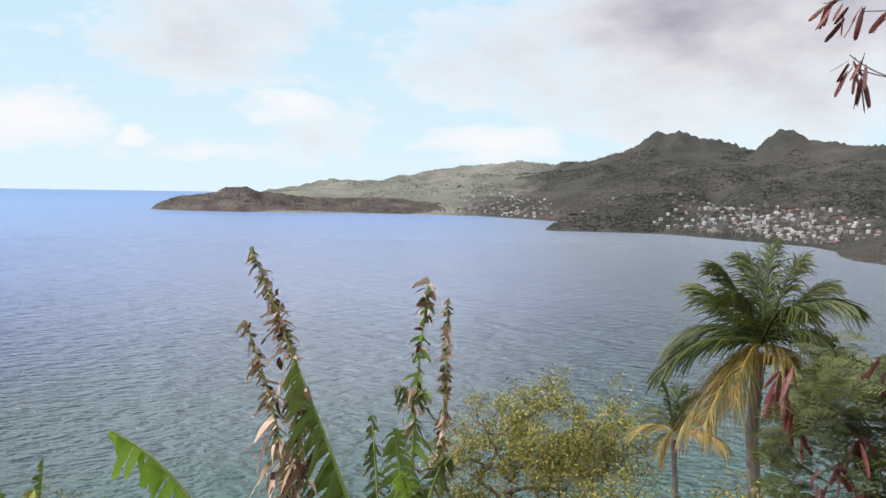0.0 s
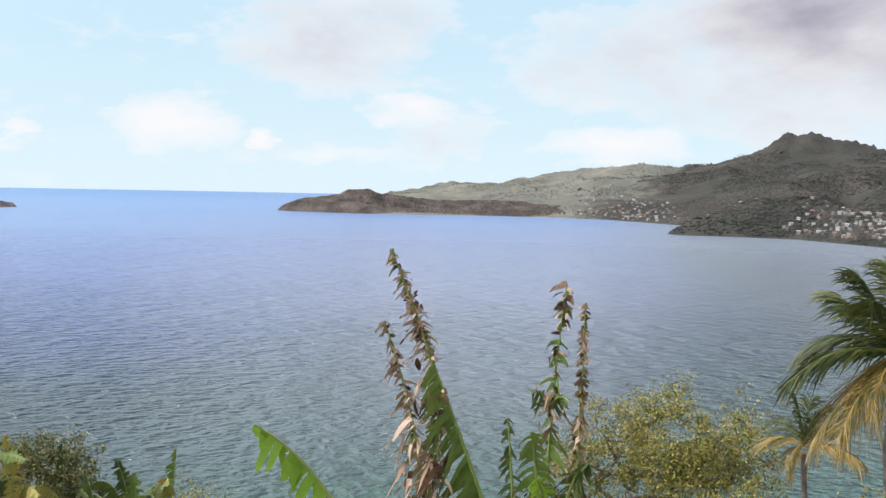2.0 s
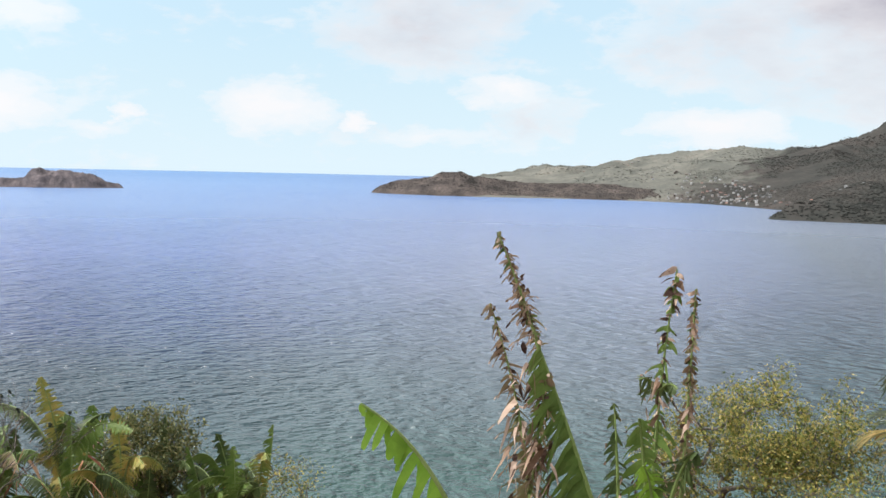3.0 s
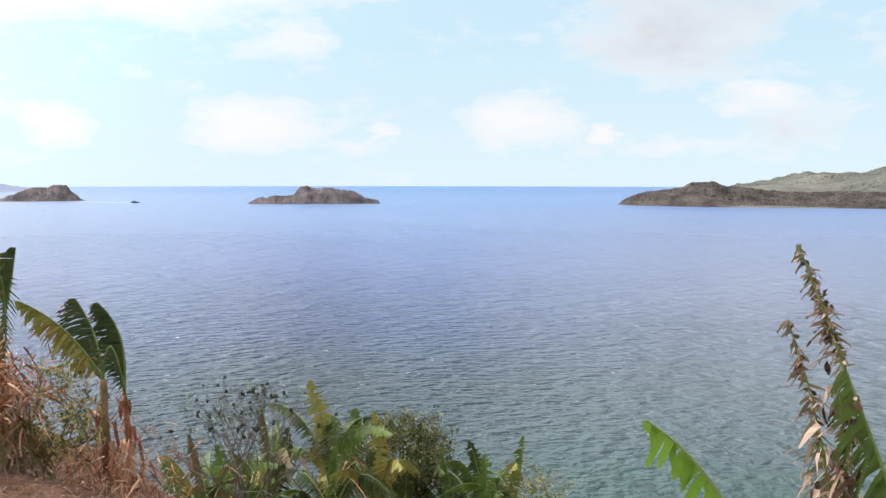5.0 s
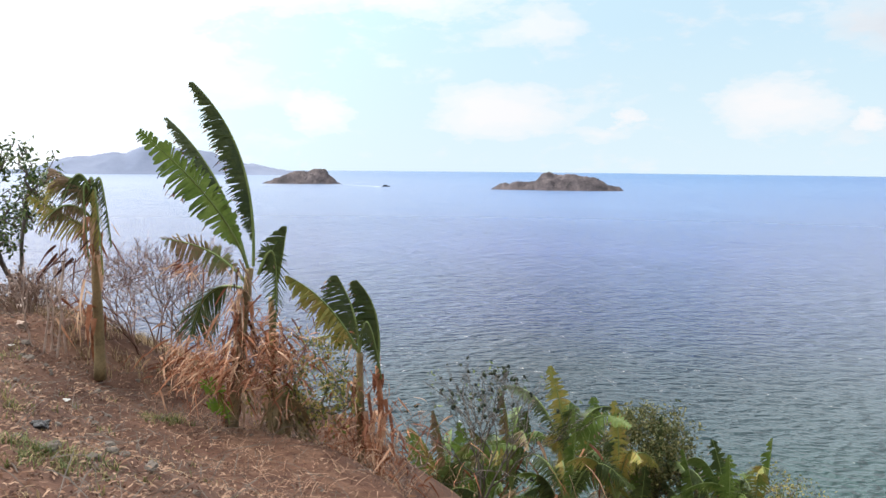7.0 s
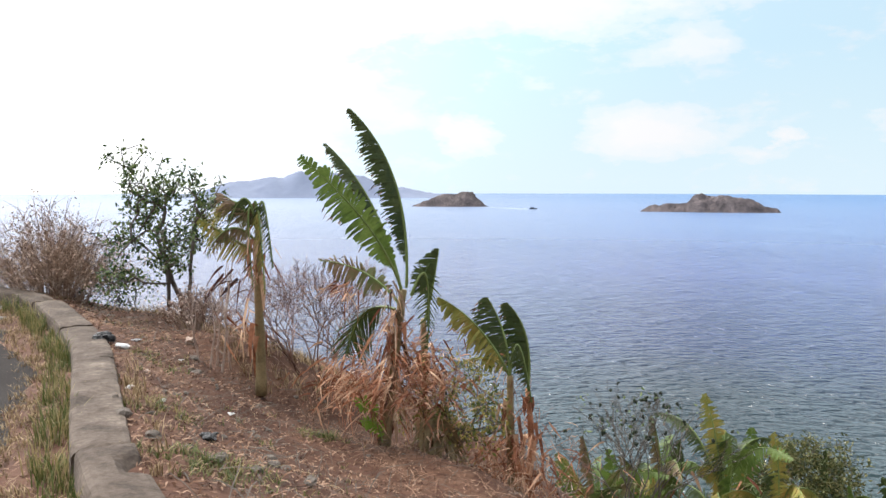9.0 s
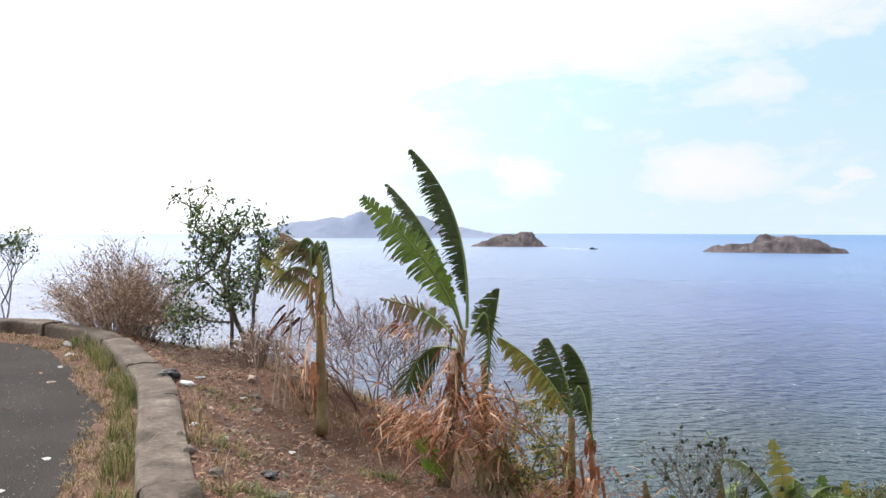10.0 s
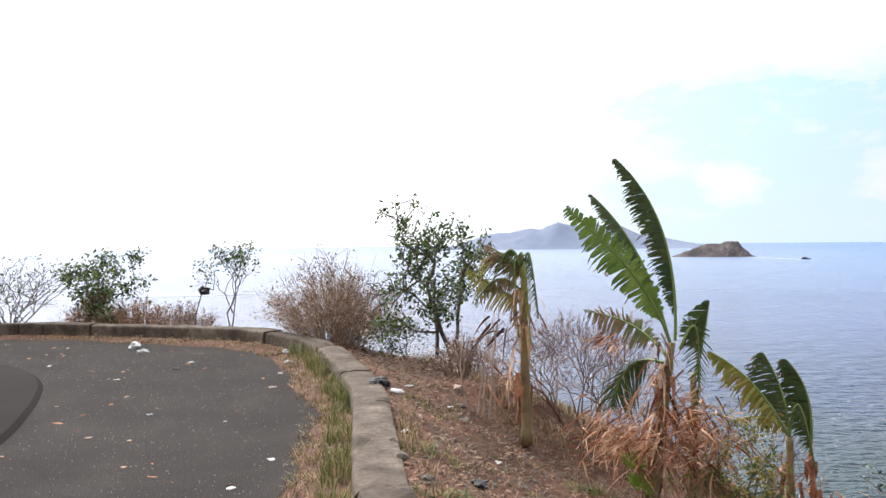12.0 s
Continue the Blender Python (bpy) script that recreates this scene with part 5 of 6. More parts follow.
fan_bush("dry_bush", 47, on_ground(74.3, 13.6), (1.34, 1.05), 1.22, 230, "dry reddish-brown bush with few withered leaves behind the wall", BUSH_TWIG, 0.5, 0.45, (10, 16), 0.8, 0.9)
forking_shrub("roadside_sapling", 48, on_ground(80.6, 15.4), 1.55, (0.0, 0.1, 0), 2, 7, "small half-bare sapling behind the wall", "tree", BARK, 0.015, 0.22, 0.42, leaf=DARK_LEAF, leaf_size=0.065, leaf_share=0.8, per_tip=3)
tree("leaning_sapling", 49, at(82.8, -5.7, 15.7), at(81.6, -2.6, 15.7), (0.1, 0.12, 0.32), 14, "thin leaning leafless sapling", "tree", DARK_LEAF, per_tip=0, step=0.12, thin=0.006, trunk_to=0.5, top=at(81.8, -2.6, 15.7))
tree("roadside_shrub", 50, at(88.6, -5.4, 17.2), at(87.8, -2.5, 17.2), (1.25, 0.9, 0.72), 280, "shrub with dark green leaves behind the wall", "bush", DARK_LEAF, leaf=0.09, per_tip=6, leafy=0.8, spread=0.07, step=0.14, thin=0.0045, most=0.035, trunk_to=0.5, clumps=18)
forking_shrub("bare_roadside_shrub", 51, on_ground(92.6, 17.9), 1.75, (0.0, 0.0, 0), 13, 6, "grey tangled shrub with few leaves behind the wall", "bush", BARK, 0.014, 0.9, 0.5, leaf=DARK_LEAF, leaf_size=0.065, leaf_share=0.4)
fan_bush("brown_bush", 52, at(88.0, -5.4, 17.3), (0.8, 0.6), 0.62, 90, "rust-brown dry bush behind the wall", RUST, 0.7, 0.8, (8, 14), 0.8)
fan_bush("brown_bush", 53, at(85.6, -5.5, 16.6), (0.9, 0.6), 0.58, 90, "low rust-brown dry bush behind the wall", RUST, 0.4, 0.8, (8, 14), 0.8)
fan_bush("brown_bush", 59, at(83.2, -5.6, 16.2), (0.8, 0.6), 0.5, 80, "low dry bush behind the wall", TWIGS, 0.3, 0.8, (8, 14), 0.8)
fan_bush("brown_bush", 58, at(66.4, -8.4, 11.0), (0.5, 0.5), 0.4, 80, "low dry bush beside the bare saplings", TWIGS, 0.4)
forking_shrub("bare_bush", 54, on_ground(59.3, 10.4), 1.7, (-0.1, -0.05, 0), 9, 7, "leafless reddish shrub behind the banana plants", "bush", RED_TWIG, 0.013, 0.55, 0.5, 0.8)
tree("green_shrub", 55, at(50.4, -19.0, 8.8), at(50.4, -13.6, 8.8), (0.5, 0.5, 0.5), 170, "loose shrub with small yellow-green leaves", "bush", OLIVE_LEAF, leaf=0.05, per_tip=7, spread=0.06, step=0.12, thin=0.003, stems=4, most=0.02)
tree("twiggy_bush", 56, at(44.6, -21.5, 9.0), at(44.4, -18.0, 9.0), (0.4, 0.4, 0.4), 130, "leafless low brown shrub on the slope", "bush", TWIGS, per_tip=0, step=0.12, thin=0.003, stems=5, most=0.015, bark=TWIGS, sides=3)
tree("low_dark_bush", 57, at(70.3, -7.8, 13.0), at(70.6, -5.9, 13.0), (0.45, 0.45, 0.24), 130, "low bush with dark leaves under the tree", "bush", DARK_LEAF, leaf=0.06, per_tip=4, leafy=0.6, step=0.12, thin=0.003, stems=4, most=0.02)


def sticks():
    """Bare grey saplings beside the drooping banana."""
    rng = random.Random(61)
    for az, e0, e1, lean in [(65.2, -10.6, -6.2, 0.05), (64.9, -10.4, -4.0, 0.12), (64.4, -10.2, -5.0, -0.1), (65.6, -9.4, -7.0, 0.1), (66.2, -9.3, -6.9, -0.1)]:
        d = 9.4 + rng.uniform(-0.3, 0.3)
        base, top = on_ground(az, d) - Vector((0, 0, 0.05)), at(az + lean * -6, e1, d)
        ob = thing("bare_sapling", base, "thin bare grey sapling on the slope", "sapling", "bare saplings")
        s = Shape()
        n = 8
        s.tube([base.lerp(top, i / n) + Vector((rng.gauss(0, 0.008), rng.gauss(0, 0.008), 0)) for i in range(n + 1)], [0.012 * (1 - 0.7 * i / n) for i in range(n + 1)], 6)
        for k in range(2):
            p = base.lerp(top, rng.uniform(0.45, 0.85))
            q = p + Vector((rng.uniform(-0.12, 0.12), rng.uniform(-0.12, 0.12), rng.uniform(0.2, 0.45)))
            s.tube([p, p.lerp(q, 0.5) + Vector((0.02, 0, -0.02)), q], [0.007, 0.005, 0.003], 5)
        s.make("stem", TWIGS, ob)


sticks()

# ---- palms and the tree with seed pods ----
def frond(rng, palm, base, ctrl, tip, leaflet, material, pairs=34, label="", hang=0.85):
    line = bezier(Vector(base), Vector(ctrl), Vector(tip), pairs)
    blade = Shape()
    for i in range(3, pairs):
        t = i / pairs
        along = (line[i + 1] - line[i - 1]).normalized() if i < pairs else along
        lat = along.cross(Vector((0, 0, 1))).normalized()
        size = leaflet * (0.55 + 0.75 * math.sin(math.pi * min(1, 0.15 + t * 0.8))) * rng.uniform(0.55, 1.15)
        for side in (-1, 1):
            out = (lat * side * rng.uniform(0.3, 0.7) + along * rng.uniform(0.6, 1.15) + Vector((rng.uniform(-0.15, 0.15) - 0.12, 0, rng.uniform(-0.2, 0.2)))).normalized()
            drop = Vector((0, 0, -1)) * size * hang * rng.uniform(0.35, 0.9)
            w = 0.042 * rng.uniform(0.7, 1.1)
            pts = [line[i] + out * size * k + drop * k * k for k in (0, 0.35, 0.7, 1)]
            blade.ribbon(pts, [(along + Vector((0, 0, 0.3))).normalized()] * 4, [w * 0.7, w, w * 0.8, 0.006])
    leaf = tagged(blade.make("frond", material, palm, label), kind="stuff")
    rib = Shape()
    rib.tube(line, [0.03 * (1.1 - i / pairs) + 0.004 for i in range(pairs + 1)], 5)
    rib.make("rachis", material, leaf)


def palm_trunk(rng, palm, pts, r0, r1):
    s = Shape()
    line = []
    for a, b in zip(pts[:-1], pts[1:]):
        line += [Vector(a).lerp(Vector(b), k / 12) for k in range(12)]
    n = len(line)
    s.tube(line, [(r0 + (r1 - r0) * i / n) * (1.08 if i % 2 else 0.94) for i in range(n)], 10)
    s.make("trunk", PALM_TRUNK, palm)


def coconut_palm():
    rng = random.Random(71)
    d = 22.0
    base = on_ground(-19.0, d)
    ob = thing("coconut_palm", base, "coconut palm with green and yellowing fronds", "palm tree", "palms below the road")
    hub = at(-19.1, -9.0, d)
    palm_trunk(rng, ob, [base - Vector((0, 0, 0.3)), at(-19.3, -20, d), at(-18.8, -14.0, d), hub], 0.17, 0.13)
    ways = [(-19.6, -3.1, 0.2, 0), (-18.2, -3.9, 0.6, 0), (-21.0, -3.9, 0.5, 0), (-16.6, -4.5, -0.5, 0), (-15.5, -5.7, 0.7, 0), (-22.4, -5.2, 0.9, 0), (-23.9, -6.4, -0.5, 0), (-14.1, -9.1, 0.6, 0),
            (-13.4, -10.8, -0.9, 0), (-14.7, -14.2, -1.2, 1), (-16.0, -14.0, -1.6, 1), (-23.2, -9.2, -1.0, 0), (-21.6, -12.2, -1.2, 1), (-17.3, -6.2, -1.9, 0), (-21.6, -7.0, -2.0, 0), (-17.6, -12.6, -1.4, 1)]
    for az, el, dd, old in ways:
        tip = at(az, el, d + dd)
        mid = hub.lerp(tip, 0.55) + Vector((rng.uniform(-0.2, 0.2), 0, 0.85 if el < -6 else 0.35))
        frond(rng, ob, hub, mid, tip, 0.78, PALM_OLD if old else PALM, 96, label="yellowing drooping frond" if old else "")
    for k in range(7):
        a = rng.uniform(0, 6.28)
        p = hub + Vector((math.cos(a) * 0.22, math.sin(a) * 0.22, -0.28 + rng.uniform(-0.08, 0.08)))
        nuts = Shape()
        nuts.tube([p + Vector((0, 0, z)) for z in (-0.12, -0.08, 0, 0.08, 0.12)], [0.03, 0.08, 0.1, 0.08, 0.03], 8)
        nuts.make("coconut", surface("coconut_husk", [(0.1, 0.07, 0.02), (0.25, 0.17, 0.05)], 6) if k == 0 else bpy.data.materials["coconut_husk"], ob, smooth=True)
    return ob


def young_palm():
    rng = random.Random(72)
    d = 27.0
    base = on_ground(-14.6, d)
    ob = thing("young_palm", base, "slim young palm with few yellowing fronds", "palm tree", "palms below the road")
    hub = at(-14.3, -14.4, d)
    palm_trunk(rng, ob, [base - Vector((0, 0, 0.3)), at(-14.6, -19, d), hub], 0.1, 0.075)
    for az, el, dd, old in [(-13.7, -11.6, 0, 0), (-14.6, -11.8, 0.4, 0), (-15.3, -12.2, -0.4, 1), (-12.1, -14.4, 0.4, 2), (-17.4, -14.9, -0.2, 2), (-13.4, -15.8, -0.6, 2), (-12.9, -13.0, 0.8, 0), (-15.9, -13.3, 0.6, 1)]:
        tip = at(az, el, d + dd)
        frond(rng, ob, hub, hub.lerp(tip, 0.5) + Vector((0, 0, 0.4)), tip, 0.6, PALM_OLD if old > 1 else PALM, 46)
    return ob


def pod(s, rng, p, way, size):
    """A flat, slightly twisted seed pod."""
    way = way.normalized()
    side = way.cross(Vector((rng.uniform(-1, 1), rng.uniform(-1, 1), rng.uniform(-0.3, 0.3)))).normalized()
    flat = way.cross(side)
    bow = flat * size * rng.uniform(-0.12, 0.12)
    rows = []
    for k, w in ((0, 0.15), (0.12, 0.6), (0.35, 1), (0.7, 1), (0.92, 0.8), (1, 0.25)):
        c = p + way * size * k + bow * k * k
        h = size * 0.085 * w
        rows += [c - side * h, c + flat * size * 0.012, c + side * h, c - flat * size * 0.012]
    faces = []
    for i in range(5):
        for j in range(4):
            a, b = i * 4 + j, i * 4 + (j + 1) % 4
            faces.append((a, b, b + 4, a + 4))
    s.add(rows, faces)


def pod_cluster(rng, parent, p, n, size, spread=0.5, lean=None):
    for k in range(n):
        s = Shape()
        way = Vector((rng.gauss(0, spread), rng.gauss(0, spread), -1)) + (lean or Vector())
        pod(s, rng, Vector(p) + Vector((rng.gauss(0, 0.02), rng.gauss(0, 0.02), rng.gauss(0, 0.03))), way, size * rng.uniform(0.75, 1.15))
        s.make("seed_pod", POD, parent)


def feather_leaf(s, rng, p, way, size):
    """A twice-divided leaf: a stalk with side stalks set with tiny leaflets."""
    way = way.normalized()
    side = way.cross(Vector((rng.uniform(-0.4, 0.4), rng.uniform(-0.4, 0.4), 1))).normalized()
    bow = Vector((0, 0, -0.35)) * size
    s.ribbon([p, p + way * size * 0.5 + bow * 0.25, p + way * size + bow], [side] * 3, [0.004, 0.004, 0.002])
    for i in range(1, 7):
        k = i / 6.5
        q = p + way * size * k + bow * k * k
        for sg in (-1, 1):
            out = (side * sg + way * 0.45).normalized()
            L = size * 0.5 * (1 - 0.45 * k)
            up = out.cross(way).normalized()
            for j in range(1, 6):
                m = q + out * L * j / 5 + Vector((0, 0, -0.15)) * L * (j / 5) ** 2
                for t in (-1, 1):
                    e = m + (way * t * 0.8 + out * 0.3) * size * 0.085
                    w = out * size * 0.05
                    s.add([m, (m + e) * 0.5 + w, e, (m + e) * 0.5 - w], [(0, 1, 2, 3)])


def pod_tree():
    """A feathery roadside tree hung with red-brown pods; one high branch reaches over the view."""
    rng = random.Random(73)
    d = 6.0
    base = on_ground(-31, d)
    ob = thing("pod_tree", base, "feathery green tree hung with red-brown seed pods", "tree")
    goal = at(-30, -14, d)
    roots = []
    for i in range(7):
        roots.append((tuple((base - Vector((0, 0, 0.2))).lerp(goal, i / 6)), i - 1))
    for i in range(1, 7):
        roots.append((tuple(goal.lerp(at(-32.5, 8.5, d), i / 6)), len(roots) - 1))
    tips = []
    for _ in range(170):
        az = rng.uniform(-33, -20.2)
        top = np.interp(az, [-33, -25, -22.6, -21.2, -20], [-8.5, -9.3, -8.8, -10.6, -15.0])
        tips.append(tuple(at(az, top - abs(rng.gauss(0, 4.2)) - 0.3, d + rng.uniform(-0.8, 0.9))))
    pos, par, ends = branching(rng, roots, tips, 0.14, 0.12)
    limbs(pos, par, 0.0042, most=0.07).make("trunk", BARK, ob)
    s = Shape()
    for e in ends:
        for _ in range(6):
            way = Vector((rng.uniform(-1, 1), rng.uniform(-1, 1), rng.uniform(-0.4, 0.7)))
            feather_leaf(s, rng, Vector(pos[e]) + Vector((rng.gauss(0, 0.05), rng.gauss(0, 0.05), rng.gauss(0, 0.05))), way, rng.uniform(0.12, 0.22))
    tagged(s.make("feathery_foliage", FEATHER, ob), kind="stuff")
    for az, el, n, size in [(-24.6, -13.7, 10, 0.22), (-23.7, -15.0, 5, 0.18), (-20.6, -10.4, 6, 0.17), (-21.0, -12.3, 6, 0.19), (-20.2, -11.2, 5, 0.17), (-25.6, -9.6, 5, 0.16), (-21.8, -13.9, 5, 0.16),
                            (-17.2, -17.4, 4, 0.14), (-22.6, -16.4, 5, 0.16), (-25.2, -16.6, 5, 0.17)]:
        pod_cluster(rng, ob, at(az, el, d - 0.7), n, size * 0.95, 0.42)
    # the high branch
    hub = at(-25.4, 7.2, d)
    twig = Shape()
    start = at(-32.4, 8.0, d)
    for a, e, z in [(-23.1, 7.6, 0.0), (-23.4, 6.9, -0.1)]:
        end = at(a, e, d)
        twig.tube(bezier(start, at(-27, 8.4 + z * 4, d), at(-25.6, 6.2, d), 8) + bezier(at(-25.6, 6.2, d), at(-24.2, 6.6 + z, d), end, 5)[1:], [0.012] * 3 + [0.007] * 3 + [0.004] * 8, 5)
    high = at(-32.2, 11.6, d)
    twig.tube(bezier(start, at(-32.5, 10, d), high, 4), [0.016] * 5, 5)
    twig.tube(bezier(high, at(-27, 11.4, d), at(-21.6, 10.4, d), 10), [0.01 - 0.0007 * i for i in range(11)], 5)
    twig.tube(bezier(high, at(-28, 9.6, d), at(-23.6, 9.9, d), 10), [0.01 - 0.0007 * i for i in range(11)], 5)
    twig.make("high_branch", BARK, ob)
    pod_cluster(rng, ob, at(-23.5, 7.0, d), 9, 0.17, 0.28)
    pod_cluster(rng, ob, at(-23.2, 7.4, d), 4, 0.13, 0.5, Vector((-0.7, 0, 0.2)))
    pod_cluster(rng, ob, at(-23.9, 6.2, d), 6, 0.16, 0.2)
    for az, el, n in [(-21.9, 10.6, 4), (-22.9, 10.3, 6), (-23.7, 10.0, 5), (-24.9, 9.8, 3)]:
        pod_cluster(rng, ob, at(az, el, d), n, 0.17, 0.3, Vector((-0.7, 0, -0.1)))
    return ob


STANCE[0] = 0.0
coconut_palm()
young_palm()
pod_tree()
tree("green_understory_bush", 74, on_ground(-18.6, 9), at(-18.4, -19.0, 9), (0.85, 0.8, 0.4), 150, "sparse pale green bush under the palm", "bush", OLIVE_LEAF, leaf=0.05, per_tip=6, spread=0.07, step=0.13, thin=0.003, stems=3, most=0.02)

# ---- the town and the woods across the bay ----
WALLS = [surface("house_wall_" + n, c, 0.4, fine=3, rough=0.9, bump=0.1, each=0.5) for n, c in
         (("white", [(0.1, 0.097, 0.094), (0.23, 0.227, 0.222)]), ("cream", [(0.13, 0.11, 0.095), (0.25, 0.215, 0.185)]), ("grey", [(0.11, 0.105, 0.1), (0.2, 0.19, 0.185)]), ("pink", [(0.22, 0.13, 0.11), (0.34, 0.22, 0.19)]))]
ROOFS = [surface("house_roof_" + n, c, 0.4, fine=3, rough=0.6, bump=0.1, each=0.6) for n, c in
         (("pale", [(0.1, 0.1, 0.105), (0.26, 0.26, 0.26)]), ("rust", [(0.13, 0.065, 0.05), (0.25, 0.135, 0.105)]), ("grey", [(0.13, 0.13, 0.135), (0.25, 0.25, 0.255)]))]
GLASS_DARK = surface("dark_window", [(0.02, 0.022, 0.025), (0.05, 0.055, 0.06)], 1, rough=0.2)


def box(s, x0, x1, y0, y1, z0, z1):
    s.add([(x0, y0, z0), (x1, y0, z0), (x1, y1, z0), (x0, y1, z0), (x0, y0, z1), (x1, y0, z1), (x1, y1, z1), (x0, y1, z1)],
          [(0, 3, 2, 1), (4, 5, 6, 7), (0, 1, 5, 4), (1, 2, 6, 5), (2, 3, 7, 6), (3, 0, 4, 7)])


def house(w, dpt, storeys, gable, wall, roof, label):
    """A small house with its front towards -y: walls, roof, a door and windows on each storey."""
    ob = thing("house", (0, 0, 0), label, "house", "houses of the town")
    h = 2.9 * storeys
    s = Shape()
    box(s, -w / 2, w / 2, -dpt / 2, dpt / 2, -3, h)
    s.make("wall", wall, ob)
    s = Shape()
    if gable:
        e = 0.5
        x, y = w / 2 + e, dpt / 2 + e
        s.add([(-x, -y, h - 0.1), (x, -y, h - 0.1), (x, y, h - 0.1), (-x, y, h - 0.1), (-x, 0, h + dpt * 0.22), (x, 0, h + dpt * 0.22)], [(0, 1, 5, 4), (2, 3, 4, 5), (0, 4, 3), (1, 2, 5), (0, 3, 2, 1)])
    else:
        box(s, -w / 2 - 0.4, w / 2 + 0.4, -dpt / 2 - 0.4, dpt / 2 + 0.4, h, h + 0.3)
    s.make("roof", roof, ob)
    for k in range(storeys):
        for x in (-w * 0.28, w * 0.26):
            s = Shape()
            box(s, x - 0.7, x + 0.7, -dpt / 2 - 0.05, -dpt / 2 + 0.1, 2.9 * k + 0.9, 2.9 * k + 2.2)
            s.make("window", GLASS_DARK, ob)
    s = Shape()
    box(s, -0.5, 0.5, -dpt / 2 - 0.06, -dpt / 2 + 0.1, 0, 2.1)
    s.make("door", GLASS_DARK, ob)
    return ob


def town():
    rng = random.Random(81)
    kinds = [house(9, 7, 1, True, WALLS[0], ROOFS[0], "one-storey white house with a pale metal roof"), house(8, 8, 2, False, WALLS[0], ROOFS[0], "two-storey white house with a flat roof"),
             house(10, 7, 1, True, WALLS[1], ROOFS[1], "cream house with a rusty metal roof"), house(9, 8, 2, True, WALLS[1], ROOFS[2], "two-storey cream house with a grey roof"),
             house(7, 7, 2, False, WALLS[2], ROOFS[2], "unplastered grey block house with a flat roof"), house(9, 7, 1, True, WALLS[3], ROOFS[1], "pink house with a red-brown roof"),
             house(26, 9, 1, True, WALLS[0], ROOFS[0], "long white hall with a pale metal roof")]
    spots, rows, most = [], (Shape(), Shape()), [155]

    def place(az, d, kind, gap=5.6):
        p = at(az, 0, d)
        if any((p.x - q[0]) ** 2 + (p.y - q[1]) ** 2 < gap * gap for q in spots):
            return
        if float(inland(np.array([p.x]), np.array([p.y]))[0]) < 14:
            return
        spots.append((p.x, p.y))
        z = SEA_Z + float(shore_height(np.array([p.x]), np.array([p.y]))[0])
        if len(spots) > most[0]:
            # the many houses too far off to tell apart
            m = Matrix.Translation((p.x, p.y, z)) @ pose(0, 0, 0, 0, 0, az + rng.uniform(-40, 40))
            w, l, h = rng.uniform(1.5, 2.9), rng.uniform(1.3, 2.0), rng.choice((1.5, 1.8, 3.0))
            for shape, lo, hi, e in ((rows[0], -2, h, 0), (rows[1], h, h + 0.5, 0.3)):
                one = Shape()
                box(one, -w - e, w + e, -l - e, l + e, lo, hi)
                if e:
                    one.v[4:] = [(x * 0.8, y * 0.25, hi + 0.5) for x, y, _ in one.v[4:]]
                shape.add([m @ Vector(q) for q in one.v], one.f)
            return
        kind.scale = (1, 1, 1) if kind is kinds[6] else [rng.uniform(0.36, 0.56)] * 3
        copy_thing(kind, pose(p.x, p.y, z, 0, 0, az + rng.uniform(-40, 40)))

    while len(spots) < 420:
        az = -rng.triangular(12.4, 25.6, 19.5)
        shore = np.interp(-az, [13.5, 15.4, 18.3, 21.7, 25.2], [1292, 1241, 1175, 1105, 1120])
        place(az, shore + 15 + 330 * rng.random() ** 1.6, rng.choice(kinds[:6] + [kinds[4], kinds[4]]))
    n = len(spots)
    most[0] = n + 70
    while len(spots) < n + 150:
        az = rng.triangular(-7.6, 0.8, -4.6)
        shore = np.interp(-az, [-1, 2.3, 5, 7.4], [1880, 1840, 1730, 1650])
        place(az, shore + 16 + 230 * rng.random() ** 1.5, rng.choice(kinds[:6] + kinds[:2]))
    n = len(spots)
    most[0] = 1000
    tries = 0
    while len(spots) < n + 20 and tries < 400:
        tries += 1
        place(-rng.uniform(8.2, 11.2), rng.uniform(1480, 1640), rng.choice(kinds[:4]))
    for az, d in [(2.3, 2420), (1.7, 2430), (0.9, 2380), (0.5, 2390), (0.0, 2400), (-0.6, 2380)]:
        place(az, d, kinds[6], 15)
    for _ in range(14):
        place(rng.uniform(0.5, 5.0), rng.uniform(2350, 2700), rng.choice(kinds[:4]))
    # the white tower by the shore
    p = at(-18.7, 0, 1215)
    z = SEA_Z + float(shore_height(np.array([p.x]), np.array([p.y]))[0])
    tower = thing("tower", (p.x, p.y, z), "slim white tower with a small cap among the houses", "tower")
    s = Shape()
    box(s, p.x - 1.7, p.x + 1.7, p.y - 1.7, p.y + 1.7, z - 3, z + 15)
    s.make("shaft", WALLS[0], tower)
    s = Shape()
    box(s, p.x - 2.1, p.x + 2.1, p.y - 2.1, p.y + 2.1, z + 15, z + 15.6)
    s.make("gallery", WALLS[1], tower)
    s = Shape()
    s.tube([(p.x, p.y, z + 15.6), (p.x, p.y, z + 17.5), (p.x, p.y, z + 19.2)], [1.3, 1.1, 0.2], 8)
    s.make("cap", WALLS[0], tower)
    MIXED_WALL = surface("far_house_walls", [(0.06, 0.052, 0.046), (0.11, 0.097, 0.086), (0.18, 0.168, 0.157), (0.3, 0.29, 0.28)], 0.03, fine=0.5, island=0.7)
    MIXED_ROOF = surface("far_house_roofs", [(0.065, 0.04, 0.033), (0.12, 0.095, 0.09), (0.17, 0.163, 0.163), (0.26, 0.26, 0.26)], 0.03, fine=0.5, island=0.7)
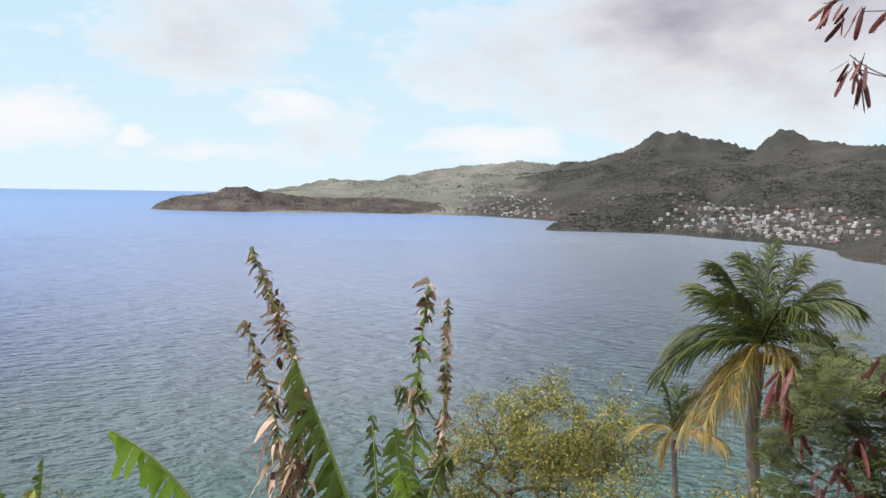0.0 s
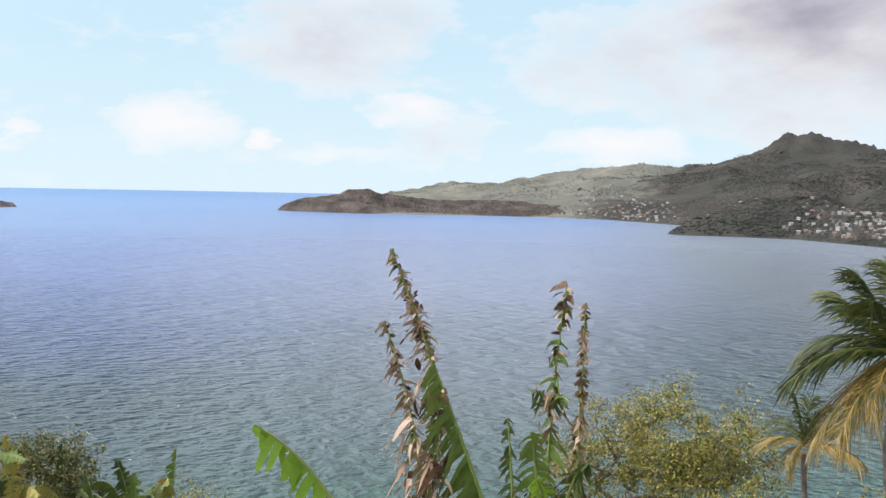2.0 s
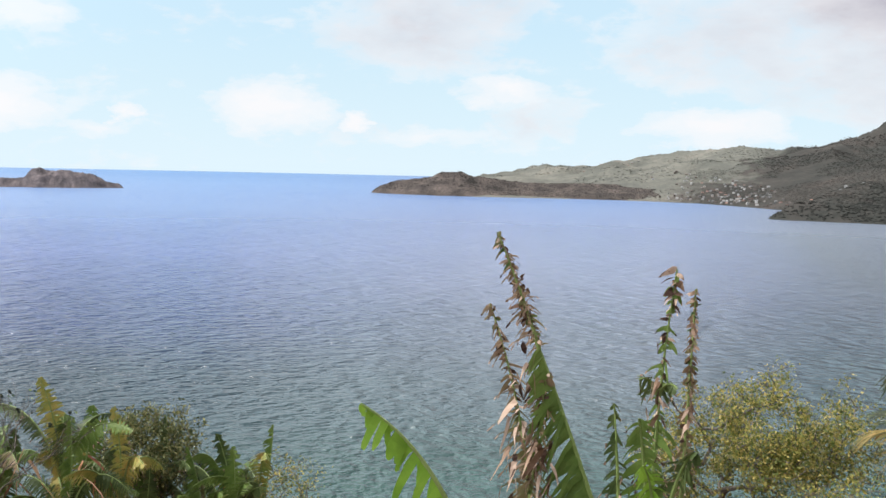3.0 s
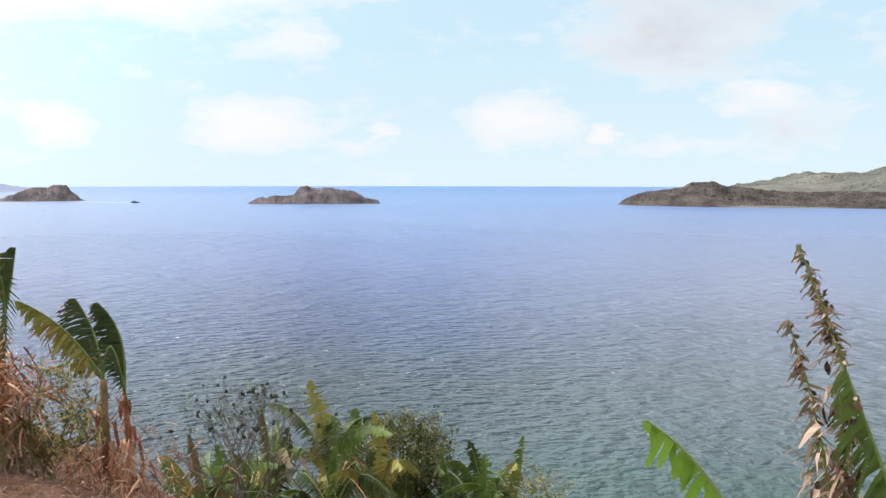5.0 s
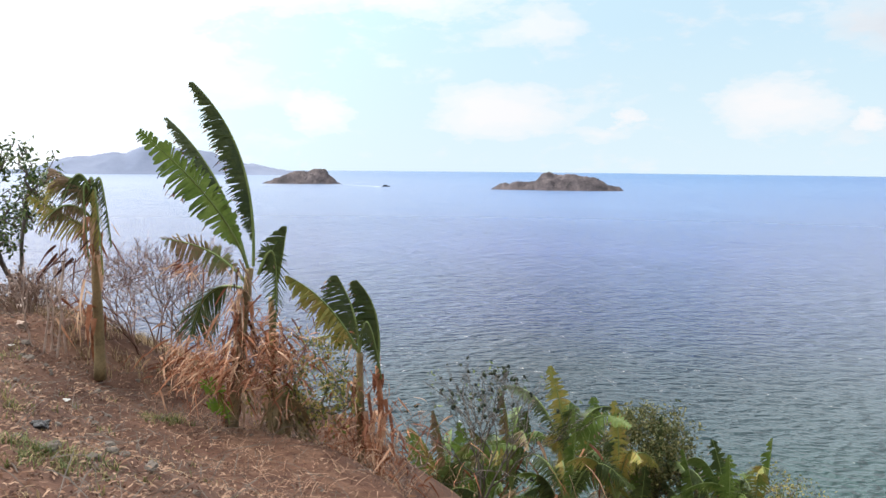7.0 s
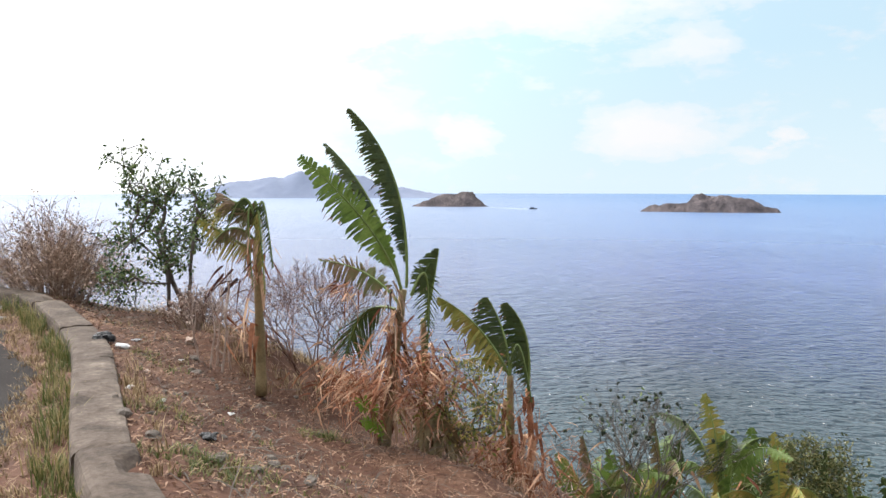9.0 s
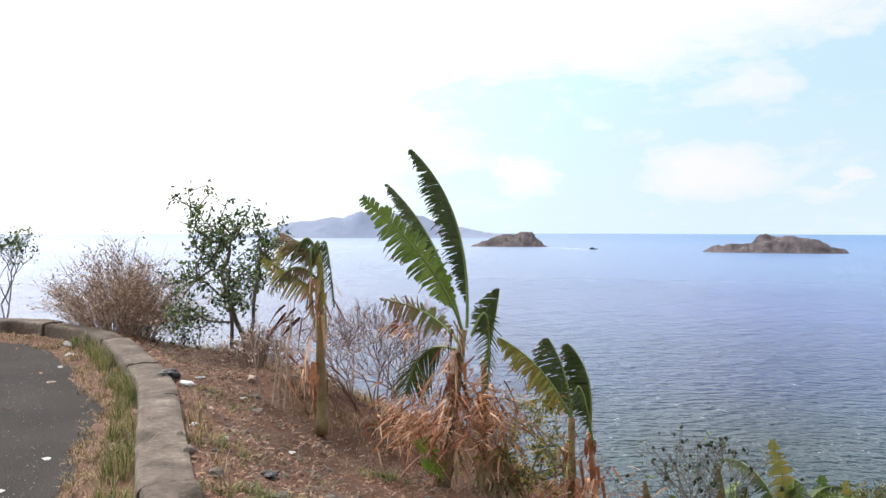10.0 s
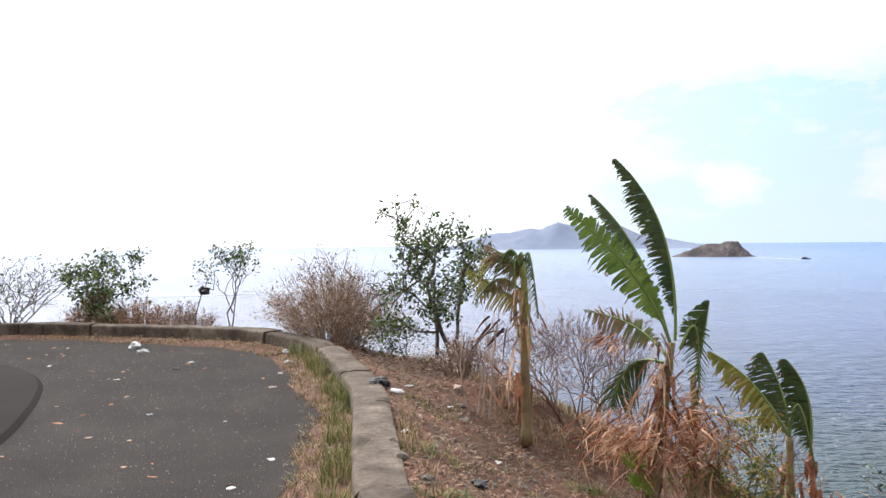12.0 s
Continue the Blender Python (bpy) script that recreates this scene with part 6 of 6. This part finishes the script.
    tagged(rows[0].make("distant_house_walls", MIXED_WALL), "walls of many small distant houses among trees", "houses", kind="stuff")
    tagged(rows[1].make("distant_house_roofs", MIXED_ROOF), "grey and rusty roofs of many distant houses", "houses", kind="stuff")
    for k in kinds:
        for o in (*k.children_recursive, k):
            bpy.data.objects.remove(o)
    return spots


def woods(name, height, area, count, size, material, label, avoid=(), low=3.0, seed=5, thin=-0.3, tall=0.4):
    """Tree crowns in their thousands over far slopes."""
    r = np.random.RandomState(seed)
    x, y = r.uniform(area[0], area[1], count * 4), r.uniform(area[2], area[3], count * 4)
    az = np.degrees(np.arctan2(-x, y))
    h = height(x, y)
    ok = (h > low) & (h < 132 + 60 * soft_noise(x / 60, y / 60, 3)) & (az < 60) & (az > -29) & (soft_noise(x / 90, y / 90, 3) > thin + 0.15 * r.rand(len(x)))
    if len(avoid):
        for qx, qy in avoid:
            ok &= (x - qx) ** 2 + (y - qy) ** 2 > 24
    x, y, h = x[ok][:count], y[ok][:count], h[ok][:count]
    g = (1 + 5 ** 0.5) / 2
    ico = np.array([(-1, g, 0), (1, g, 0), (-1, -g, 0), (1, -g, 0), (0, -1, g), (0, 1, g), (0, -1, -g), (0, 1, -g), (g, 0, -1), (g, 0, 1), (-g, 0, -1), (-g, 0, 1)]) / 1.9
    tri = np.array([(0, 11, 5), (0, 5, 1), (0, 1, 7), (0, 7, 10), (0, 10, 11), (1, 5, 9), (5, 11, 4), (11, 10, 2), (10, 7, 6), (7, 1, 8), (3, 9, 4), (3, 4, 2), (3, 2, 6), (3, 6, 8), (3, 8, 9),
                    (4, 9, 5), (2, 4, 11), (6, 2, 10), (8, 6, 7), (9, 8, 1)])
    n = len(x)
    rad = size[0] + (size[1] - size[0]) * r.rand(n) ** 1.6
    v = ico[None] * (0.75 + 0.5 * r.rand(n, 12, 1)) * rad[:, None, None] * np.array([1, 1, tall])
    v += np.stack([x, y, SEA_Z + h - rad * 0.1], 1)[:, None]
    f = (tri[None] + 12 * np.arange(n)[:, None, None]).reshape(-1, 3)
    me = bpy.data.meshes.new(name)
    me.vertices.add(n * 12)
    me.vertices.foreach_set("co", v.ravel())
    me.loops.add(n * 60)
    me.loops.foreach_set("vertex_index", f.ravel())
    me.polygons.add(n * 20)
    me.polygons.foreach_set("loop_start", np.arange(0, n * 60, 3))
    me.polygons.foreach_set("use_smooth", np.ones(n * 20, bool))
    me.update(calc_edges=True)
    me.materials.append(material)
    return tagged(new(name, me), label, "trees", kind="stuff")


STANCE[0] = 0.0
homes = town()
woods("mountain_woods", coast_height, (60, 1300, 600, 2500), 60000, (1.5, 3.1), COAST, "dark dry woods over the mountain slopes", homes, 1.6, 5)
woods("town_trees", coast_height, (230, 620, 880, 1640), 6500, (1.8, 3.6), COAST, "dark trees between the houses of the town", homes, 2.0, 15, -0.6, 0.6)
woods("shore_woods", coast_height, (300, 700, 700, 1180), 7000, (1.2, 2.6), COAST, "dark trees along the near shore of the bay", homes, 0.4, 16, -0.9, 0.6)
woods("hill_woods", coast_height, (-500, 300, 1700, 2950), 5000, (2.0, 4.0), COAST, "scattered trees over the pale hills", homes, 1.8, 6, -0.1)
woods("headland_scrub", headland_height, (-700, 200, 1850, 2200), 8000, (1.0, 2.3), HEAD_CROWN, "low brown scrub over the headland", homes, 1.5, 7, -0.8)
woods("island_scrub", lambda x, y: island_height(ISLE_A, 1.2, 4)(x, y), bounds(ISLE_A, 60), 900, (0.7, 1.5), SCRUB_CROWN, "low dry scrub over the rocky island", (), 3, 8, -0.8)
woods("island_scrub", lambda x, y: island_height(ISLE_B, 1.2, 4)(x, y), bounds(ISLE_B, 60), 700, (0.8, 1.6), SCRUB_CROWN, "low dry scrub over the humped island", (), 3, 9, -0.8)


def boat():
    p = at(46.35, 0, 2113)
    ob = thing("boat", (p.x, p.y, SEA_Z), "small dark motor boat with a cabin under way", "boat", turn=47)
    white, dark = WALLS[0], surface("dark_hull_paint", [(0.05, 0.05, 0.055), (0.09, 0.09, 0.1)], 1, rough=0.5)
    m = ob.matrix_world
    s = Shape()
    outline = [(-9, -2.2), (3, -2.6), (7, -1.6), (10, 0), (7, 1.6), (3, 2.6), (-9, 2.2)]
    k = len(outline)
    s.add([m @ Vector((x * 0.92, y * 0.8, -0.3)) for x, y in outline] + [m @ Vector((x, y, 1.7 + max(0, x) * 0.08)) for x, y in outline],
          [tuple(range(k))[::-1], tuple(range(k, 2 * k))] + [(i, (i + 1) % k, k + (i + 1) % k, k + i) for i in range(k)])
    s.make("hull", dark, ob)
    for nm, (a, b, c, e), z0, z1, mat in (("cabin", (-6, 3, -1.8, 1.8), 1.7, 4.2, dark), ("cabin_roof", (-6.5, 3.5, -2, 2), 4.2, 4.5, white)):
        s = Shape()
        box(s, a, b, c, e, z0, z1)
        s.v = [tuple(m @ Vector(q)) for q in s.v]
        s.make(nm, mat, ob)
    # its wake
    foam = surface("white_foam", [(0.6, 0.65, 0.7), (0.85, 0.88, 0.9)], 0.05, rough=0.8)
    a, b = at(46.6, 0, 2110), at(49.0, 0, 2250)
    side = Vector((a.y - b.y, b.x - a.x, 0)).normalized()
    s = Shape()
    n = 30
    pts = [a.lerp(b, i / n) for i in range(n + 1)]
    s.ribbon([Vector((q.x, q.y, SEA_Z + 0.08)) for q in pts], [side] * (n + 1), [(7 + 9 * abs(math.sin(i * 1.3))) * (1 - 0.5 * i / n) for i in range(n + 1)])
    tagged(s.make("wake_foam", foam), "thin white wake behind the boat", "foam", kind="stuff")


boat()

# ---- the ground's dressing: litter of leaves, grass, stones and rubbish ----
STANCE[0] = 67.6


def slope_points(r, n, s0, s1, x0=-13.5, x1=0.5, edge=1.0):
    """Places past the wall between s0 and s1 metres, with the ground's height there."""
    x, y = r.uniform(x0, x1, n * 12), r.uniform(-4.0, 9.0, n * 12)
    s = beyond_wall(x, y)
    ok = (s > s0) & (s < s1) & (r.rand(len(x)) < np.clip(1.15 - edge * (s - s0) / max(s1 - s0, 1e-3), 0.1, 1))
    x, y = x[ok][:n], y[ok][:n]
    return np.stack([x, y, ground_height(x, y)], 1)


def strewn(name, r, places, length, width, lift, material, label, category):
    """Curled strips that lie about on the ground."""
    rng = random.Random(int(r.randint(1 << 30)))
    s = Shape()
    for p in places:
        p = Vector(p)
        a = rng.uniform(0, 6.28)
        way = Vector((math.cos(a), math.sin(a), rng.uniform(-0.15, 0.25)))
        side = Vector((-math.sin(a), math.cos(a), rng.uniform(-0.6, 0.6))).normalized()
        L, w = length * rng.uniform(0.35, 1.3), width * rng.uniform(0.4, 1.3)
        up = Vector((0, 0, 1)) * lift * rng.uniform(0.2, 1.5)
        s.ribbon([p + Vector((0, 0, 0.006)), p + way * L * 0.4 + up, p + way * L * 0.75 + up * rng.uniform(0.3, 1.2), p + way * L + Vector((0, 0, 0.008))], [side] * 4, [w * 0.5, w, w * 0.9, w * 0.25])
    return tagged(s.make(name, material), label, category, kind="stuff")


def tufts(name, places, blades, height, lean, material, label):
    rng = random.Random(95)
    s = Shape()
    for p in places:
        p = Vector(p)
        big = rng.uniform(0.5, 1.3)
        for _ in range(blades):
            q = p + Vector((rng.gauss(0, 0.03), rng.gauss(0, 0.03), -0.01))
            a = rng.uniform(0, 6.28)
            out = Vector((math.cos(a), math.sin(a), 0)) * lean * rng.uniform(0.2, 1.2)
            h = height * big * rng.uniform(0.5, 1.2)
            side = Vector((-math.sin(a), math.cos(a), 0))
            s.ribbon([q, q + out * h * 0.35 + Vector((0, 0, h * 0.6)), q + out * h + Vector((0, 0, h * rng.uniform(0.75, 1.0)))], [side] * 3, [0.008, 0.006, 0.0015])
    return tagged(s.make(name, material), label, "grass", kind="stuff")


def ground_cover():
    r = np.random.RandomState(91)
    strewn("leaf_litter", r, slope_points(r, 22000, 0.1, 3.9), 0.052, 0.013, 0.014, LITTER, "dry brown leaves strewn over the soil", "leaf litter")
    strewn("leaf_litter", r, slope_points(r, 500, 0.15, 3.4), 0.16, 0.004, 0.03, STRAW, "pale straw and leaf strips strewn over the soil", "leaf litter")
    near = slope_points(r, 2200, 1.9, 4.4, -9.0, -2.5, 0.0)
    strewn("dead_leaf_heap", r, near, 0.3, 0.006, 0.05, LITTER, "heaped dead banana leaves under the plants", "leaf litter")
    strewn("twig_litter", r, slope_points(r, 2400, 0.3, 3.8), 0.36, 0.006, 0.035, BARK, "thin dead twigs lying on the slope", "twigs")
    tufts("dry_grass", slope_points(r, 420, 1.4, 3.6, -13.5, -8.5, -0.6), 9, 0.15, 0.8, STRAW, "dry straw-coloured grass along the slope's edge")
    tufts("weeds", slope_points(r, 120, 0.3, 2.6), 10, 0.05, 1.2, GRASS, "low green weeds in the soil")
    tufts("verge_grass", slope_points(r, 900, -0.34, -0.15, -12.5, -1.5, 0.0), 16, 0.19, 0.6, GRASS, "green and straw-coloured grass along the foot of the wall")
    tufts("verge_grass", slope_points(r, 2600, -0.6, -0.2, -16.5, -1.5, 0.3), 9, 0.055, 1.1, STRAW, "short dry grass on the road's verge")
    tufts("verge_grass", slope_points(r, 120, 0.12, 0.3, -7.2, -2.0, 0.0), 14, 0.13, 0.6, STRAW, "dry grass behind the wall")
    strewn("verge_litter", r, slope_points(r, 2600, -0.75, -0.22, -14, -1.0, 0.0), 0.07, 0.009, 0.01, LITTER, "dry leaf scraps on the road's verge", "leaf litter")
    # the same ground goes on behind the viewer
    strewn("leaf_litter", r, slope_points(r, 5000, 0.1, 3.9, 0.5, 11.0), 0.085, 0.011, 0.02, LITTER, "dry brown leaves strewn over the soil", "leaf litter")
    tufts("verge_grass", slope_points(r, 260, -0.34, -0.15, -1.5, 11.0, 0.0), 16, 0.17, 0.6, GRASS, "green and straw-coloured grass along the foot of the wall")
    # chips and dust on the asphalt
    x, y = r.uniform(-16, 6, 40000), r.uniform(-6, 3, 40000)
    ok = (beyond_wall(x, y) < -0.75)
    pts = np.stack([x[ok], y[ok], np.full(ok.sum(), 0.002)], 1)[:17400]
    strewn("road_chips", r, pts[:17000], 0.012, 0.006, 0.003, surface("pale_grit", [(0.14, 0.13, 0.12), (0.36, 0.34, 0.32)], 8, island=0.6), "small pale chips scattered over the asphalt", "grit")
    strewn("road_leaves", r, pts[17000:], 0.07, 0.02, 0.012, DRY, "few dry leaf scraps on the asphalt", "leaf litter")


def stones():
    rng = random.Random(92)
    r = np.random.RandomState(92)
    rock = surface("grey_brown_stone", [(0.07, 0.055, 0.045), (0.15, 0.125, 0.105), (0.25, 0.22, 0.19)], 5, fine=40, bump=0.7, depth=0.01)
    lumps = []
    for k in range(5):
        bm = bmesh.new()
        bmesh.ops.create_icosphere(bm, subdivisions=2, radius=1.0)
        for v in bm.verts:
            v.co *= 0.75 + 0.5 * (noise.noise(v.co * 1.3 + Vector((k * 7, 0, 0))) + 0.5)
            v.co.z *= 0.6
        me = bpy.data.meshes.new("stone")
        bm.to_mesh(me)
        bm.free()
        me.materials.append(rock)
        lumps.append(me)
    for p in slope_points(r, 90, 0.2, 2.8, -12.5, -2.0, 0.3):
        ob = new("stone", rng.choice(lumps))
        k = rng.uniform(0.015, 0.05)
        ob.matrix_world = Matrix.Translation(Vector(p) + Vector((0, 0, k * 0.2))) @ pose(0, 0, 0, rng.uniform(-20, 20), rng.uniform(-20, 20), rng.uniform(0, 360)) @ Matrix.Diagonal((k, k, k, 1))
        tagged(ob, "rough grey-brown stone lying on the slope", "stone", "stones on the slope")
    for az, el, d, k in [(70.9, -12.4, 6.2, 0.05), (70.3, -13.4, 5.8, 0.06), (71.0, -10.9, 7.0, 0.045)]:
        p = at(az, 0, d)
        ob = new("stone", rng.choice(lumps))
        ob.matrix_world = Matrix.Translation((p.x, p.y, max(ground_at(p.x, p.y), 0.2) + k * 0.25)) @ pose(0, 0, 0, 10, -15, rng.uniform(0, 360)) @ Matrix.Diagonal((k, k * 0.8, k, 1))
        tagged(ob, "broken lump of concrete beside the wall", "rubble", "broken lumps by the wall")


WHITE_PLASTIC = surface("white_plastic", [(0.5, 0.5, 0.5), (0.75, 0.75, 0.76)], 6, rough=0.4, bump=0.2, through_light=0.15)
BLACK_PLASTIC = surface("black_plastic", [(0.006, 0.006, 0.007), (0.025, 0.025, 0.028)], 8, rough=0.35, bump=0.4)
CARD = surface("faded_card", [(0.3, 0.2, 0.15), (0.55, 0.45, 0.38)], 7, rough=0.9)
PAPER = surface("dirty_white_paper", [(0.42, 0.41, 0.39), (0.68, 0.67, 0.65)], 7, rough=0.9)


def resting(az, el, guess):
    """The spot on road or slope that is met along a bearing."""
    a, b = at(az, el, 2.0), at(az, el, 22.0)
    k = np.linspace(0, 1, 400)
    x, y, z = (a[i] + (b[i] - a[i]) * k for i in range(3))
    floor = np.where(beyond_wall(x, y) < 0, np.maximum(ground_height(x, y), 0.0), ground_height(x, y))
    hit = np.nonzero(z <= floor)[0]
    if not len(hit):
        return at(az, el, guess)
    i = hit[0]
    return Vector((x[i], y[i], floor[i]))


def crumple(seed, p, size, flat, material, name, label, category):
    """A crumpled sheet: an uneven, creased lump."""
    bm = bmesh.new()
    bmesh.ops.create_icosphere(bm, subdivisions=3, radius=1.0)
    rng = random.Random(seed)
    off = Vector((rng.uniform(0, 50), 0, 0))
    sx, sy = rng.uniform(0.7, 1.3), rng.uniform(0.6, 1.0)
    for v in bm.verts:
        n1 = noise.noise(v.co * 1.2 + off)
        n2 = abs(noise.noise(v.co * 3.1 + off))
        v.co *= 0.75 + 0.5 * n1 - 0.55 * n2
        v.co = Vector((v.co.x * sx, v.co.y * sy, max(v.co.z, -0.5) * flat))
    me = bpy.data.meshes.new(name)
    bm.to_mesh(me)
    bm.free()
    me.materials.append(material)
    ob = new(name, me)
    ob.matrix_world = Matrix.Translation(Vector(p) + Vector((0, 0, size * flat * 0.42))) @ pose(0, 0, 0, 0, 0, rng.uniform(0, 360)) @ Matrix.Diagonal((size, size, size, 1))
    return tagged(ob, label, category)


def bottle(p, turn, label):
    ob = thing("bottle", p + Vector((0, 0, 0.028)), label, "bottle", turn=turn)
    m = ob.matrix_world
    s = Shape()
    s.tube([m @ Vector((x, 0, 0)) for x in (-0.07, -0.066, -0.01, 0.04, 0.062, 0.078)], [0.022, 0.027, 0.026, 0.027, 0.014, 0.011], 12)
    s.make("bottle_body", WHITE_PLASTIC, ob)
    s = Shape()
    s.tube([m @ Vector((x, 0, 0)) for x in (0.078, 0.092)], [0.013, 0.013], 10)
    s.make("bottle_cap", CARD, ob)


def rubbish():
    for k, (az, el, size, flat, mat, name, label, cat) in enumerate([
            (86.0, -6.45, 0.16, 0.6, WHITE_PLASTIC, "plastic_bag", "crumpled white plastic bag on the verge", "plastic bag"),
            (85.5, -6.7, 0.13, 0.35, WHITE_PLASTIC, "plastic_bag", "flattened white plastic bag on the verge", "plastic bag"),
            (77.2, -7.1, 0.07, 0.7, WHITE_PLASTIC, "plastic_bag", "small white plastic bag on the verge", "plastic bag"),
            (77.1, -7.7, 0.06, 0.6, PAPER, "paper_scrap", "crumpled white paper on the verge", "litter"),
            (77.7, -7.15, 0.05, 0.4, BLACK_PLASTIC, "plastic_scrap", "scrap of black plastic on the verge", "litter"),
            (77.6, -8.3, 0.05, 0.3, PAPER, "paper_scrap", "dirty white paper scrap on the verge", "litter"),
            (75.5, -8.1, 0.05, 0.3, PAPER, "paper_scrap", "white paper scrap by the wall", "litter"),
            (71.6, -9.3, 0.11, 0.7, BLACK_PLASTIC, "plastic_bag", "crumpled black plastic bag on the slope", "plastic bag"),
            (69.8, -9.3, 0.06, 0.35, WHITE_PLASTIC, "plastic_scrap", "torn white plastic on the slope", "litter"),
            (65.5, -15.3, 0.1, 0.5, BLACK_PLASTIC, "plastic_bag", "black plastic bag lying on the slope", "plastic bag"),
            (70.0, -12.0, 0.05, 0.3, PAPER, "paper_scrap", "dirty white paper scrap on the slope", "litter"),
            (69.2, -11.1, 0.05, 0.3, CARD, "card_scrap", "faded piece of card on the slope", "litter"),
            (66.8, -9.6, 0.07, 0.8, CARD, "card_scrap", "crumpled reddish card on the slope", "litter"),
            (68.2, -12.9, 0.05, 0.3, PAPER, "paper_scrap", "dirty white paper scrap on the slope", "litter"),
            (71.2, -13.9, 0.06, 0.25, PAPER, "paper_scrap", "flat pale paper on the slope by the wall", "litter"),
            (67.3, -10.6, 0.04, 0.3, PAPER, "paper_scrap", "small white paper scrap on the slope", "litter"),
            (64.4, -13.9, 0.05, 0.3, PAPER, "paper_scrap", "small white paper scrap on the slope", "litter")]):
        crumple(200 + k, resting(az, el, 8), size, flat, mat, name, label, cat)
    bottle(resting(70.5, -9.8, 8), 30, "white plastic bottle lying on the slope")
    for k, (az, el, size, mat) in enumerate([(88.6, -11.4, 0.06, CARD), (78.2, -13.4, 0.045, PAPER), (80.6, -14.8, 0.05, PAPER), (90.6, -7.2, 0.06, PAPER), (82.8, -7.4, 0.06, PAPER), (78.1, -9.1, 0.06, CARD), (87.0, -8.2, 0.05, PAPER),
                                             (83.7, -7.8, 0.08, BLACK_PLASTIC), (85.2, -10.3, 0.035, PAPER), (80.9, -11.0, 0.03, PAPER)]):
        crumple(300 + k, resting(az, el, 8), size, 0.16, mat, "road_scrap", "flattened scrap of rubbish lying on the asphalt", "litter")
    # a black bag caught in the sapling
    crumple(400, at(82.0, -3.4, 15.65), 0.14, 0.8, BLACK_PLASTIC, "plastic_bag", "black plastic bag caught in a bare sapling", "plastic bag")


def road_patch():
    """A rounded apron of newer, browner asphalt laid over the old surface."""
    edge = [tuple(at(az, 0, 1.6 / math.tan(radians(-el))))[:2] for az, el in [(99, -17), (95, -12.6), (93.2, -11.4), (92.0, -10.3), (91.0, -8.9), (90.9, -8.1), (91.5, -7.5), (93.1, -6.95), (97, -6.7), (105, -6.9)]]
    edge = smooth_line(edge, 3)
    c = (-12.0, -4.6)
    verts, faces = [], []
    n = len(edge)
    for (x, y) in edge:
        verts += [(x, y, 0.003), (x + (c[0] - x) * 0.012, y + (c[1] - y) * 0.012, 0.035)]
    verts.append((c[0], c[1], 0.04))
    for i in range(n - 1):
        faces += [(2 * i, 2 * i + 2, 2 * i + 3, 2 * i + 1), (2 * i + 1, 2 * i + 3, 2 * n)]
    ob = mesh_object("road_patch", verts, faces, NEW_ASPHALT)
    tagged(ob, "newer brown asphalt apron with a rounded edge", "road", kind="structure")


def weed_patches():
    """Low green weeds that grow in patches on the bare soil."""
    r = np.random.RandomState(97)
    pts = []
    for az, el, n, wide in [(66.2, -16.6, 36, 0.16), (63.4, -17.4, 30, 0.16), (59.0, -15.4, 36, 0.12), (68.6, -13.2, 24, 0.14), (69.6, -10.2, 16, 0.14)]:
        c = resting(az, el, 6)
        x, y = c.x + r.randn(n) * wide, c.y + r.randn(n) * wide
        ok = beyond_wall(x, y) > 0.15
        pts += np.stack([x, y, ground_height(x, y)], 1)[ok].tolist()
    tufts("weeds", pts, 12, 0.055, 1.5, GRASS, "patches of low green weeds on the soil")


ground_cover()
weed_patches()
stones()
rubbish()
road_patch()
